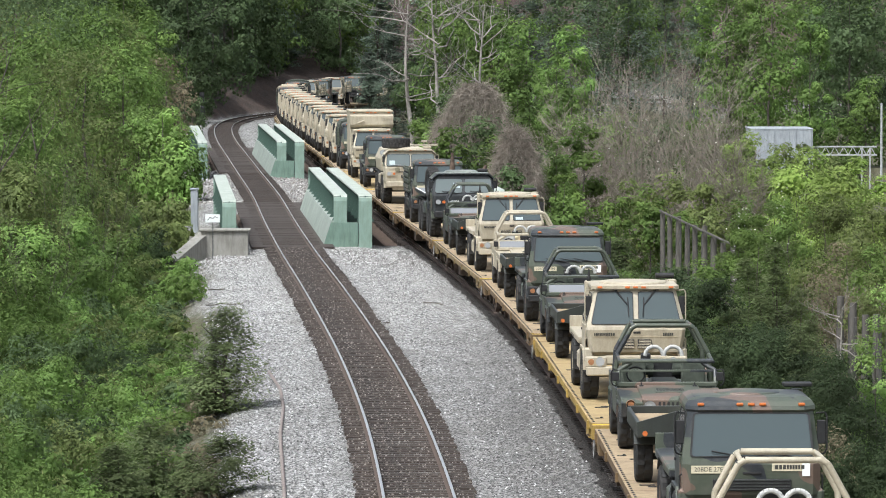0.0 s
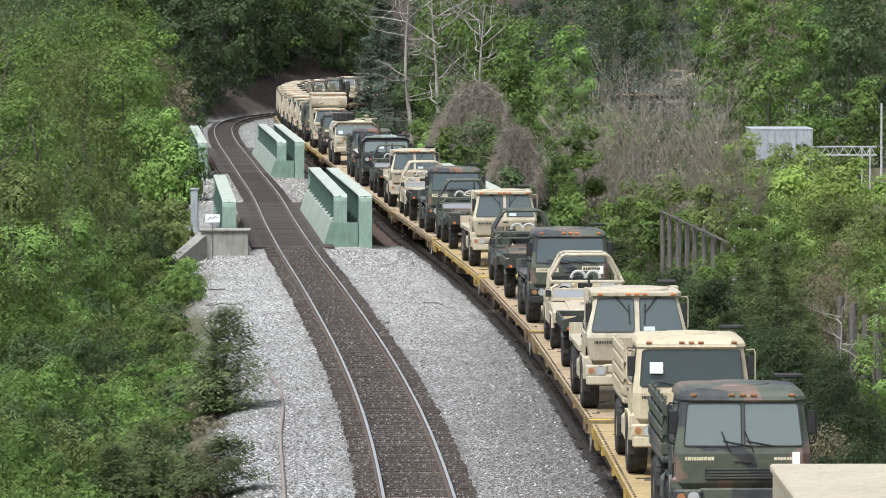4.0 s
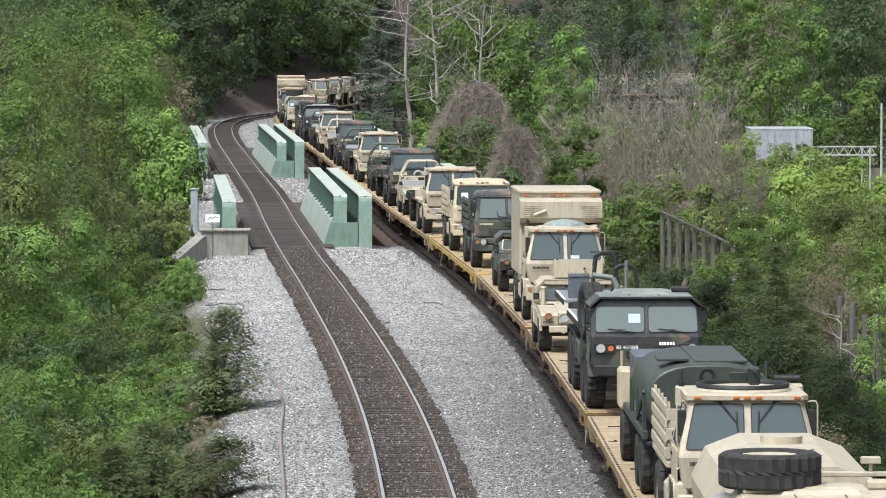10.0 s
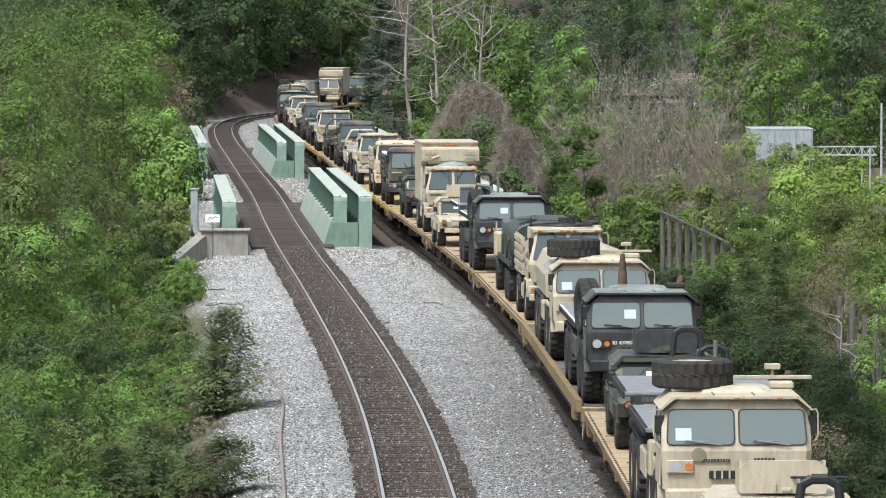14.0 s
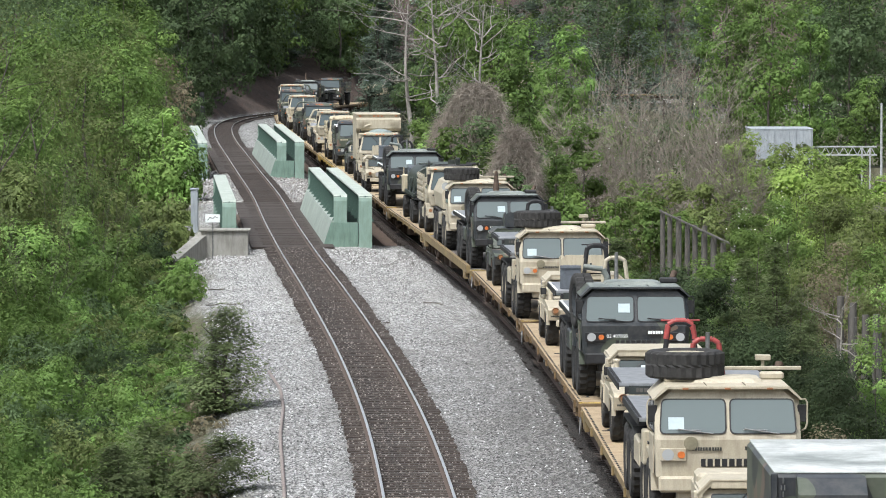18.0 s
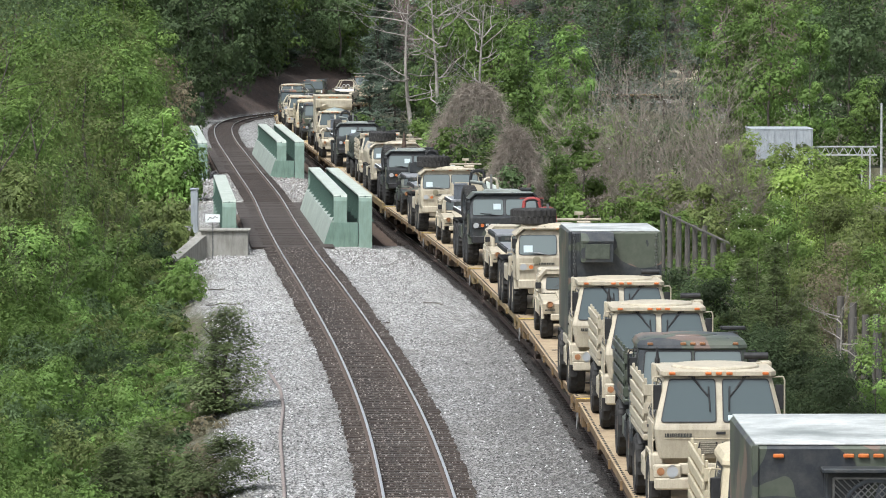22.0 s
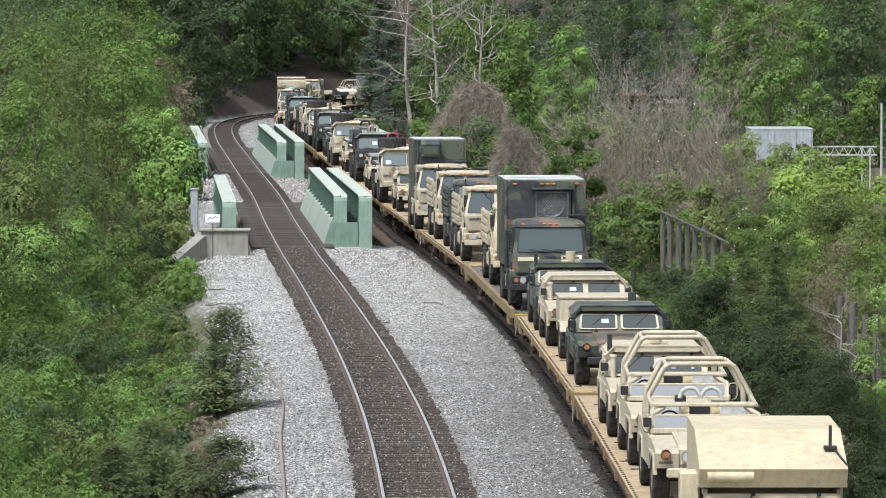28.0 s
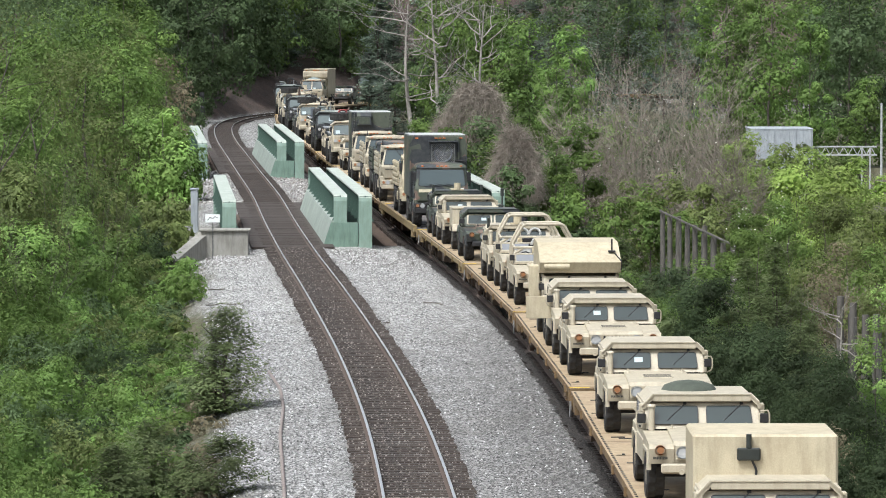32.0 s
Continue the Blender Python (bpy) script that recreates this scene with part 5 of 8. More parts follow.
def light_vehicle(paint, top="hard", label="", turret_on=False, cargo=""):
    """A broad four-wheel light vehicle that looks to the front (-y); its front axle stands over the origin."""
    v = new("light_utility_vehicle")
    tagged(v, label, "utility vehicle", group="vehicles on the train")
    dark = paint in (CAMO, CAMO_B)
    R, tw = .47, .32
    for y in (0, 3.3):
        for x in (-.91, .91):
            wheel(v, x, y, R, tw, paint)
    part("chassis", Shape().box((-.5, 1.7, .62), (.12, 4.6, .16)).box((.5, 1.7, .62), (.12, 4.6, .16)).tube((-.9, 0, R), (.9, 0, R), .06).tube((-.9, 3.3, R), (.9, 3.3, R), .06).box((0, 1.6, .6), (1.3, 3, .12)), BLACK, v)
    # lower body in pieces, so that the wheel arches stay open
    b = Shape()
    b.prism([(-.82, .74), (-.88, 1.02), (-.76, 1.1), (.95, 1.2), (.95, 1.06), (.62, .98), (.5, .96), (-.48, .96), (-.56, .74)], -1.05, -.62)
    b.prism([(-.82, .74), (-.88, 1.02), (-.76, 1.1), (.95, 1.2), (.95, 1.06), (.62, .98), (.5, .96), (-.48, .96), (-.56, .74)], .62, 1.05)
    b.prism([(-.8, .74), (-.86, 1.09), (-.76, 1.16), (.98, 1.26), (.98, .74)], -.63, .63)
    b.box((0, 1.95, .8), (2.1, 1.9, .5), None, .04)
    b.box((0, 3.5, 1.02), (2.1, 1.25, .28), None, .04)
    body = part("body", b, paint, v)
    part("bumper", Shape().box((0, -.93, .66), (1.7, .12, .18), None, .03).tube((-.5, -.98, .6), (-.5, -1.06, .6), .05).tube((.5, -.98, .6), (.5, -1.06, .6), .05), BLACK if dark else paint, v)
    gp = part("grille", Shape().box((0, -.868, .955), (1.2, .03, .27), None, .012), paint, body)
    for k in range(7):
        part("grille_slot", Shape().box((-.27 + k * .09, -.886, .955), (.048, .012, .19), None, .004), BLACK, gp)
    for sgn in (-1, 1):
        part("headlamp", Shape().disc((sgn * .47, -.885, .955), .095, thick=.02).lathe([(-.03, .12), (.0, .12), (.0, .095), (-.03, .095)], 16, "y", Matrix.Translation((sgn * .47, -.885, .955))), LENS, body, "round headlamp")
        part("turn_lamp", Shape().lathe([(-.05, .09), (.0, .1), (.0, .001)], 14, "y", Matrix.Translation((sgn * .86, -.86, 1.0))).disc((sgn * .86, -.9, 1.0), .062, thick=.02), AMBER_D, body, "dull amber turn lamp")
        part("fender_flare", Shape().prism([(-.62, .6), (-.56, .98), (.56, .98), (.64, .6), (.58, .6), (.5, .92), (-.5, .92), (-.56, .6)], sgn * 1.0, sgn * 1.08), paint, body)
        part("fender_flare", Shape().prism([(2.7, .6), (2.76, 1.0), (3.86, 1.0), (3.94, .6), (3.88, .6), (3.8, .95), (2.82, .95), (2.76, .6)], sgn * 1.0, sgn * 1.08), paint, body)
    part("hood_louvre", Shape().box((0, .1, 1.207), (.62, .46, .02), Matrix.Rotation(.055, 4, "X"), .004), paint, body)
    for k in range(4):
        part("louvre_slat", Shape().box((0, -.07 + k * .11, 1.21 + k * .006), (.56, .035, .02), None, .004), BLACK, body)
    bars(body, "lettering", (-.86, -.875, .85), .26, .045, INK, 7)
    bars(body, "lettering", (.86, -.875, .85), .26, .045, INK, 7)
    # windscreen frame
    yb, yt, zb, zt = .98, 1.28, 1.27, 1.71

    def on(x, z):
        return (x, yb + (z - zb) / (zt - zb) * (yt - yb), z)
    wf = Shape()
    if top == "open":
        # tube frame with cut upper corners under a flat header panel, and one low pane
        for sgn in (-1, 1):
            wf.path([on(sgn * 1.0, zb), on(sgn * 1.0, zt - .16), on(sgn * .74, zt)], .05, 6)
        wf.box((0, on(0, zb)[1], zb), (2.06, .09, .1), None, .015).box((0, yt + .12, zt + .03), (1.9, .42, .06), None, .02).box((0, on(0, 1.54)[1], 1.54), (1.96, .05, .05), None, .01)
        frame_part = part("windscreen_frame", wf, paint, v)
        if cargo != "bare":
            pts = [on(-.94, zb + .05), on(.94, zb + .05), on(.94, 1.52), on(-.94, 1.52)]
            pane(frame_part, "windscreen", pts, .014, GLASS_CLOUDY, paint, .02, .04)
    else:
        # a solid frame around two inset panes
        wf.prism([(yb - .02, zb - .04), (yb + .06, zb - .04), (yt + .06, zt), (yt - .02, zt)], -1.0, 1.0)
        frame_part = part("windscreen_frame", wf, paint, v)
        for sgn in (-1, 1):
            pts = [on(sgn * .87, zb + .05), on(sgn * .085, zb + .05), on(sgn * .085, zt - .07), on(sgn * .84, zt - .07)]
            pts = [(x, y - .028, z) for x, y, z in pts]
            pane(frame_part, "windscreen", pts if sgn < 0 else pts[::-1], .016, GLASS_D, TAN if dark and not turret_on else BLACK, .05 if dark and not turret_on else .016, .05)
            part("wiper", Shape().path([(sgn * .5 + .2, yt - .06, zt - .02), (sgn * .5 - .12, yt - .26, zt - .32)], .01, 4).box((sgn * .5 + .2, yt - .05, zt - .01), (.06, .05, .05), None, .01), BLACK, frame_part)
        if paint is TAN and top == "hard":
            part("snorkel", Shape().tube((-.9, .92, 1.12), (-.9, .96, 1.66), .055, n=10).lathe([(0, .075), (.05, .075), (.06, .001)], 12, "z", Matrix.Translation((-.9, .96, 1.65))), paint, body, "upright tan intake pipe")
    for sgn in (-1, 1):
        mirror(frame_part, sgn * 1.02, 1.0, 1.42, .3, .12, None if dark else paint)
        part("hood_catch", Shape().tube((sgn * .55, .75, 1.22), (sgn * .55, .75, 1.33), .018, n=6).lathe([(0, .045), (.03, .045), (.035, .001)], 8, "z", Matrix.Translation((sgn * .55, .75, 1.24))), BLACK if dark else paint, body)
    if top != "open" and cargo in ("", "door"):
        part("paper_sheet", Shape().box((0, 0, 0), (.17, .004, .12), None, .001), SHEET, frame_part, "white paper sheet", Matrix.Translation((-.32, on(0, 1.5)[1] - .046, 1.5)) @ Matrix.Rotation(-.59, 4, "X"))
    part("dashboard", Shape().box((0, 1.32, 1.12), (1.9, .3, .3), None, .05), BLACK, v)
    for sgn in (-1, 1):
        for y in () if top != "open" else (2.0,):
            part("seat", Shape().box((sgn * .62, y, 1.1), (.5, .48, .14), None, .05).box((sgn * .62, y + .27, 1.4), (.5, .14, .6), Matrix.Identity(4), .06), SEAT if not dark else CANVAS_G, v, "pale canvas seat" if not dark else "dark canvas seat")
    if top == "open":
        rb = Shape()
        for y, s in ((2.5, 1.0), (3.85, .96)):
            rb.path([(-1.0 * s, y, 1.1), (-.96 * s, y, 1.8), (-.66 * s, y, 2.36), (-.56 * s, y, 2.42), (.56 * s, y, 2.42), (.66 * s, y, 2.36), (.96 * s, y, 1.8), (1.0 * s, y, 1.1)], .05, 8)
        rb.path([(-.62, 2.5, 2.4), (-.6, 3.85, 2.4)], .04, 8).path([(.62, 2.5, 2.4), (.6, 3.85, 2.4)], .04, 8).path([(-.96, 2.5, 1.8), (-.97, 1.3, 1.72)], .035, 8).path([(.96, 2.5, 1.8), (.97, 1.3, 1.72)], .035, 8)
        part("roll_frame", rb, paint, v, "tubular roll frame")
        for sgn in (-1, 1):
            part("side_panel", Shape().box((sgn * 1.03, 2.05, 1.02), (.05, 1.8, .3), None, .02).box((sgn * 1.03, 3.55, 1.2), (.05, 1.1, .28), None, .02), paint, body)
            part("wheel_arch", Shape().prism([(2.75, 1.1), (2.85, 1.45), (3.75, 1.45), (3.9, 1.1)], sgn * .55, sgn * .95), paint, v)
            part("stowed_roll", Shape().tube((sgn * .2, 2.55, 1.5), (sgn * .75, 2.55, 1.5), .16, n=14), CANVAS_T if not dark else CANVAS_G, v)
        part("tunnel", Shape().box((0, 1.95, 1.15), (.62, 1.3, .3), None, .06), paint, v)
        part("radio_rack", Shape().box((.1, 2.75, 1.45), (.8, .3, .4), None, .03).box((-.35, 2.7, 1.72), (.2, .24, .16), None, .02), BLACK, v, "dark radio rack")
        hoops = Shape()
        for x0 in (-.2, .2):
            hoops.path([(x0 + .19 * math.cos(a * .3491), 2.28, 1.78 + .2 * math.sin(a * .3491)) for a in range(10)], .045, 6)
        part("seat_hoop", hoops, SEAT, v, "pale rounded seat backs")
        part("steering_wheel", Shape().lathe([(-.015, .2), (.015, .2), (.015, .17), (-.015, .17), (-.015, .2)], 16, "y", Matrix.Translation((-.62, 1.62, 1.42)) @ Matrix.Rotation(-.5, 4, "X")), BLACK, v)
    elif top in ("hard", "pickup"):
        roof_end = 3.15 if top == "hard" else 2.2
        rf = Shape()
        rf.prism([(z, x) for x, z in ((-1.03, 1.6), (-1.05, 1.68), (-.86, 1.87), (.86, 1.87), (1.05, 1.68), (1.03, 1.6), (.98, 1.6), (.98, 1.66), (.83, 1.81), (-.83, 1.81), (-.98, 1.66), (-.98, 1.6))], 1.14, roof_end, axis="y")
        rf.box((0, 1.17, 1.8), (1.72, .07, .13), None, .02)
        roof = part("roof", rf, paint, v)
        lip = Shape().prism([(z, x) for x, z in ((-1.065, 1.665), (-.87, 1.885), (.87, 1.885), (1.065, 1.665), (1.04, 1.66), (.85, 1.865), (-.85, 1.865), (-1.04, 1.66))], 1.12, 1.17, axis="y")
        part("roof_lip", lip, paint, roof)
        for sgn in (-1, 1):
            sd = part("door_side", Shape().prism([(1.05, 1.02), (1.1, 1.3), (1.33, 1.74), (roof_end, 1.74), (roof_end, 1.02)], sgn * .98, sgn * 1.03), paint, v)
            pts = [(sgn * 1.032, 1.25, 1.32), (sgn * 1.032, 1.95, 1.32), (sgn * 1.032, 1.95, 1.66), (sgn * 1.032, 1.42, 1.66)]
            pane(sd, "door_window", pts if sgn > 0 else pts[::-1], .014, GLASS_D, BLACK, .02)
            if top == "hard":
                pts = [(sgn * 1.032, 2.15, 1.32), (sgn * 1.032, 2.95, 1.32), (sgn * 1.032, 2.95, 1.66), (sgn * 1.032, 2.15, 1.66)]
                pane(sd, "door_window", pts if sgn > 0 else pts[::-1], .014, GLASS_D, BLACK, .02)
            part("door_handle", Shape().box((sgn * 1.05, 1.95, 1.2), (.03, .12, .04)), BLACK, sd)
            part("corner_pillar", Shape().box((sgn * 1.06, 1.26, 1.58), (.09, .18, .24), None, .03).box((sgn * 1.03, 1.1, 1.36), (.08, .12, .3), None, .02), paint, sd)
        part("rear_wall", Shape().box((0, roof_end - .03, 1.42), (1.96, .06, .68), None, .02), paint, v)
        if cargo == "box":
            bx = part("shelter_box", Shape().box((0, 3.18, 1.78), (2.12, 2.0, 1.46), None, .04), CREAM, v, "pale tan shelter box")
            part("vent_box", Shape().box((-.25, 2.14, 2.2), (.34, .1, .2), None, .02).tube((-.25, 2.12, 2.3), (-.25, 2.12, 2.52), .04), DARKGREEN, bx)
            part("cable", Shape().path([(-.2, 2.15, 2.1), (-.14, 2.15, 1.95), (-.15, 2.15, 1.8)], .02), BLACK, bx)
        elif cargo == "covers":
            for k, z in ((0, 1.62), (1, 1.42)):
                bx = part("cargo_cover", Shape().box((0, 3.1 + .75 * k, z), (1.96, .9, .42 if k == 0 else .4), None, .06), paint, v, "hinged cargo cover")
                for x in (-.6, -.1, .5):
                    part("latch", Shape().box((x, 2.63 + .75 * k, z + .02), (.05, .03, .14), None, .01), BLACK, bx)
        else:
            part("cargo_sides", Shape().box((0, 3.62, 1.2), (2.0, .95, .3), None, .03), paint, v)
            part("cargo_slope", Shape().prism([(roof_end, 1.72), (4.05, 1.34), (4.05, 1.1), (roof_end, 1.1)], -.98, .98), paint, v)
        if turret_on:
            t = turret(roof, 0, 2.1, 1.86, .55)
            turn_over = Matrix(((1, 0, 0, 0), (0, 0, 1, 0), (0, 1, 0, 0), (0, 0, 0, 1)))
            for sgn in (-1, 1):
                part("gun_shield", Shape().prism([(1.4, 1.92), (2.45, 1.92), (2.4, 2.3), (1.5, 2.42)], sgn * .56, sgn * .6), paint, t, "armour shield panel")
            part("gun_shield", Shape().prism([(-.6, 1.92), (.6, 1.92), (.62, 2.3), (.48, 2.42), (-.48, 2.42), (-.62, 2.3)], 1.38, 1.42, axis="z", m=turn_over).box((-.12, 1.36, 2.0), (.05, .04, .14), None, .01).box((.05, 1.36, 1.98), (.14, .04, .06), None, .01), paint, t, "armour shield panel")
        if cargo == "door":
            part("open_door", Shape().box((-1.36, 1.06, 1.2), (.62, .05, .6), None, .03), CREAM, v, "pale tan door standing open")
        if cargo == "dome":
            part("hatch_cover", Shape().lathe([(0, .5), (.1, .44), (.17, .25), (.2, .001)], 18, "z", Matrix.Translation((-.15, 2.4, 1.86))), CANVAS_G, roof, "dark green canvas hatch cover")
        if cargo == "antenna":
            part("antenna_mount", Shape().box((0, 1.75, 1.9), (.5, .14, .06), None, .01).tube((0, 1.75, 1.9), (0, 1.75, 2.18), .13, n=14), CREAM, roof, "short cylindrical antenna")
            part("whip_base", Shape().tube((.95, 1.95, 1.8), (.95, 1.95, 2.1), .05), DARKGREEN, roof)
            part("whip_base", Shape().tube((-.95, 1.4, 1.75), (-.95, 1.4, 2.12), .05), DARKGREEN, roof)
    elif top == "tall":
        bx = Shape()
        bx.prism([(1.15, 1.82), (1.0, 2.12), (2.35, 2.62), (4.3, 2.66), (4.35, 2.5), (4.35, 1.0), (1.9, 1.0), (1.9, 1.78)], -1.12, 1.12)
        b2 = part("ambulance_body", bx, CREAM, v, "tall pale tan box body with sloped front")
        part("hand_rail", Shape().tube((-1.0, 1.05, 2.0), (-.3, 1.05, 2.0), .09), CREAM, b2)
        for sgn in (-1, 1):
            sd = part("door", Shape().prism([(1.05, 1.02), (1.1, 1.3), (1.33, 1.78), (1.95, 1.78), (1.95, 1.02)], sgn * .98, sgn * 1.04), paint, v)
            pts = [(sgn * 1.042, 1.25, 1.32), (sgn * 1.042, 1.85, 1.32), (sgn * 1.042, 1.85, 1.66), (sgn * 1.042, 1.42, 1.66)]
            pane(sd, "door_window", pts if sgn > 0 else pts[::-1], .014, GLASS_D, BLACK, .02)
        part("side_locker", Shape().box((-1.22, 2.0, 1.55), (.3, .5, .9), None, .03), CREAM, b2)
        part("whip_antenna", Shape().box((.9, 1.6, 2.4), (.2, .14, .06)).tube((.9, 1.6, 2.4), (.9, 1.6, 2.75), .025).path([(.98, 1.5, 2.35), (1.13, 1.1, 2.15), (1.13, 1.1, 1.9)], .02), BLACK, b2)
    return v


def widen(v, k):
    """Draws a vehicle broader by the factor k."""
    for ob in v.children:
        ob.matrix_basis = Matrix.Diagonal((k, 1, 1, 1)) @ ob.matrix_basis
    return v


def trailer(paint, bedmat, load="", label=""):
    """A one-axle cargo trailer, its axle over the origin."""
    v = new("cargo_trailer")
    tagged(v, label, "trailer", group="vehicles on the train")
    for x in (-.98, .98):
        wheel(v, x, 0, .5, .34, paint)
    part("chassis", Shape().box((-.4, 0, .85), (.1, 3.6, .16)).box((.4, 0, .85), (.1, 3.6, .16)).tube((-.95, 0, .5), (.95, 0, .5), .07), BLACK, v)
    bed = part("bed_floor", Shape().box((0, .1, 1.12), (2.36, 3.5, .12), None, .02), bedmat, v, "scuffed pale bed floor")
    for sgn in (-1, 1):
        part("bed_side", Shape().box((sgn * 1.16, .1, 1.16), (.08, 3.5, .3), None, .015), paint, bed)
    part("tail_board", Shape().box((0, 1.85, 1.18), (2.36, .06, .3), None, .015), paint, bed)
    part("front_panel", Shape().prism([(-1.2, 1.04), (1.2, 1.04), (1.2, 1.32), (.1, 1.62), (-.1, 1.62), (-1.2, 1.32)][::-1], -1.68, -1.62, axis="z", m=Matrix(((1, 0, 0, 0), (0, 0, 1, 0), (0, 1, 0, 0), (0, 0, 0, 1)))), paint, bed)
    part("drawbar", Shape().path([(-.45, -1.6, .85), (0, -2.9, .72)], .06, 8).path([(.45, -1.6, .85), (0, -2.9, .72)], .06, 8).lathe([(-.04, .1), (.04, .1), (.04, .06), (-.04, .06), (-.04, .1)], 14, "z", Matrix.Translation((0, -3.0, .72))), BLACK, v)
    part("landing_leg", Shape().tube((0, -2.4, .0), (0, -2.4, .95), .04).disc((0, -2.4, 0.0), .12, "z", 1, thick=.03), STEEL, v)
    part("fender", Shape().prism([(-.65, .8), (-.5, 1.06), (.5, 1.06), (.65, .8), (.6, .78), (.46, 1.02), (-.46, 1.02), (-.6, .78)], -1.2, -.78), paint, v)
    part("fender", Shape().prism([(-.65, .8), (-.5, 1.06), (.5, 1.06), (.65, .8), (.6, .78), (.46, 1.02), (-.46, 1.02), (-.6, .78)], .78, 1.2), paint, v)
    part("side_reflector", Shape().disc((-1.05, -1.69, 1.1), .05), AMBER, bed)
    if load == "generator":
        g = part("generator_housing", Shape().box((0, .2, 1.85), (1.7, 2.4, 1.3), None, .08), DARKGREEN, v, "dark green generator housing")
        part("housing_frame", Shape().box((-.9, -.9, 1.75), (.08, .08, 1.6)).box((.9, -.9, 1.75), (.08, .08, 1.6)).box((0, -1.02, 2.1), (1.7, .06, .1)).box((-.45, -1.02, 1.75), (.6, .08, .5), None, .02), DARKGREEN, g)
        part("front_locker", Shape().prism([(-1.7, 1.2), (-1.75, 1.9), (-1.3, 2.1), (-1.1, 1.2)], -.9, .2), TAN, v, "tan front locker")
    return v


def box_trailer(paint, label):
    """A one-axle trailer with two closed locker bodies, its axle over the origin."""
    v = new("locker_trailer")
    tagged(v, label, "trailer", group="vehicles on the train")
    for x in (-.91, .91):
        wheel(v, x, 0, .47, .32, paint)
    part("chassis", Shape().box((-.5, -.2, .6), (.1, 3.0, .14)).box((.5, -.2, .6), (.1, 3.0, .14)).tube((-.9, 0, .47), (.9, 0, .47), .06), BLACK, v)
    rear = part("rear_locker", Shape().box((0, .75, 1.12), (2.1, 1.7, .95), None, .05), paint, v)
    front = part("front_locker", Shape().box((.18, -.75, 1.0), (1.72, 1.3, .75), None, .05), paint, v)
    part("lid", Shape().box((0, .75, 1.62), (2.14, 1.74, .06), None, .02), paint, rear)
    part("lid", Shape().box((.18, -.75, 1.4), (1.76, 1.34, .06), None, .02), paint, front)
    part("hatch_ring", Shape().lathe([(0, .24), (.03, .24), (.03, .2), (0, .2)], 20, "z", Matrix.Translation((-.2, -.75, 1.43))), paint, front)
    for x in (-.45, 0, .4, .85):
        part("latch", Shape().box((x, -1.41, 1.1), (.06, .02, .13), None, .006), BLACK, front)
    for x in (-.3, .2):
        part("latch", Shape().box((x, -.11, 1.48), (.06, .02, .12), None, .006), BLACK, rear)
    part("drawbar", Shape().path([(-.4, -1.4, .6), (0, -2.4, .55)], .05, 8).path([(.4, -1.4, .6), (0, -2.4, .55)], .05, 8), BLACK, v)
    part("fender", Shape().prism([(-.62, .75), (-.5, 1.0), (.5, 1.0), (.62, .75), (.57, .73), (.46, .96), (-.46, .96), (-.57, .73)], -1.08, -.74), paint, v)
    part("fender", Shape().prism([(-.62, .75), (-.5, 1.0), (.5, 1.0), (.62, .75), (.57, .73), (.46, .96), (-.46, .96), (-.57, .73)], .74, 1.08), paint, v)
    part("antenna_box", Shape().box((.85, -.35, 1.6), (.2, .16, .36), None, .02).tube((.9, -.3, 1.7), (.9, -.3, 2.15), .03).tube((.9, -.3, 2.1), (.9, -.3, 2.4), .07, n=10), DARKGREEN, v, "green antenna box with a short mast")
    part("landing_leg", Shape().tube((0, -1.9, 0), (0, -1.9, .6), .04), STEEL, v)
    return v


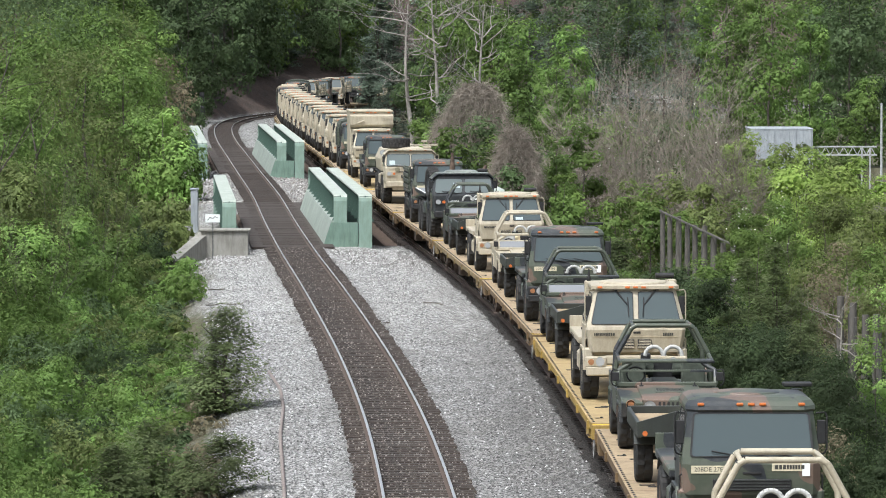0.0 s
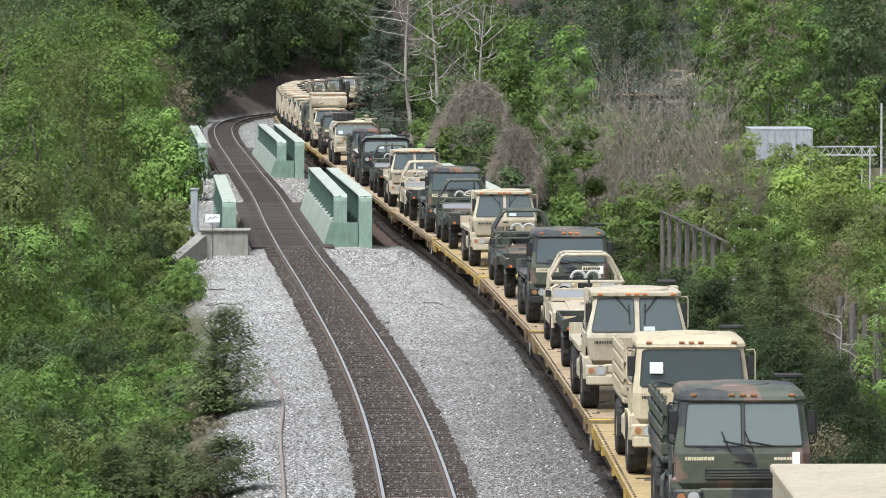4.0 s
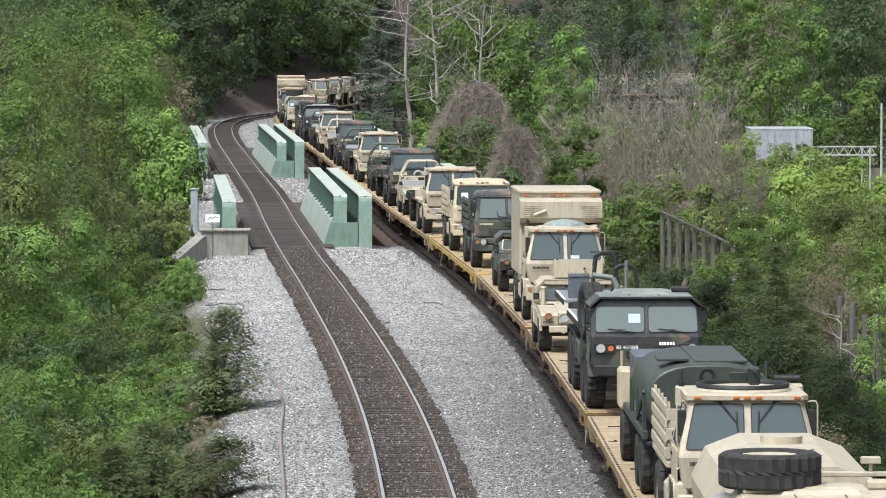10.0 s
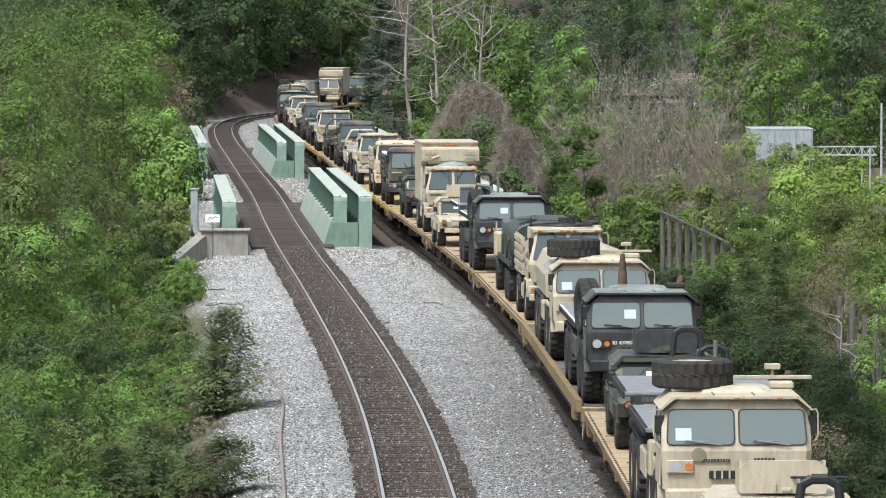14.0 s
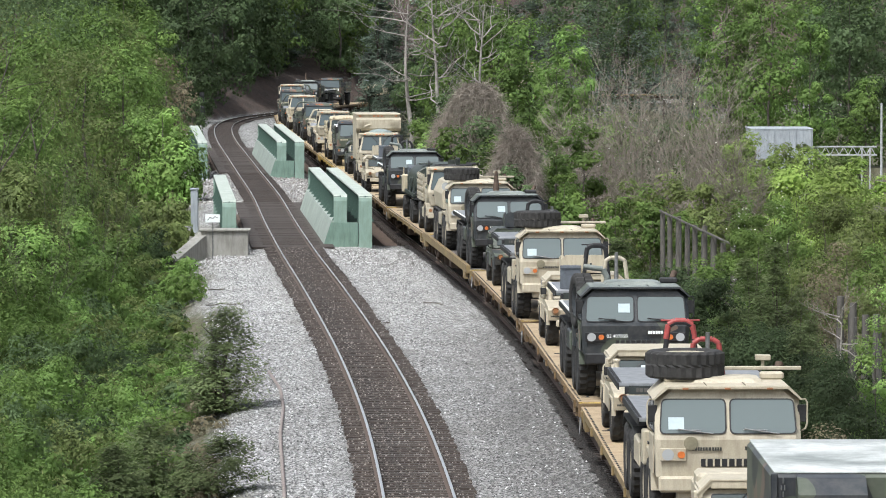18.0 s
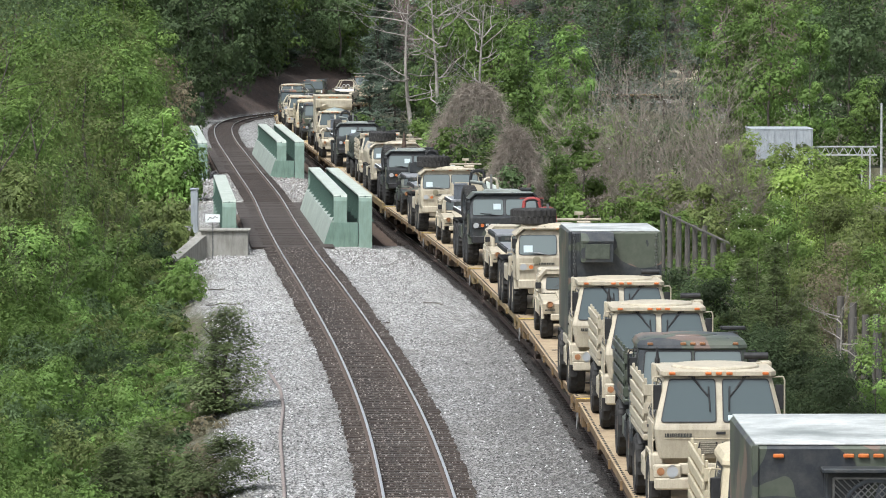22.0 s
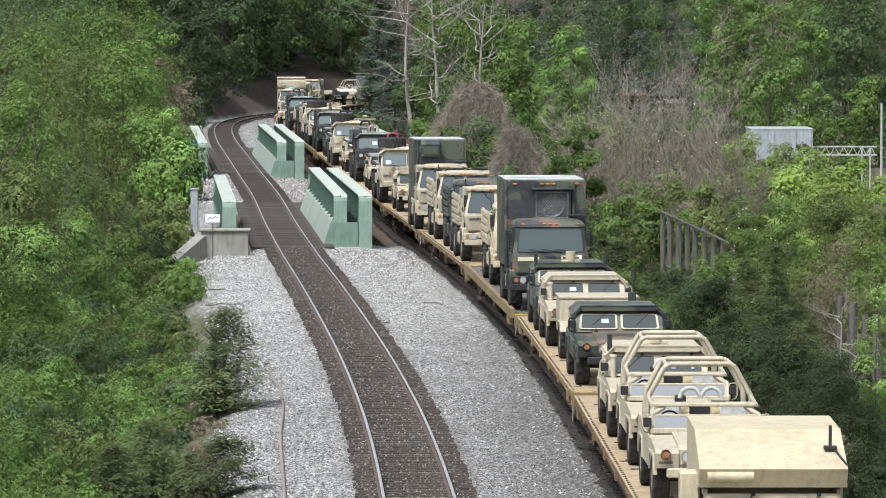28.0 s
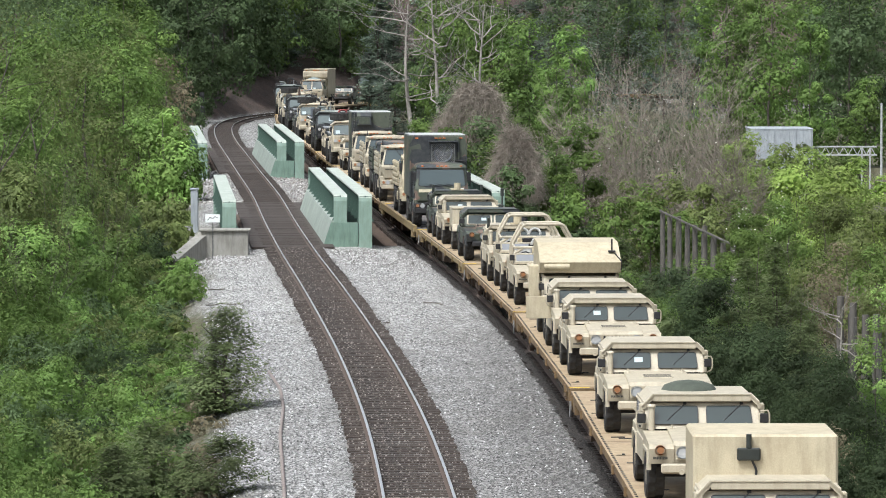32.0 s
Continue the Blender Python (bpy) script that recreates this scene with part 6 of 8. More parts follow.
def tank_trailer(label):
    """A flat trailer with a dark oval tank and a pump case behind it; its first axle stands over the origin."""
    v = new("tank_trailer")
    tagged(v, label, "trailer", group="vehicles on the train")
    for y in (0, 1.4, 6.4):
        for x in (-1.0, 1.0):
            wheel(v, x, y, .52, .36, DARKGREEN)
    part("chassis", Shape().box((-.45, 3.0, 1.0), (.12, 10.2, .22)).box((.45, 3.0, 1.0), (.12, 10.2, .22)).tube((-1, 0, .52), (1, 0, .52), .08).tube((-1, 1.4, .52), (1, 1.4, .52), .08).tube((-1, 6.4, .52), (1, 6.4, .52), .08)
         .box((0, 3.0, 1.14), (2.36, 10.0, .08), None, .02), BLACK, v)
    prof = [(1.2 * math.copysign(abs(math.cos(a)) ** .7, math.cos(a)), 1.92 + .72 * math.copysign(abs(math.sin(a)) ** .75, math.sin(a))) for a in (2 * math.pi * k / 28 for k in range(28))]
    sh = Shape()
    loft(sh, [[(x * f, y, 1.92 + (z - 1.92) * f) for x, z in prof] for y, f in ((-1.95, .93), (-1.88, .98), (-1.75, 1.0), (2.4, 1.0), (2.55, .97), (2.65, .9))])
    sh.s = [True] * (len(sh.s) - 2) + [False, False]
    tank = part("tank_body", sh, TANKGREEN, v, "dark green oval liquid tank")
    part("end_ring", Shape().lathe([(0, .15), (.06, .15), (.06, .1), (0, .1)], 18, "y", Matrix.Translation((-.05, -2.0, 2.4))).disc((-.05, -1.96, 2.4), .09, thick=.05), TANKGREEN, tank, "round end fitting")
    part("hatch_lid", Shape().box((-.66, -1.1, 2.68), (.6, .8, .06), None, .02), TANKGREEN, tank, "square hatch lid")
    part("walkway", Shape().box((.25, .4, 2.64), (1.0, 3.8, .05), None, .01), TANKGREEN, tank)
    for vx, vy, z0, z1 in ((1.12, -1.2, 2.2, 2.62), (1.1, 1.0, 2.3, 2.6)):
        part("vent", Shape().tube((vx, vy, z0), (vx, vy, z1), .03, n=6), TANKGREEN, tank)
    for y in (-1.6, .4, 2.4):
        for sgn in (-1, 1):
            part("cradle_post", Shape().box((sgn * 1.2, y, 1.6), (.08, .12, .85), None, .01).box((sgn * 1.1, y, 2.02), (.24, .1, .08), None, .01), TANKGREEN, v)
    for sgn in (-1, 1):
        part("frame_rail", Shape().box((sgn * 1.2, 1.2, 1.3), (.1, 6.3, .16), None, .01).path([(sgn * 1.22, -1.7, 2.1), (sgn * 1.22, .3, 1.4)], .03, 5), TANKGREEN, v)
    part("pump_case", Shape().box((-.55, 4.0, 1.8), (1.1, 1.5, 1.25), None, .05), GREYPANEL, v, "grey pump case")
    part("hose_cabinet", Shape().box((.55, 3.9, 1.8), (.8, 1.3, 1.25), None, .04).box((.3, 3.3, 2.46), (1.1, .16, .12), None, .03), PAPER, v, "white hose cabinet")
    part("side_case", Shape().box((-1.16, 5.2, 1.6), (.3, .9, .8), None, .05).tube((-1.2, 5.8, 1.2), (-1.2, 5.8, 2.3), .03, n=6), CREAM, v)
    part("drawbar", Shape().path([(-.45, -2.2, .95), (0, -3.2, .8)], .06, 6).path([(.45, -2.2, .95), (0, -3.2, .8)], .06, 6), BLACK, v)
    return v


# ---- what the train carries: distance of each front axle along the train, from the far end back ----
BUILT = {}


def vehicle(key):
    kind, *opt = key
    if kind == "K":
        return tank_trailer("dark green oval tank on a flat trailer")
    if kind in "LF":
        paint, panes, body, extra = opt
        P = {"t": TAN, "c": CREAM, "d": CAMO}[paint]
        col = {"t": "tan", "c": "pale tan", "d": "dark camouflaged"}[paint]
        words = {"slat": "with slatted cargo bed", "flat": "with low flat bed", "canvas": "with dark canvas cover", "box": "with tall tan shelter box", "van": "with camouflaged van body",
                 "shelter": "with dark camouflaged shelter"}[body]
        return cargo_truck(P, panes, body, extra=extra, label=f"{col} cab-over army truck {words}",
                           box_paint=CAMO_B if body in ("van", "shelter") else None, fine=kind == "L")
    if kind == "E":
        paint, spare, bed, crane = opt
        col = {"t": "tan", "d": "dark camouflaged"}[paint]
        words = "with fuel tank body" if bed == "tank" else "with grey flat bed"
        tyre = " and roof spare tyre" if spare else ""
        cr = {"": None, "d": DARKGREEN, "t": TAN, "r": RED}[crane]
        return widen(heavy_truck(TAN if paint == "t" else CAMO_B, spare, bed, cr, f"{col} eight-wheeled heavy truck {words}{tyre}"), 1.05)
    if kind == "H":
        paint, top, cargo, tur = opt
        col = {"t": "tan", "d": "dark camouflaged"}[paint]
        words = {"open": "open-topped with roll frame", "hard": "with four doors and hard top", "tall": "with tall ambulance body", "pickup": "with short cab and cargo body"}[top]
        return widen(light_vehicle(TAN if paint == "t" else CAMO, top, f"{col} light army utility vehicle {words}", bool(tur), cargo), 1.09 if top in ("hard", "pickup") else 1.03)
    if kind == "B":
        return box_trailer(TAN, "tan two-box locker trailer with antenna mast")
    paint, bedm, load = opt
    col = {"t": "tan", "d": "dark green"}[paint]
    return trailer({"t": TAN, "d": DARKGREEN}[paint], DECK_T if bedm == "w" else ALU, load, f"{col} one-axle cargo trailer " + ("with generator" if load else "with empty pale bed"))


CONSIST = []


def carry(u, *key, side=0.0):
    CONSIST.append((u, key, side))


# far end, already past the bridges at the start
for k, u in enumerate((484, 474.5, 465, 455.5, 446, 436)):
    carry(u, "F", "td"[k % 2], 2 if k % 2 == 0 else 1, ("slat", "canvas", "slat", "flat", "slat", "canvas")[k], "")
for k, u in enumerate((424, 415, 405.5, 394.5, 385.5, 376, 367)):
    carry(u, "F", "ttdtttt"[k], 2, "slat", "")
for k, u in enumerate((357, 347.5, 338, 327, 318, 309)):
    carry(u, "F", "tttttt"[k], 2, "slat", "")
carry(297.5, "F", "t", 2, "slat", "")
carry(286.0, "F", "t", 2, "slat", "")
carry(274.5, "F", "d", 1, "canvas", "")
carry(259.5, "F", "t", 2, "box", "")
carry(245.0, "F", "d", 1, "flat", "")
carry(224.0, "E", "t", "roof", "tank", "")
carry(202.5, "L", "d", 1, "slat", "")
carry(188.5, "E", "d", "", "flat", "")
carry(179.0, "H", "d", "open", "", 0)
carry(173.7, "T", "d", "w", "")
carry(162.2, "L", "t", 2, "flat", "")
carry(151.2, "H", "t", "open", "", 0)
carry(146.4, "T", "d", "w", "")
carry(134.6, "L", "d", 1, "flat", "")
carry(126.0, "H", "d", "open", "", 0)
carry(120.2, "T", "d", "w", "")
carry(107.5, "L", "t", 2, "flat", "")
carry(95.2, "H", "d", "open", "bare", 0)
carry(88.4, "T", "d", "w", "")
carry(76.0, "L", "d", 1, "flat", "")
carry(65.8, "H", "t", "open", "", 0)
carry(59.4, "T", "d", "w", "")
carry(47.1, "L", "t", 2, "flat", "", side=-.16)
carry(32.2, "L", "c", 1, "slat", "")
carry(20.0, "L", "d", 2, "slat", "")
carry(5.0, "H", "d", "hard", "", 0)
carry(-9.4, "L", "t", 2, "box", "tarp", side=-.06)
carry(-22.1, "H", "t", "hard", "", 1, side=-.32)
carry(-39.7, "E", "d", "", "flat", "d")
carry(-58.4, "K")
carry(-67.6, "L", "t", 2, "slat", "turret")
carry(-83.0, "E", "t", "roof", "tank", "", side=-.08)
carry(-96.1, "E", "d", "", "flat", "")
carry(-107.4, "H", "d", "hard", "", 1)
carry(-124.4, "E", "t", "roof", "flat", "d", side=-.16)
carry(-135.6, "H", "t", "hard", "", 1)
carry(-151.8, "E", "d", "", "flat", "t")
carry(-163.6, "H", "t", "hard", "", 0)
carry(-180.2, "E", "t", "roof", "flat", "r", side=-.15)
carry(-190.8, "H", "t", "pickup", "covers", 0)
carry(-209.1, "L", "t", 2, "shelter", "", side=-.26)
carry(-218.4, "L", "t", 2, "slat", "")
carry(-228.4, "L", "d", 2, "slat", "")
carry(-236.0, "L", "t", 2, "slat", "", side=-.1)
carry(-251.4, "L", "c", 1, "slat", "")
carry(-264.8, "L", "d", 1, "van", "", side=-.2)
carry(-274.2, "H", "d", "hard", "antenna", 0)
carry(-280.4, "H", "t", "hard", "", 0)
carry(-284.9, "B")
carry(-293.4, "H", "d", "hard", "", 0)
carry(-307.0, "H", "t", "hard", "antenna", 0)
carry(-313.2, "H", "t", "open", "", 0)
carry(-320.4, "H", "t", "open", "", 0)
carry(-336.0, "H", "t", "tall", "", 0)
carry(-341.4, "H", "t", "hard", "door", 0)
carry(-348.2, "H", "t", "hard", "", 0)
carry(-363.8, "H", "t", "hard", "", 0)
carry(-377.4, "H", "t", "hard", "dome", 0)
carry(-393.4, "H", "t", "pickup", "box", 0)

CARS = {}
for k in range(-15, 17):
    middle = PHASE + (k + .5) * PITCH
    style = "y" if k in (0, 3, 8, 12) else ("r" if k in (-4, -10) else ("c" if k % 4 == 1 else "b"))
    if ("car", style) not in BUILT:
        what = {"y": (SILL_Y, DECK_Y, False, "yellow flat car with worn deck"), "r": (SILL_C, DECK_G, True, "pale yellow flat car with raised side rails"),
                "c": (SILL_C, DECK_T, False, "faded yellow flat car with scuffed plank deck"), "b": (SILL_B, DECK_T, False, "rusty brown flat car with scuffed plank deck")}[style]
        CARS[k] = BUILT[("car", style)] = flat_car(*what)
    else:
        CARS[k] = copy_thing(BUILT[("car", style)], Matrix.Identity(4))

LOADS = []
for u, key, side in CONSIST:
    if key not in BUILT:
        BUILT[key] = ob = vehicle(key)
    else:
        ob = copy_thing(BUILT[key], Matrix.Identity(4))
    k = math.floor((u - PHASE) / PITCH)
    LOADS.append((ob, k, u - (PHASE + (k + .5) * PITCH), side))


def car_pose(k, t):
    s = PHASE + (k + .5) * PITCH + SPEED * t
    xa, ya, _ = TRAIN.at(s - 10.06)
    xb, yb, _ = TRAIN.at(s + 10.06)
    za, zb = float(TRAIN.level(s - 10.06)), float(TRAIN.level(s + 10.06))
    return pose((xa + xb) / 2, (ya + yb) / 2, (za + zb) / 2, math.degrees(math.atan2(zb - za, 20.12)), 0, math.degrees(math.atan2(-(xb - xa), yb - ya)))


def motions():
    """The train draws away from the camera at an even speed."""
    times = [float(t) for t in range(33)]
    for k, car in CARS.items():
        walk(car, [(t, car_pose(k, t)) for t in times])
    for ob, k, y, side in LOADS:
        walk(ob, [(t, car_pose(k, t) @ Matrix.Translation((side, y, DECK))) for t in times])


# ---- plants ----
RNG = np.random.default_rng(7)


def quad_cloud(name, V, mat):
    """One mesh of loose pieces, each of three or four corners."""
    n, e = V.shape[:2]
    me = bpy.data.meshes.new(name)
    me.vertices.add(e * n)
    me.vertices.foreach_set("co", V.astype(np.float32).ravel())
    me.loops.add(e * n)
    me.loops.foreach_set("vertex_index", np.arange(e * n, dtype=np.int32))
    me.polygons.add(n)
    me.polygons.foreach_set("loop_start", np.arange(0, e * n, e, dtype=np.int32))
    me.materials.append(mat)
    me.update(calc_edges=True)
    return me


def leaf_mesh(name, centres, size, mat, up=0.25, long=1.5, out=None):
    """Small pointed leaves at the given places."""
    n = len(centres)
    nrm = RNG.normal(size=(n, 3))
    if out is not None:
        nrm = nrm * .24 + out * 1.4
    nrm[:, 2] += up * 2
    nrm /= np.linalg.norm(nrm, axis=1)[:, None]
    t = np.cross(nrm, RNG.normal(size=(n, 3)))
    t /= np.linalg.norm(t, axis=1)[:, None] + 1e-9
    b = np.cross(nrm, t)
    s = size * RNG.uniform(.6, 1.35, n)[:, None]
    V = np.empty((n, 3, 3))
    V[:, 0] = centres + t * s * long * .55
    V[:, 1] = centres + b * s * .5 - t * s * long * .4
    V[:, 2] = centres - b * s * .5 - t * s * long * .4
    return quad_cloud(name, V, mat)


def clump_points(clumps, per, r, flat=.7):
    """Points gathered in soft clumps; r is one radius or one for each clump."""
    n = len(clumps)
    rr = np.broadcast_to(np.asarray(r, float), (n,))
    d = RNG.normal(size=(n, per, 3))
    d /= np.linalg.norm(d, axis=2)[..., None]
    rad = RNG.uniform(.45, 1.05, (n, per, 1)) ** .5
    d = d * rad * rr[:, None, None]
    d[..., 2] *= flat
    return (clumps[:, None] + d).reshape(-1, 3)



def crown_clumps(n, h, w, base):
    """Clump centres for an uneven crown from base*h up to h, w across."""
    lobes = RNG.normal(size=(9, 3))
    lobes /= np.linalg.norm(lobes, axis=1)[:, None]
    amp = RNG.uniform(-.3, .3, 9)
    d = RNG.normal(size=(n, 3))
    d /= np.linalg.norm(d, axis=1)[:, None]
    k = 1 + (np.maximum(0, d @ lobes.T) ** 3 * amp).sum(1)
    r = RNG.uniform(.25, 1, n) ** .45 * k
    f = np.clip(np.where(RNG.uniform(0, 1, n) < .55, RNG.uniform(0, 1, n), .5 + .5 * d[:, 2] * r), 0, 1.04)
    z = base * h + (h - base * h) * f
    flat = np.maximum(.12, 1 - np.abs(np.clip(f, 0, 1) * 1.75 - .75) ** 2.6) ** .5
    wide = flat / np.maximum(.35, np.hypot(d[:, 0], d[:, 1]))
    return np.stack([d[:, 0] * r * w / 2 * wide, d[:, 1] * r * w / 2 * wide, z], -1)


def limb(sh, p, d, length, r, depth, tips, n=5, spread_a=.6, wiggle=.25):
    """A branching limb of tapered tubes; gathers the twig ends."""
    p, d = Vector(p), Vector(d).normalized()
    steps = 3 if depth > 0 else 2
    for k in range(steps):
        j = Vector((random.uniform(-1, 1), random.uniform(-1, 1), random.uniform(-.6, 1))) * wiggle
        q = p + (d + j).normalized() * (length / steps)
        r2 = r * (.8 if depth > 0 else .6)
        sh.tube(p, q, r, r2, n=n if r > .03 else 3, cap=False)
        d, p, r = (q - p).normalized(), q, r2
        if depth > 0 and (k > 0 or random.random() < .5):
            a = Vector((random.uniform(-1, 1), random.uniform(-1, 1), random.uniform(-.1, .9))).normalized()
            limb(sh, p, d * (1 - spread_a) + a * spread_a, length * random.uniform(.5, .75), r * .62, depth - 1, tips, n, spread_a, wiggle)
    if depth > 0:
        limb(sh, p, d, length * .6, r * .8, depth - 1, tips, n, spread_a, wiggle)
    tips.append(tuple(p))


def trunk_mesh(k):
    """One of a few trunks with limbs, 10 m high, to be stretched."""
    random.seed(40 + k)
    sh, tips = Shape(), []
    sh.tube((0, 0, -.6), (.2, 0, 3.5), .1, .075, n=7, cap=False)
    sh.tube((.2, 0, 3.5), (-.1, .2, 7), .075, .045, n=6, cap=False)
    sh.tube((-.1, .2, 7), (.1, 0, 9.3), .045, .015, n=5, cap=False)
    for j in range(5):
        a = random.uniform(0, 6.28)
        limb(sh, (.1, .05, random.uniform(1.5, 7)), (math.cos(a), math.sin(a), .8), 2.6, .035, 1, tips, 3)
    return sh.mesh("trunk")


def bare_mesh(key, stems, depth, lean, thick, bend):
    """Branching stems, 8 m high and about 7 m across."""
    random.seed(len(key) + stems)
    sh, tips = Shape(), []
    for j in range(stems):
        a = 6.28 * j / stems + random.uniform(-.5, .5)
        k = lean * random.uniform(.4, 1)
        limb(sh, (random.uniform(-.2, .2), random.uniform(-.2, .2), -.4), (math.cos(a) * k, math.sin(a) * k, 1), 3.3, thick, depth, tips, 5, *bend)
    me = sh.mesh("branch_work")
    top = max(p[2] for p in sh.v)
    wide = 2 * np.percentile(np.abs(np.array(sh.v)[:, 0]), 97)
    return me, tips, top, wide


def fan_mesh(key):
    """Many thin stems that fan out from one foot, 8 m high and 10 m across."""
    random.seed(ord(key[-1]))
    sh, tips = Shape(), []

    def shoot(p, d, length, r, steps, depth):
        for k in range(steps):
            d = (d + Vector((random.gauss(0, .1), random.gauss(0, .1), random.gauss(.015, .07)))).normalized()
            q = p + d * (length / steps)
            r2 = r * .8
            sh.tube(p, q, r, r2, n=4 if r > .02 else 3, cap=False)
            p, r = q, r2
            if depth and k > 0:
                for _ in range(2 if depth > 1 else 1):
                    a = Vector((random.gauss(0, 1), random.gauss(0, 1), random.gauss(.35, .8))).normalized()
                    shoot(p, (d + a * .62).normalized(), length * random.uniform(.22, .42), r * .6, 3, depth - 1)
            if depth < 2:
                tips.append((tuple(p), tuple(d)))

    for j in range(24):
        a, lean = 2.4 * j + random.uniform(-.5, .5), 1.2 * random.uniform(0, 1) ** .6
        d = Vector((math.cos(a) * math.sin(lean), math.sin(a) * math.sin(lean), math.cos(lean)))
        reach = 1 / math.hypot(math.sin(lean) / 5.2, math.cos(lean) / 8)
        shoot(Vector((random.gauss(0, .2), random.gauss(0, .2), -.3)), d, reach * random.uniform(.7, 1), .045, 6, 2)
    me = sh.mesh("branch_work")
    V = np.array(sh.v)
    return me, tips, np.percentile(V[:, 2], 99.5), 2 * np.percentile(np.abs(V[:, 0]), 98)


def dead_mesh(key):
    """A dead trunk with crooked level limbs, 8 m high."""
    random.seed(len(key) * 7 + ord(key[-1]))
    sh, tips = Shape(), []
    p = Vector((0, 0, -.4))
    for k in range(5):
        q = p + Vector((random.uniform(-.18, .18), random.uniform(-.18, .18), 1.68))
        sh.tube(p, q, .11 - .018 * k, .092 - .018 * k, n=7, cap=False)
        p = q
    for j in range(15):
        a = j * 2.4 + random.uniform(-.4, .4)
        limb(sh, (0, 0, random.uniform(2.6, 7.6)), (math.cos(a), math.sin(a), random.uniform(-.25, .45)), random.uniform(1.0, 2.0), .04, 2, tips, 5, .62, .42)
    me = sh.mesh("branch_work")
    V = np.array(sh.v)
    return me, tips, V[:, 2].max(), 2 * np.percentile(np.abs(V[:, 0]), 97)


# leaf material, crown shape (low end of the crown, cone, flatness), name, category, label
SORTS = {
    "mid": (LEAF_MID, .04, 0, "broadleaf_tree", "tree", "leafy mid-green broadleaf tree beside the railway"),
    "bright": (LEAF_BRIGHT, .02, 0, "broadleaf_tree", "tree", "fresh bright-green broadleaf tree beside the railway"),
    "yellow": (LEAF_YELLOW, .02, 0, "broadleaf_shrub", "shrub", "loose yellow-green young shrub beside the railway"),
    "fresh": (LEAF_FRESH, .02, 0, "broadleaf_tree", "tree", "light green broadleaf tree with full rounded crown"),
    "olive": (LEAF_OLIVE, .04, 0, "broadleaf_tree", "tree", "olive-green tree with thin young spring leaves"),
    "dark": (LEAF_DARK, .02, 0, "broadleaf_tree", "tree", "dark green dense tree in the shade"),
    "dry": (LEAF_DRY, .02, 0, "broadleaf_tree", "tree", "grey-brown tangled bush with few dull leaves"),
    "deep": (LEAF_SHADED, .02, 0, "evergreen_bush", "shrub", "bush at the foot of the bank, leaves darkened for shade"),
    "flower": (LEAF_MID, .02, 0, "flowering_shrub", "shrub", "green shrub with small white blossoms"),
    "pine": (LEAF_PINE, .06, .7, "pine_tree", "tree", "tall blue-green pine on the hillside"),
    "cedar": (LEAF_CEDAR, .04, .55, "cedar_tree", "tree", "dull green young cedar with dense needles"),
}
BARE = {"bare": (10, 4, .95, .04, (.36, .16), TWIG, "bare_tree", "large leafless grey-brown tree with fine twigs"),
        "limbs": (5, 4, .7, .045, (.5, .2), BARK, "bare_tree", "thin dark leafless branches before the trees"),
        "dead": (2, 4, .5, .075, (.8, .3), BARK_PALE, "dead_tree", "dead tree with pale bare limbs")}


def twig_mesh(name, roots, ways, length, width, mat):
    """Thin tapered slivers from the roots along the ways."""
    n = len(roots)
    ln = length * RNG.uniform(.4, 1.3, n)[:, None]
    side = np.cross(ways, RNG.normal(size=(n, 3)))
    side /= np.linalg.norm(side, axis=1)[:, None] + 1e-9
    bend = RNG.normal(0, .12, (n, 3)) * ln
    V = np.empty((n, 4, 3))
    V[:, 0] = roots - side * width * .5
    V[:, 1] = roots + side * width * .5
    V[:, 2] = roots + ways * ln + bend + side * width * .25
    V[:, 3] = roots + ways * ln + bend - side * width * .25
    return quad_cloud(name, V, mat)


def vine_mound(x, y, top, width, drop, power):
    """A dome of dry vines that hang down over a hidden stump."""
    z = ground_one(x, y)
    h = top - z
    t = tagged(new("vine_mound"), "grey mound of leafless hanging vines", "shrub")
    t.matrix_basis = pose(x, y, z)
    n = 12000
    f = RNG.uniform(0, 1, n) ** .7
    a = RNG.uniform(0, 6.283, n)
    lump = 1 + .15 * np.sin(3 * a + 5 * f) + .1 * np.sin(7 * a + 9 * f)
    r = width / 2 * f ** .75 * lump * RNG.uniform(.72, 1.08, n)
    zz = (h - drop * f ** power) * RNG.uniform(.96, 1.03, n)
    roots = np.stack([r * np.cos(a), r * np.sin(a), zz], -1)
    ways = np.stack([np.cos(a) * (1 - f) * .9, np.sin(a) * (1 - f) * .9, -.25 - f], -1) + RNG.normal(0, .62, (n, 3))
    ways /= np.linalg.norm(ways, axis=1)[:, None]
    part("vine_cover", twig_mesh("vine_cover", roots, ways, .6, .014, TWIG), TWIG, t, "hanging grey vine stems")
    part("stump", Shape().tube((0, 0, -.3), (.1, 0, h * .9), .2, .05, n=8), BARK, t)
    return t


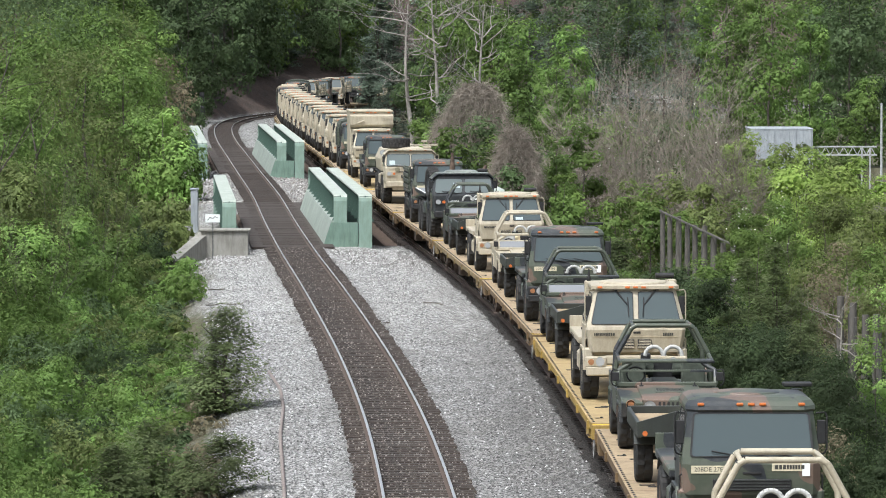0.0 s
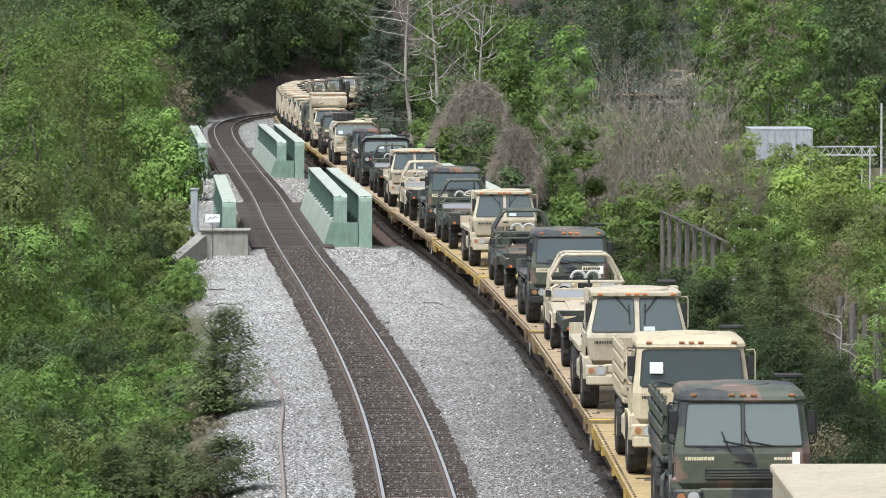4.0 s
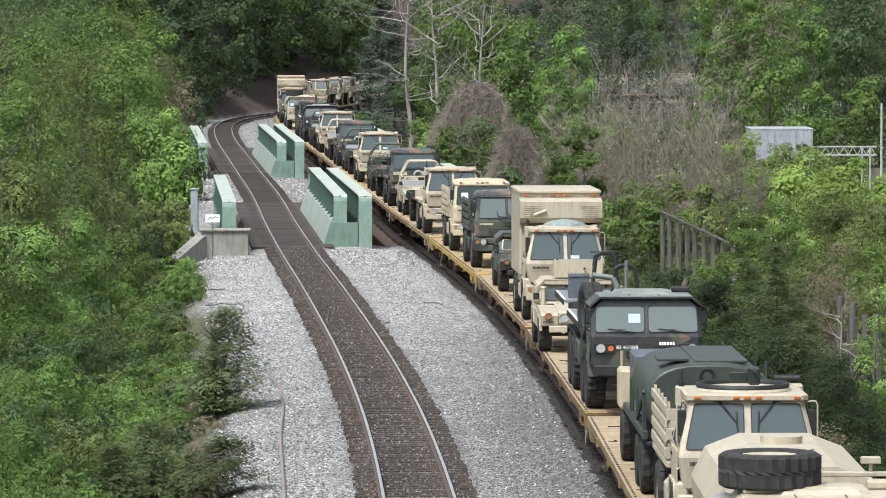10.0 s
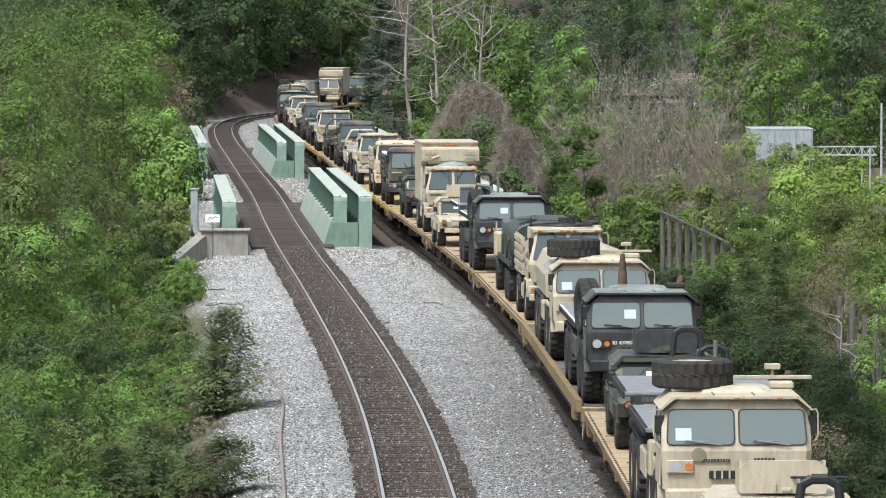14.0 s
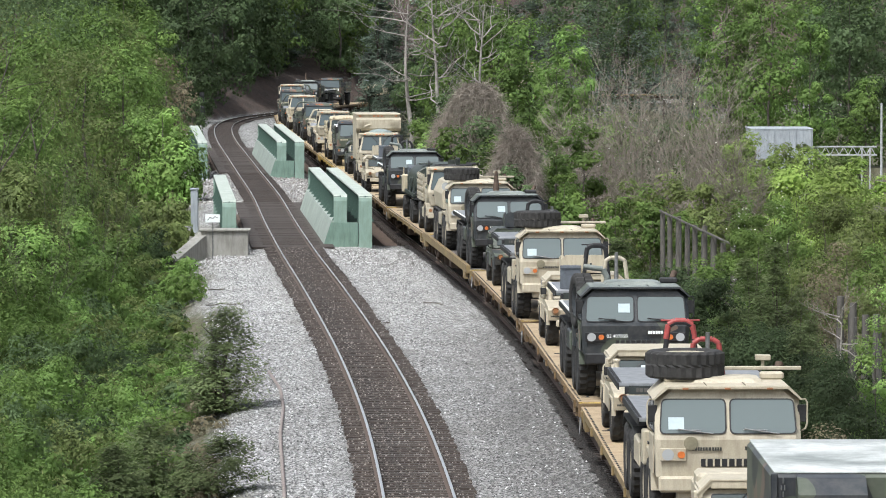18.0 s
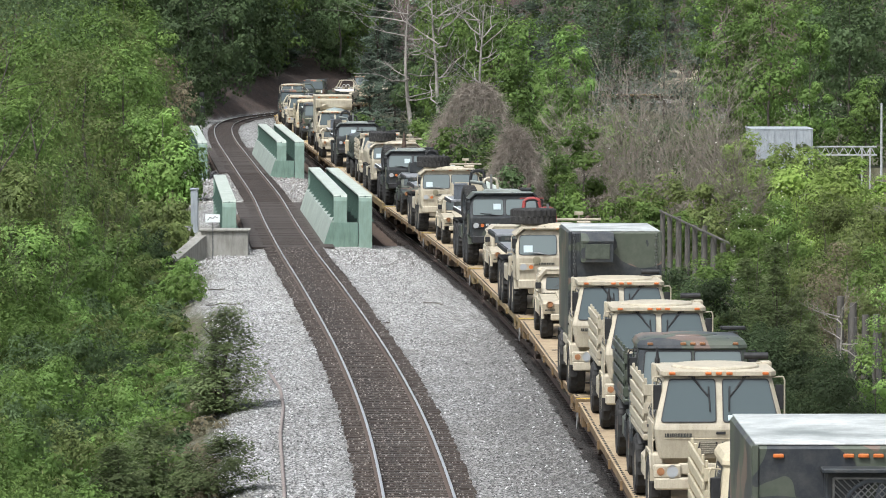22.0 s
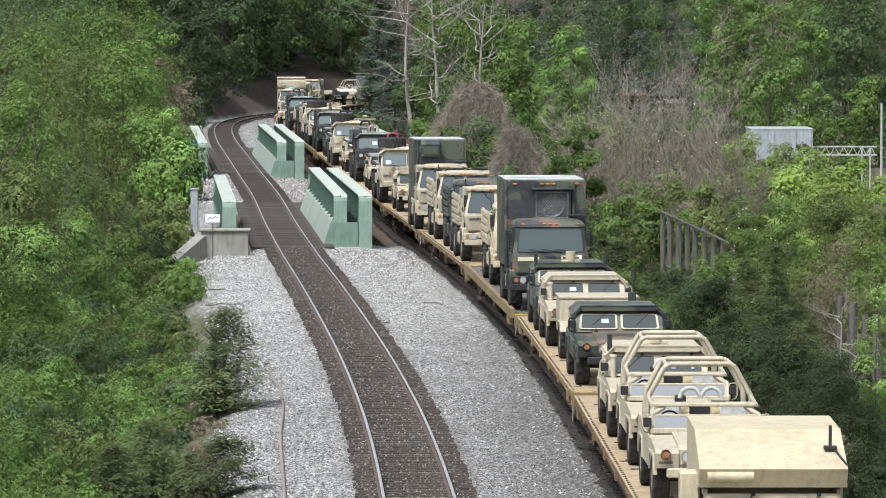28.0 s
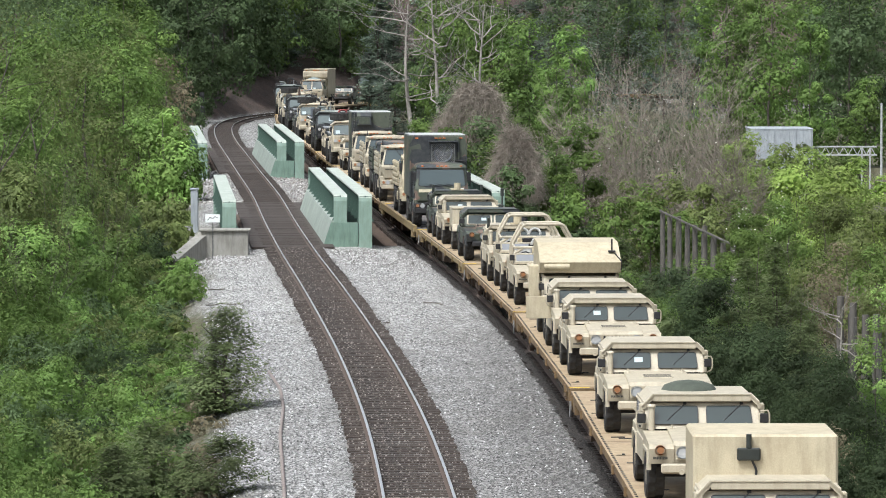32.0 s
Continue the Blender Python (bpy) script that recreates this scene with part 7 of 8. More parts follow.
def spray_points(n, h, w, cone):
    """Needles along drooping boughs, longer below than above."""
    k = max(60, n // 50)
    per = max(8, n // k)
    f = RNG.uniform(.03, 1, k) ** 1.15
    a = RNG.uniform(0, 6.283, k)
    full = (1.03 - f) ** cone * np.minimum(1, .5 + 2.4 * f)
    length = (w / 2 * full * RNG.uniform(.62, 1.08, k))[:, None]
    t = RNG.uniform(.12, 1, (k, per)) ** .8
    j = RNG.normal(0, 1, (k, per, 3)) * (.04 * w + .02)
    x = np.cos(a)[:, None] * length * t + j[..., 0]
    y = np.sin(a)[:, None] * length * t + j[..., 1]
    z = f[:, None] * h * .96 + length * t * (.35 - .25 * t) + j[..., 2] * .6
    return np.stack([x, y, np.maximum(z, .05)], -1).reshape(-1, 3)


def grow(sort, x, y, top, width, thin=1.0, low=None):
    """Sets one plant on the ground that reaches the height top and is about width across."""
    z = ground_one(x, y)
    h = max(.5, top - z)
    turn = random.uniform(0, 360)
    if sort in BARE:
        stems, depth, lean, thick, bend, mat, name, label = BARE[sort]
        key = f"{sort}{int(y) % 2}" if sort != "dead" else f"dead{int(x) % 3}"
        me, tips, ht, wd = shared(key, lambda: dead_mesh(key) if sort == "dead" else fan_mesh(key) if sort == "bare" else bare_mesh(key, stems, depth, lean, thick, bend))
        t = tagged(new(name), label, "tree")
        k, kw = h / ht, width / wd
        t.matrix_basis = pose(x, y, z, 0, 0, turn)
        part("branch_work", me, mat, t, m=Matrix.Diagonal((kw, kw, k, 1)))
        if sort == "bare":
            c = np.array([p for p, _ in tips]) * np.array([kw, kw, k])
            out = np.array([d for _, d in tips])
            many = max(1, 7000 // len(c))
            c = np.repeat(c, many, 0) + RNG.normal(0, .1, (len(c) * many, 3))
            out = np.repeat(out, many, 0) + RNG.normal(0, .4, c.shape)
            out /= np.linalg.norm(out, axis=1)[:, None]
            part("twig_cover", twig_mesh("twig_cover", c, out, .8, .02, TWIG), TWIG, t, "dense fine grey twigs")
            part("bud_cover", leaf_mesh("bud_cover", c[::9] + out[::9] * .4, .075, LEAF_OLIVE, .2), LEAF_OLIVE, t, "sparse young leaves")["kind"] = "stuff"
            high = c[c[:, 2] > h * .45][::140]
            part("blossom", leaf_mesh("blossom", high, .13, BLOSSOM, .4, 1.0), BLOSSOM, t, "few white blossoms")
        return t
    leaf, base, cone, name, cat, label = SORTS[sort]
    base = base if low is None else low
    far = math.hypot(x, y)
    size = min(.5, max(.06, far * (.0006 if far < 280 else .00056))) * {"pine": .62, "cedar": .8}.get(sort, 1.0)
    if x > 5 and y < 190:
        size *= .72
    n = int(thin * 1.8 * .75 * width * h / (.42 * size * size))
    if sort in ("bright", "yellow"):
        n = int(n * 1.5)
    if sort == "dry":
        n = n // 3
    n = max(160, min(n, 6900 if far < 190 else 5700))
    clumps = int(8 + 5 * width + 3 * h)
    if cone:
        pts = spray_points(n, h, width, cone)
        c = pts[::30]
    else:
        if h > 5:
            clumps = int(18 + 2.6 * h)
        c = crown_clumps(clumps, h, width * .8, base)
        r = ((.2 if h > 5 else .19) * min(width, h) + .06) * RNG.uniform(.5, 1.3, clumps)
        pts = clump_points(c, max(6, n // clumps), r, .75)
    # leaves face away from the middle of their clump and of the crown
    mid = np.array([0, 0, h * .45])
    if cone:
        out = pts * np.array([1, 1, 0]) / (width / 2) + np.array([0, 0, .75])
    else:
        own = pts - np.repeat(c, max(6, n // clumps), 0)
        out = own / (np.linalg.norm(own, axis=1)[:, None] + 1e-6) + .7 * (pts - mid) / np.array([width / 2, width / 2, h / 2])
    ok = pts[:, 2] > (-.15 if low is None else low * h)
    pts, out = pts[ok], out[ok]
    t = tagged(new(name), label, cat)
    t.matrix_basis = pose(x, y, z, 0, 0, turn)
    j = int(abs(x * 7 + y)) % 3
    if h > 3.4 or (cone and h > 1.6):
        part("trunk", shared(f"trunk{j}", lambda: trunk_mesh(j)), BARK, t, m=Matrix.Diagonal((min(1.2, width / 5), min(1.2, width / 5), h / 10.5, 1)))
    part("crown", leaf_mesh("crown", pts, size, leaf, .3, {"pine": 2.4, "cedar": 2.4}.get(sort, 1.5), out), leaf, t)
    if sort == "flower":
        out = c + (c - c.mean(0)) * .25
        part("blossom", leaf_mesh("blossom", clump_points(out, 5, .25), .06, BLOSSOM, .6, 1.0), BLOSSOM, t, "small white blossoms")
    return t


def undergrowth(name, spots, tall, size, leaf, label, per=26):
    """A low blanket of leafy mounds over many plan spots: one sheet of stuff."""
    m = len(spots) // per
    x, y = spots[:m, 0], spots[:m, 1]
    z = ground_height(x, y)
    lump = .5 + .5 * np.sin(x * 1.3 + 2 * np.sin(y * .37)) * np.sin(y * .71 + x * .4)
    hh = tall * (.3 + .7 * lump) * RNG.uniform(.4, 1.25, m)
    rr = RNG.uniform(.22, .62, m) * (.7 + .3 * tall)
    d = RNG.normal(size=(m, per, 3))
    d[..., 2] = np.abs(d[..., 2]) * 1.1 - .25
    d /= np.linalg.norm(d, axis=2)[..., None]
    shell = RNG.uniform(.7, 1.05, (m, per, 1))
    pts = np.stack([x, y, z + hh * .55], -1)[:, None] + d * shell * np.stack([rr, rr, np.maximum(.2, hh * .55)], -1)[:, None]
    ob = part(name, leaf_mesh(name, pts.reshape(-1, 3), size * 1.35, leaf, .2, 1.5, d.reshape(-1, 3)), leaf)
    tagged(ob, label, "undergrowth", kind="stuff")


def strip(line, y0, y1, q0, q1, n, power=1.0):
    """Random plan spots beside a line, kept to what lies near the view."""
    y = y0 + (y1 - y0) * RNG.uniform(0, 1, n) ** power
    x = line.across(y) + RNG.uniform(q0, q1, n)
    ok = np.abs(x) < .104 * y + 1.0
    return np.stack([x[ok], y[ok]], -1)


def clear(x, y, r):
    """Whether a plan place keeps its distance from both tracks."""
    X, Y = np.array([x]), np.array([y])
    q1 = float(FREE.away(X, Y)[0][0])
    q2 = float(TRAIN.away(X, Y)[0][0])
    return abs(q1) > r and abs(q2) > r and not (q1 > 0 and q2 < 0)


rnd = random.Random(11)
# left side: overhanging tree, thin spring trees, bright bush before the far bridge
grow("mid", -15.7, 172, 7.5, 5.4)
grow("olive", -15.1, 190, 8.5, 5.7)
grow("mid", -17.8, 185, 8.6, 4.2)
grow("mid", -18.1, 215, 9.6, 5.4)
grow("mid", -21.7, 240, 9.7, 7.8)
grow("olive", -24.7, 262, 11.6, 7.9)
grow("mid", -18.6, 262, 7.8, 5.6)
grow("mid", -22.6, 300, 9.9, 8.2)
grow("bright", -15.8, 254, 5.2, 3.8)
grow("fresh", -14.4, 253, 3.6, 2.7)
grow("bright", -17.2, 255, 4.1, 2.9)
grow("bright", -15.2, 252, 2.7, 3.5)
grow("mid", -17.9, 275, 5.8, 3.4)
grow("mid", -22.2, 330, 8.2, 5.0)
grow("dry", -21.2, 345, 6.8, 4.5)
grow("dry", -20.2, 352, 5.4, 2.6)
grow("dark", -23.5, 352, 5.9, 4.0)
grow("dark", -21.2, 382, 3.4, 2.9)
grow("dark", -22.7, 390, 4.0, 2.9)
grow("dark", -22.8, 432, 3.3, 2.7)
grow("olive", -25.8, 372, 9.4, 7.0)
grow("mid", -25.1, 395, 9.8, 5.4)
grow("mid", -26.9, 310, 12.2, 10.1)
grow("olive", -30.6, 320, 12.7, 9.6)
grow("limbs", -14.3, 160, 7.3, 4.6)
grow("limbs", -12.9, 168, 6.5, 4.2)
grow("limbs", -13.6, 150, 4.5, 4.5)
# dark leaves here stand in for the canopy's shade in the wood
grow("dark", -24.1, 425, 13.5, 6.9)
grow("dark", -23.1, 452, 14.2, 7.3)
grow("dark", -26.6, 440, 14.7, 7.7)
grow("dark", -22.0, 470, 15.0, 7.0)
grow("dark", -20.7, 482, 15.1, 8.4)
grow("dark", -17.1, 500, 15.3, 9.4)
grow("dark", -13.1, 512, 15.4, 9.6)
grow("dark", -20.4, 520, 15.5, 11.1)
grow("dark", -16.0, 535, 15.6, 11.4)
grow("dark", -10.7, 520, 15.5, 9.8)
# left embankment, middle distance
grow("olive", -14.9, 158, 5.0, 4.1)
grow("mid", -15.0, 176, 4.1, 4.2)
grow("olive", -14.0, 186, 3.0, 3.3)
grow("fresh", -13.7, 165, 2.9, 3.5)
grow("mid", -12.6, 182, 1.0, 2.7)
grow("fresh", -14.7, 190, 2.9, 3.6)
grow("bright", -14.2, 200, 1.5, 2.8)
grow("olive", -12.7, 204, 2.0, 2.3)
grow("olive", -11.7, 200, 2.0, 1.4)
grow("dark", -12.5, 192, 1.2, 2.6)
grow("fresh", -14.1, 156, 2.9, 3.9)
grow("mid", -12.6, 172, 1.7, 3.2)
grow("mid", -12.7, 160, 1.9, 3.4)
grow("olive", -11.4, 178, 0.7, 2.7)
grow("bright", -9.9, 172, 0.8, 1.7)
grow("mid", -13.4, 142, 2.3, 3.5)
grow("mid", -9.4, 170, 0.1, 1.5)
# right side
grow("bare", 11.0, 230, 8.7, 8.3)
grow("bare", 8.9, 236, 7.0, 5.9)
grow("bare", 13.3, 226, 7.5, 5.4)
grow("bare", 13.6, 215, 5.0, 3.5)
grow("bare", 7.1, 240, 5.2, 4.5)
grow("dead", -2.9, 380, 14.1, 9.0)
grow("dead", -0.4, 370, 13.5, 7.9)
grow("dead", 3.0, 365, 13.0, 6.8)
grow("dead", 10.8, 122, 3.4, 2.0)
grow("pine", -7.0, 436, 7.6, 4.4)
grow("pine", -4.5, 424, 9.8, 6.4)
grow("pine", -6.5, 446, 14.8, 6.7)
grow("dark", -2.0, 415, 7.2, 6.2)
grow("mid", 0.3, 384, 12.7, 6.2)
grow("dark", 0.7, 330, 4.5, 3.3)
grow("mid", -1.4, 322, 3.0, 2.8)
grow("bright", -0.7, 300, 2.3, 2.2)
grow("mid", 3.9, 372, 12.1, 5.6)
grow("fresh", 6.6, 348, 9.5, 5.7)
grow("fresh", 8.3, 332, 7.2, 3.3)
grow("mid", 5.0, 305, 7.0, 3.4)
grow("fresh", 9.7, 345, 8.8, 4.7)
grow("mid", 5.6, 222, 4.0, 2.2)
grow("mid", 7.0, 228, 4.7, 2.9)
grow("dark", 5.0, 232, 3.2, 2.0)
grow("mid", 5.3, 196, 3.3, 2.2)
grow("pine", 13.4, 420, 13.4, 10.6)
grow("pine", 17.5, 430, 13.0, 10.9)
grow("pine", 20.1, 412, 13.4, 11.1)
grow("pine", 10.8, 440, 13.6, 10.4)
grow("pine", 24.8, 440, 11.4, 10.4)
grow("fresh", 21.6, 345, 13.7, 5.6)
grow("fresh", 24.1, 332, 13.6, 5.8)
grow("fresh", 26.6, 327, 10.3, 3.7)
grow("mid", 23.8, 345, 9.0, 4.7)
grow("dark", 34.2, 382, 13.2, 7.2)
grow("dark", 37.3, 390, 12.2, 6.8)
grow("dark", 34.3, 400, 14.3, 7.5)
grow("mid", 31.4, 335, 5.7, 4.6)
grow("mid", 27.3, 312, 2.9, 3.5)
grow("mid", 10.0, 262, 4.2, 4.9)
grow("dark", 12.8, 265, 3.8, 5.0)
grow("mid", 15.1, 260, 4.0, 4.2)
grow("yellow", 14.5, 224, 3.5, 3.1)
grow("yellow", 15.4, 222, 4.0, 2.5)
grow("yellow", 16.2, 220, 3.6, 3.3)
grow("yellow", 17.5, 214, 3.5, 3.5)
grow("yellow", 19.3, 207, 3.4, 3.4)
grow("yellow", 16.1, 206, 3.1, 3.3)
grow("yellow", 17.6, 200, 3.2, 3.2)
grow("olive", 18.3, 230, 2.2, 2.9)
for bx, by, bt, bw in ((20.0, 292, 1.5, 2.6), (21.6, 290, 1.7, 2.7), (23.4, 293, 1.4, 2.4), (24.9, 291, .9, 2.3)):
    grow("olive", bx, by, bt, bw)
grow("limbs", 15.4, 218, 5.2, 4.1)
grow("limbs", 17.5, 219, 5.0, 3.3)
grow("olive", 8.5, 208, 2.4, 2.6)
grow("olive", 10.1, 202, 2.9, 2.8)
grow("olive", 11.4, 198, 2.6, 2.7)
grow("mid", 7.3, 192, 2.6, 1.9)
grow("mid", 9.2, 200, 2.2, 2.2)
grow("olive", 12.0, 186, 2.7, 2.8)
grow("mid", 13.2, 180, 2.9, 2.9)
grow("flower", 11.7, 174, 2.9, 2.4)
grow("flower", 13.1, 170, 3.1, 3.0)
grow("olive", 14.5, 172, 3.3, 3.2)
grow("olive", 15.7, 165, 3.5, 3.1)
grow("mid", 10.6, 196, 1.7, 2.2)
grow("mid", 10.5, 160, 2.6, 2.0)
grow("flower", 11.0, 157, 2.7, 2.4)
grow("cedar", 11.0, 150, 2.7, 2.8)
grow("olive", 12.3, 150, 2.7, 2.6)
grow("dry", 13.1, 146, 2.8, 2.7)
grow("mid", 13.6, 142, 2.8, 2.3)
grow("cedar", 10.1, 150, 2.2, 2.2)
grow("cedar", 10.6, 144, 2.3, 2.3)
grow("cedar", 9.7, 138, 1.7, 2.2)
grow("cedar", 11.0, 138, 2.0, 2.2)
grow("dry", 11.6, 132, 2.8, 2.3)
grow("cedar", 10.1, 124, 1.9, 1.7)
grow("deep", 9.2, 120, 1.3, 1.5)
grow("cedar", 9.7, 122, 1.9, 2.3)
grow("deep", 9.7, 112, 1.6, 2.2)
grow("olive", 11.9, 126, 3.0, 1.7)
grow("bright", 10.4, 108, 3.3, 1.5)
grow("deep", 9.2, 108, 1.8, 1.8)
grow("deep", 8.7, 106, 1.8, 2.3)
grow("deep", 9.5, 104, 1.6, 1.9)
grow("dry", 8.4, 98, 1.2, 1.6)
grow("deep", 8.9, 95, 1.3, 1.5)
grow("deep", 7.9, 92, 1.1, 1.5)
grow("dark", 1.8, 247, 4.4, 3.7)
grow("mid", 0.5, 246, 3.8, 2.8)
grow("dark", 3.3, 217, 3.1, 2.7)
grow("mid", 2.6, 244, 3.6, 2.7)
grow("dark", 8.1, 160, 1.1, 2.4)
grow("mid", 9.3, 158, 1.4, 2.2)
# young cedars at the gravel's edge
grow("cedar", -5.8, 121, 2.4, 3.3)
grow("cedar", -6.2, 122, 1.8, 1.8)
grow("cedar", -4.8, 100, 0.9, 2.5)
grow("cedar", -6.7, 103, 1.0, 3.1)
grow("cedar", -7.3, 101, 0.6, 2.0)
grow("cedar", -5.7, 101, 0.4, 1.5)
grow("dark", -14.2, 128, 12.6, 9.4, 1.0, .76)
grow("dark", -14.6, 140, 13.2, 9.0, 1.0, .78)
vine_mound(1.8, 250, 6.1, 4.2, 3.0, 2.2)
vine_mound(3.5, 220, 4.6, 3.0, 3.2, 1.2)
vine_mound(0.2, 262, 3.9, 2.2, 2.4, 2.0)
# low blanket over the left embankment, in three greens that drift into one another
# the dark leaves lie lowest and stand in for shaded gaps
for leaf, name, k in ((LEAF_DARK, "shaded_undergrowth", 0), (LEAF_MID, "leafy_undergrowth", 1), (LEAF_OLIVE, "olive_undergrowth", 2)):
    spots = np.concatenate([strip(FREE, 88, 200, -17, -5.3, 62000, 1.3), strip(FREE, 100, 200, -6.6, -4.3, 16000)])
    field = np.sin(spots[:, 0] * .9 + k * 2.1 + 1.5 * np.sin(spots[:, 1] * .22 + k)) + np.sin(spots[:, 1] * .35 + k * 2.1)
    undergrowth(name, spots[field > (-1.2, .2, .1)[k]], (.5, .8, .8)[k], .096, leaf, ("dark low brambles on the embankment", "mid-green weeds on the embankment", "olive-green tangled weeds on the embankment")[k])
# bushes that stand out of the blanket
for y in np.arange(91, 200, 2.1):
    for near, far, lo, hi in ((5.2, 6.6, .5, 1.1), (6.6, 8.4, .9, 1.7), (8.4, 10.4, 1.1, 2.2), (10.4, 13, 1.4, 2.6)):
        x = float(FREE.across(y)) - rnd.uniform(near, far)
        if x < -.1 * y - .8 or rnd.random() < .3 or (near < 6 and (y < 106 or 116 < y < 124)):
            continue
        yy = y + rnd.uniform(-1, 1)
        grow(rnd.choice(("mid", "mid", "mid", "fresh", "fresh", "fresh", "olive", "dark", "dark")), x, yy, ground_one(x, yy) + rnd.uniform(lo, hi), rnd.uniform(1.4, 2.7), .7)
undergrowth("dry_weeds", strip(FREE, 90, 127, -7.0, -4.5, 6000), .4, .07, LEAF_DRY, "dry brown weeds at the gravel's edge")
# scrub past the bridges and right of the train
undergrowth("scrub_left", strip(FREE, 200, 420, -22, -4.6, 30000), 1.6, .24, LEAF_OLIVE, "olive scrub beside the far track")
# the right-hand scrub takes leaves coloured dark for its shaded hollows
undergrowth("scrub_right", strip(TRAIN, 86, 425, 4.6, 12, 46000, 1.5), .9, .09, LEAF_SHADED, "scrub right of the train, its green darkened for shade")
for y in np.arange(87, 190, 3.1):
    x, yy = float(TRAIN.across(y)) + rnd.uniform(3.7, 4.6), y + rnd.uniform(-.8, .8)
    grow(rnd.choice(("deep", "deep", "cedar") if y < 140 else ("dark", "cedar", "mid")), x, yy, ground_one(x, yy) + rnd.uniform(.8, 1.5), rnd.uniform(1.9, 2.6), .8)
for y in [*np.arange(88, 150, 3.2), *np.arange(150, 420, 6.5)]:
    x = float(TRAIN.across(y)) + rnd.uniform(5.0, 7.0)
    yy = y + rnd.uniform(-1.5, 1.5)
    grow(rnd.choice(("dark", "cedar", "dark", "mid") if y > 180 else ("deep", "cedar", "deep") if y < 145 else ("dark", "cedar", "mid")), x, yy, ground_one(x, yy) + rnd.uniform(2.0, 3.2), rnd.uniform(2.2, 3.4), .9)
# the wood outside the bend, down to the top of the cut bank, and the wood inside it
for s in np.arange(398, 560, 6.5):
    for q in (-7.5, -13):
        x, y, _ = FREE.at(s + rnd.uniform(-2, 2), q - rnd.uniform(0, 3))
        if abs(x) < .11 * y:
            grow(rnd.choice(("dark", "dark", "mid", "pine")), x, y, ground_one(x, y) + rnd.uniform(9, 15), rnd.uniform(5, 8))
count = 0
while count < 36:
    x, y = rnd.uniform(-62, 64), rnd.uniform(430, 580)
    if not clear(x, y, 8) or abs(x) > .108 * y:
        continue
    grow(rnd.choice(("mid", "dark", "dark", "pine")), x, y, rnd.uniform(16, 23), rnd.uniform(8, 12), .5)
    count += 1
# trees out of view that close the place
count = 0
while count < 16:
    a = rnd.choice((-1, 1))
    y = rnd.uniform(-60, 420)
    x = a * (max(16, .11 * abs(y)) + rnd.uniform(2, 26))
    if clear(x, y, 9):
        grow(rnd.choice(("mid", "dark", "olive")), x, y, ground_one(x, y) + rnd.uniform(7, 12), rnd.uniform(5, 7), .12)
        count += 1


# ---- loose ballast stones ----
def oily_shaded_bed():
    """Ballast under the train, black with oil and painted-in shade, with a ragged edge."""
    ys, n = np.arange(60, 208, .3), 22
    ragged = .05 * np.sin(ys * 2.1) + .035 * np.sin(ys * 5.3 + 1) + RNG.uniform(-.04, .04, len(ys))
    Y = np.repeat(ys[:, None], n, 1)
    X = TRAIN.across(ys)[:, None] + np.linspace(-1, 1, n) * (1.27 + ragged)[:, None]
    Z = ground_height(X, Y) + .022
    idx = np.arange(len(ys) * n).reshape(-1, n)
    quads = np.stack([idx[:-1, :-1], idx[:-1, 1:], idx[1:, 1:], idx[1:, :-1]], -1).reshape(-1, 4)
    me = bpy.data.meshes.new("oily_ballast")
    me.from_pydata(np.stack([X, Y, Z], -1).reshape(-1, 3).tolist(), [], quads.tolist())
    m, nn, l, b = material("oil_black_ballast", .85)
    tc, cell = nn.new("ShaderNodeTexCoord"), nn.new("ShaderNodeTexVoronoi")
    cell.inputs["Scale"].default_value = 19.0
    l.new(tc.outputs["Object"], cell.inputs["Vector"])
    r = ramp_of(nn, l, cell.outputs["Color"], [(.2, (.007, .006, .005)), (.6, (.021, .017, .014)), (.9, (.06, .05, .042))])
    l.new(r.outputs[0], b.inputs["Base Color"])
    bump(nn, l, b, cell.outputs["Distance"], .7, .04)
    tagged(part("oily_ballast", me, m), "oily ballast under the train, blackened for its shade", "gravel", kind="stuff")


oily_shaded_bed()


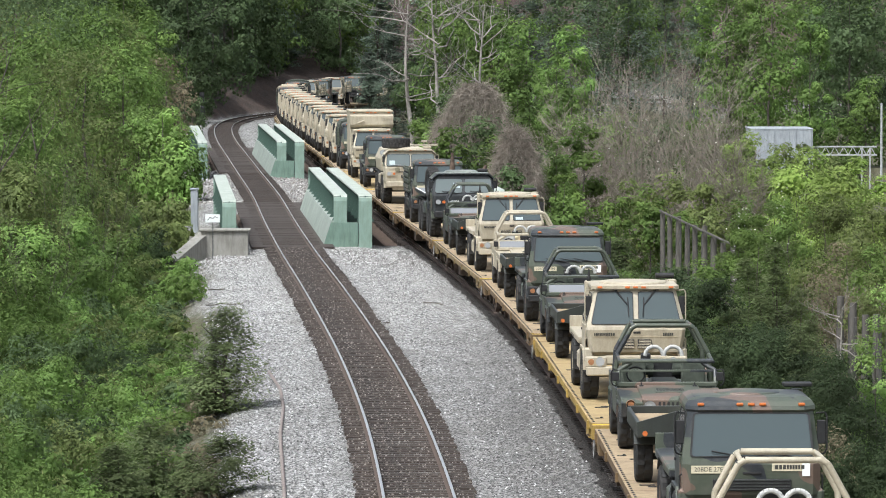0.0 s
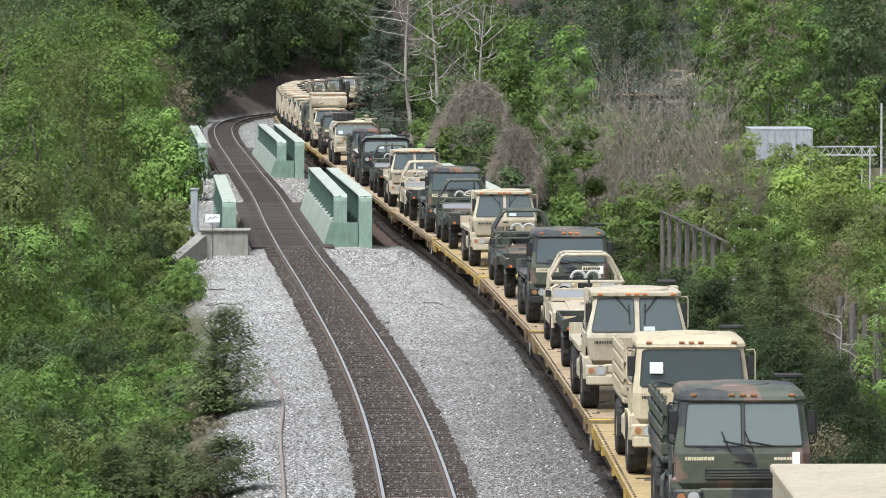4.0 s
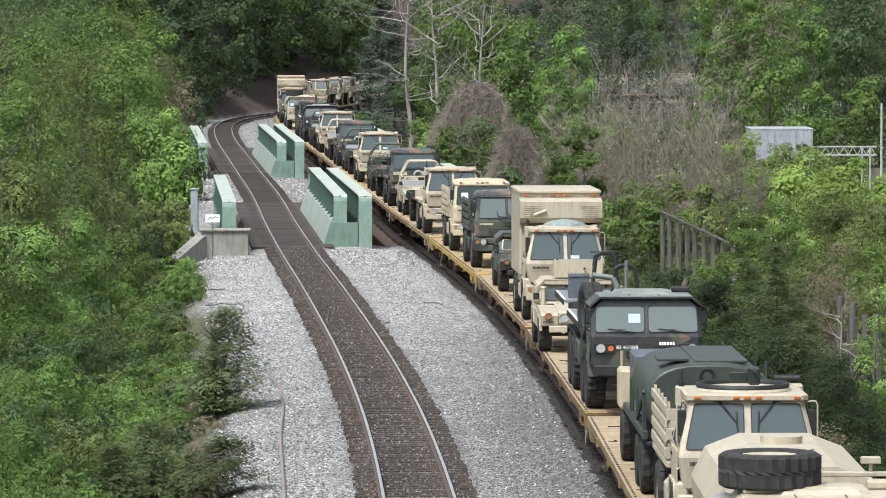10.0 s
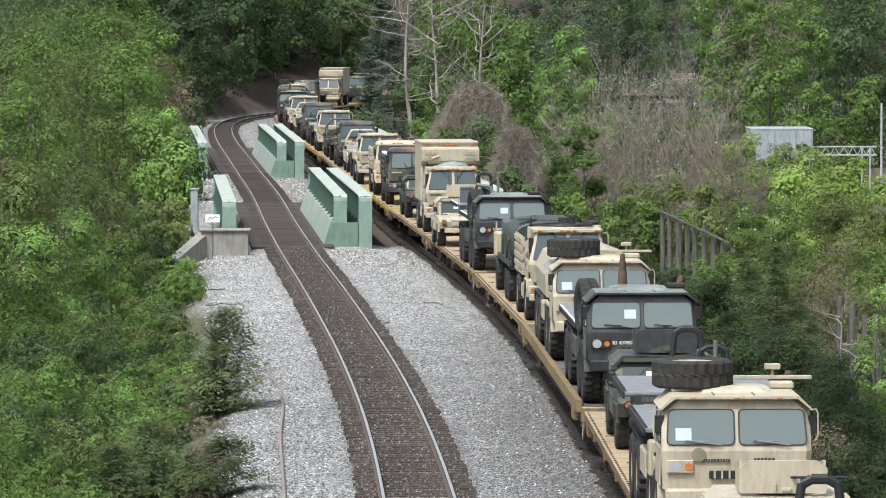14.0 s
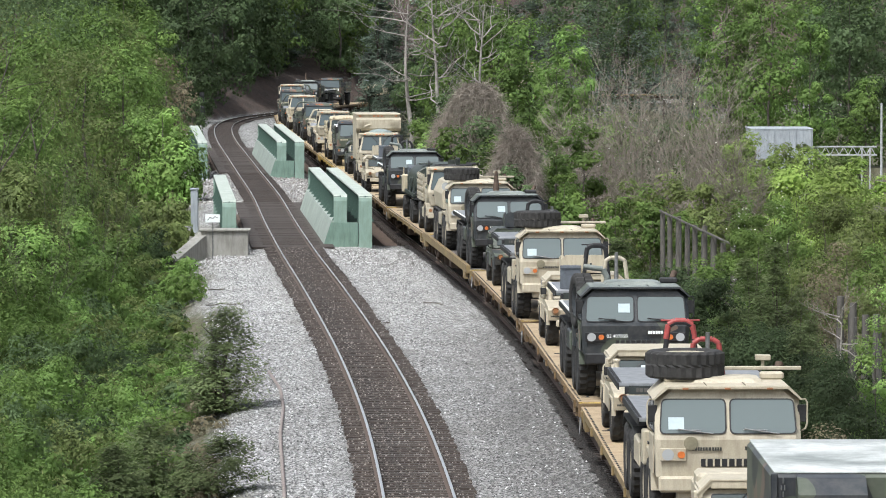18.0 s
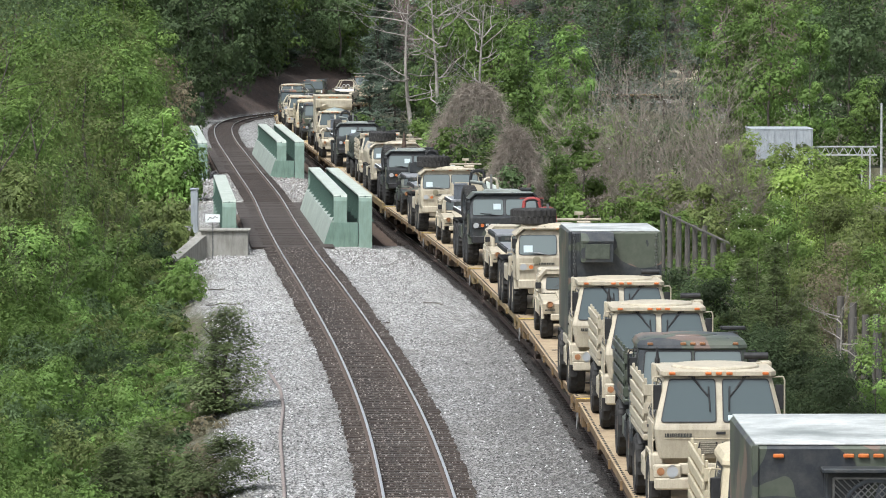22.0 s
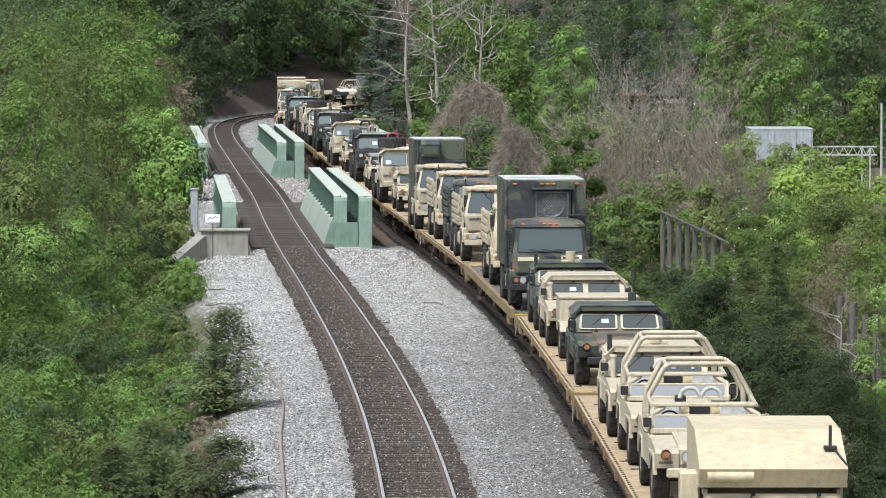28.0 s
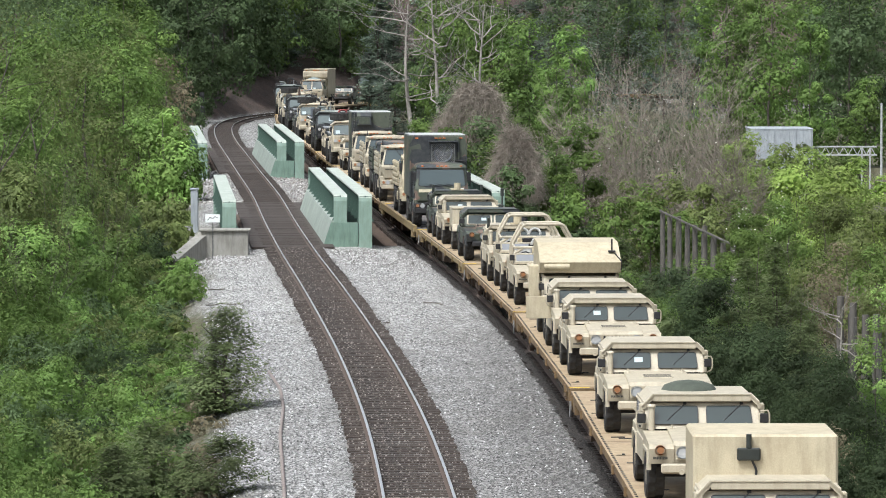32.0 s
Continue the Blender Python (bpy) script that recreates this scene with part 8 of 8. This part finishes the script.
def stones(name, label, n, tones, inner, span=(84, 212), grain=1.0):
    """Loose stones on the ballast: between the tracks and left of them, or (inner) within a strip beside the train."""
    s = RNG.uniform(0, 1, n) ** 1.25 * (span[1] - span[0]) + span[0]
    fx, tx = FREE.across(s), TRAIN.across(s)
    lo, hi = (inner[2].across(s) + inner[0], inner[2].across(s) + inner[1]) if inner else (fx - 4.6, tx - 1.25)
    x = lo + (hi - lo) * RNG.uniform(0, 1, n)
    on_bridge = (s > 200.5) & (s < 247)
    x, s = x[~on_bridge], s[~on_bridge]
    q = np.abs(x - FREE.across(s))
    gap = (np.interp(s, FREE.p[:900, 1], FREE.s[:900]) - 82.0) % .53
    keep = (q > 1.32) | ((inner is not None) & (np.abs(q - .75) > .06) & (gap > .13) & (gap < .4))
    if not inner:
        near = np.clip((x - TRAIN.across(s) + 6.5) / 4.5, 0, 1) * np.clip((185 - s) / 70, 0, 1)
        keep &= RNG.uniform(0, 1, len(x)) > .78 * near
    x, s = x[keep], s[keep]
    n = len(x)
    base = np.array([(1, 0, -.3), (0, 1, -.3), (-1, 0, -.3), (0, -1, -.3), (0, 0, 1)], float)
    tri = np.array([(0, 1, 4), (1, 2, 4), (2, 3, 4), (3, 0, 4)])
    size = RNG.uniform(.014, .034, n) * grain
    V = base[None] * RNG.uniform(.6, 1.3, (n, 5, 1)) * size[:, None, None] * np.array([1.25, 1.25, .85])
    a = RNG.uniform(0, 6.28, n)
    c, d = np.cos(a)[:, None], np.sin(a)[:, None]
    tilt = RNG.normal(0, .5, (n, 1))
    X, Y, Z = V[..., 0] * c - V[..., 1] * d, V[..., 0] * d + V[..., 1] * c, V[..., 2]
    Z = Z + X * tilt
    z = ground_height(x, s)
    tie = np.abs(x - FREE.across(s)) < 1.4
    V = np.stack([X + x[:, None], Y + s[:, None], Z + (z + size * .35)[:, None] + np.where(tie, .01, 0)[:, None]], -1).reshape(-1, 3)
    F = (tri[None] + 5 * np.arange(n)[:, None, None]).reshape(-1, 3)
    me = bpy.data.meshes.new(name)
    me.vertices.add(len(V))
    me.vertices.foreach_set("co", V.astype(np.float32).ravel())
    me.loops.add(3 * len(F))
    me.loops.foreach_set("vertex_index", F.astype(np.int32).ravel())
    me.polygons.add(len(F))
    me.polygons.foreach_set("loop_start", np.arange(0, 3 * len(F), 3, dtype=np.int32))
    me.update(calc_edges=True)
    m, nn, l, b = material(name, .9)
    geo = nn.new("ShaderNodeNewGeometry")
    r = ramp_of(nn, l, geo.outputs["Random Per Island"], tones)
    l.new(r.outputs[0], b.inputs["Base Color"])
    tagged(part(name, me, m), label, "gravel", kind="stuff")


stones("ballast_stones", "loose crushed grey ballast stones", 44000, [(0, (.028, .028, .027)), (.35, (.13, .129, .127)), (.75, (.275, .273, .269)), (1, (.6, .596, .59))], None)
# these stones carry oil stain and the shade painted under the cars
stones("oily_stones", "oil-stained ballast at the train's edge, darkened for its shade", 5000, [(0, (.006, .005, .004)), (.7, (.02, .016, .014)), (1, (.07, .058, .05))], (-1.2, -.6, TRAIN))
stones("track_stones", "dull brown-grey stones between the ties", 21000, [(0, (.022, .018, .015)), (.5, (.095, .08, .068)), (.8, (.18, .157, .138)), (1, (.29, .265, .24))], (-1.32, 1.32, FREE))
stones("dusty_stones", "dusty brown-grey ballast stones near the train", 6000, [(0, (.035, .033, .031)), (.4, (.095, .09, .083)), (.8, (.19, .183, .172)), (1, (.34, .33, .315))], (-5.2, -1.25, TRAIN))

stones("far_stones", "coarse pale and brown stones between the bridges", 6000, [(0, (.04, .034, .03)), (.4, (.15, .135, .12)), (.75, (.3, .285, .265)), (1, (.55, .54, .52))], None, (248, 300), 2.2)
stones("bridge_end_stones", "coarse pale stones before the bridge", 2500, [(0, (.05, .045, .04)), (.4, (.17, .16, .15)), (.75, (.33, .325, .315)), (1, (.6, .59, .58))], None, (188, 200.5), 1.7)


# ---- things beside the line ----
def wing_wall():
    w = new("concrete_abutment")
    tagged(w, "weathered concrete abutment wall beside the bridge", "wall", kind="structure")
    part("front_wall", Shape().prism([(-10.45, -1.6), (-8.45, -1.6), (-8.45, .78), (-10.45, .78)], 195.4, 196.4, axis="z", m=Matrix(((1, 0, 0, 0), (0, 0, 1, 0), (0, 1, 0, 0), (0, 0, 0, 1)))), CONCRETE, w)
    part("coping", Shape().box((-9.45, 195.9, .82), (2.2, 1.2, .1), None, .02), CONCRETE, w)
    part("wing", Shape().prism([(0, -1.6), (0, .76), (3.4, -.35), (3.4, -1.6)], -.25, .25, m=pose(-10.3, 195.9, 0, 0, 0, 157)), CONCRETE, w)


wing_wall()


def sign():
    s = new("track_sign")
    tagged(s, "small white trackside sign on a thin post", "sign")
    s.matrix_basis = pose(-9.87, 193.5, ground_one(-9.87, 193.5))
    h = 1.42 - ground_one(-9.87, 193.5)
    part("post", Shape().tube((0, .04, -.2), (0, .04, h), .03, n=8), STEEL, s)
    b = part("board", Shape().box((0, 0, h), (.62, .03, .34), None, .008), PAPER, s, "white board")
    part("marking", Shape().path([(-.22, -.018, h - .08), (-.1, -.018, h + .06), (0, -.018, h - .02), (.1, -.018, h + .08), (.22, -.018, h + .02)], .015, 4), INK, b)


sign()


def post(x, y, top, wid, mat, name, label):
    p = new(name)
    tagged(p, label, "post")
    z = ground_one(x, y)
    p.matrix_basis = pose(x, y, z)
    part("shaft", Shape().box((0, 0, (top - z) / 2 - .15), (wid, wid, top - z + .3), None, .03), mat, p)
    part("cap", Shape().box((0, 0, top - z + .04), (wid + .08, wid + .08, .1), None, .02), mat, p)


post(-12.1, 220, 1.6, .36, METAL_W, "concrete_post", "white painted concrete post by the bridge")


def relay_case():
    r = new("signal_case")
    tagged(r, "dark trackside signal case with lamp heads", "signal")
    x, y = -22.7, 420
    r.matrix_basis = pose(x, y, ground_one(x, y) - .2, 0, 0, 8)
    part("case", Shape().box((0, 0, 1.1), (1.1, .7, 1.7), None, .05), BLACK, r)
    part("mast", Shape().tube((.3, .2, 0), (.3, .2, 3.2), .07, n=8), BLACK, r)
    for z in (2.6, 3.05):
        part("lamp_head", Shape().tube((.3, .1, z), (.3, -.25, z), .17, .19, n=12).box((.3, .0, z), (.44, .05, .44), None, .02), BLACK, r)


relay_case()


def gravel_pipe():
    p = new("cable_conduit")
    tagged(p, "thin grey conduit lying on the gravel", "pipe")
    pts = [(-5.1, 132), (-4.55, 126), (-4.25, 120), (-4.05, 112), (-3.75, 105), (-3.45, 98), (-3.2, 90), (-3.1, 80)]
    part("conduit", Shape().path([(x, y, ground_one(x, y) + .05) for x, y in pts], .045, 8), RUST_PIPE, p)


RUST_PIPE = simple("grey_brown_pipe", (.2, .165, .15), .7, 0, .3)
gravel_pipe()


def timber_fence(x0, y0, x1, y1, top, n, label, rail=True):
    f = new("timber_fence")
    tagged(f, label, "fence")
    for k in range(n):
        t = k / (n - 1)
        x, y = x0 + (x1 - x0) * t, y0 + (y1 - y0) * t
        z = ground_one(x, y) - .3
        h = top + random.uniform(-.25, .12)
        part("post", Shape().tube((x, y, z), (x + random.uniform(-.05, .05), y, h), .12, .1, n=8), WOOD_GREY, f)
    if rail:
        part("top_rail", Shape().box((0, 0, 0), (.06, math.hypot(x1 - x0, y1 - y0), .08), Matrix.Translation(((x0 + x1) / 2 - .12, (y0 + y1) / 2, top - .1)) @ Matrix.Rotation(math.atan2(-(x1 - x0), y1 - y0), 4, "Z"), .02), WOOD_GREY, f)
    for k in range((n - 1) * 2):
        t = (k + .5) / ((n - 1) * 2)
        if random.random() < .55:
            continue
        x, y = x0 + (x1 - x0) * t, y0 + (y1 - y0) * t
        z = ground_one(x, y)
        part("board", Shape().box((0, 0, 0), (.05, .34, top - z - .3), Matrix.Translation((x, y, (top + z) / 2 - .15)) @ Matrix.Rotation(math.atan2(-(x1 - x0), y1 - y0), 4, "Z"), .01), WOOD_DARK, f)


WOOD_DARK = painted("dark_grey_boards", (0.1, 0.095, 0.085), (0.055, 0.05, 0.045), 0.9, 0, 1.5, 0.6, 0.5)
timber_fence(9.25, 190, 10.5, 163, 2.0, 9, "old grey timber fence with leaning posts")
timber_fence(11.2, 127, 11.6, 117, 2.2, 5, "old grey timber posts among the scrub", False)


def shed():
    s = new("metal_shed")
    tagged(s, "pale sheet-metal shed seen over the bushes", "building")
    x, y = 22.3, 300
    z = ground_one(x, y)
    s.matrix_basis = pose(x, y, z)
    t = 2.73 - z
    part("wall", Shape().box((0, 0, t / 2 - .4), (4.1, 5, t + .3), None, .03), METAL_W, s)
    part("roof", Shape().box((0, 0, t - .2), (4.16, 5.06, .1), None, .02), METAL_W, s)
    for k in range(9):
        part("rib", Shape().box((-1.95 + k * .48, -2.53, t / 2 - .3), (.06, .04, t), None, .01), METAL_W, s)
    g = new("steel_gantry")
    tagged(g, "grey lattice steel gantry behind the bushes", "gantry")
    gx, gy = 26.6, 300
    gz = ground_one(gx, gy)
    g.matrix_basis = pose(gx, gy, gz)
    h = 1.3 - gz
    for dz in (0, -.55):
        part("chord", Shape().box((0, 0, h + dz), (4.4, .1, .1), None, .01), STEEL_PALE, g)
    for k in range(7):
        x0 = -2.1 + k * .6
        part("lattice", Shape().path([(x0, 0, h - .55), (x0 + .3, 0, h), (x0 + .6, 0, h - .55)], .03, 5), STEEL_PALE, g)
    for x0 in (1.2, 1.75):
        part("leg", Shape().box((x0, 0, (h - .4) / 2), (.1, .1, h + .2), None, .01), STEEL_PALE, g)
    p = new("lamp_pole")
    tagged(p, "tall thin grey pole", "pole")
    px, py = 29.1, 300
    pz = ground_one(px, py)
    p.matrix_basis = pose(px, py, pz)
    part("shaft", Shape().tube((0, 0, -.3), (0, 0, 4.2 - pz), .09, .07, n=10), STEEL_PALE, p)


STEEL_PALE = simple("galvanised_steel", (.45, .46, .46), .5, .3, .2)
shed()


def branches_on_gravel():
    spots = [(-8.6, 172, 70), (-7.9, 163, 20), (-7.2, 150, 100), (-6.6, 141, 40), (-6.3, 108, 30), (-1.9, 152, 80), (1.6, 170, 60), (-.4, 163, 120)]
    for x, y, a in spots:
        b = new("fallen_branch")
        tagged(b, "dry fallen branch lying on the gravel", "branch")
        b.matrix_basis = pose(x, y, ground_one(x, y) + .06, 0, 0, a)
        pts = [Vector((-.7 + .28 * k, random.uniform(-.07, .07), random.uniform(0, .05))) for k in range(6)]
        part("stick", Shape().path(pts, .022, 5), BARK, b)


branches_on_gravel()


lay_ties(FREE, free_track, 82.0, 500.0, 185, "rows of dark wooden ties")
lay_ties(TRAIN, train_track, 78.0, 480.0, 12, "rows of dark wooden ties")
motions()
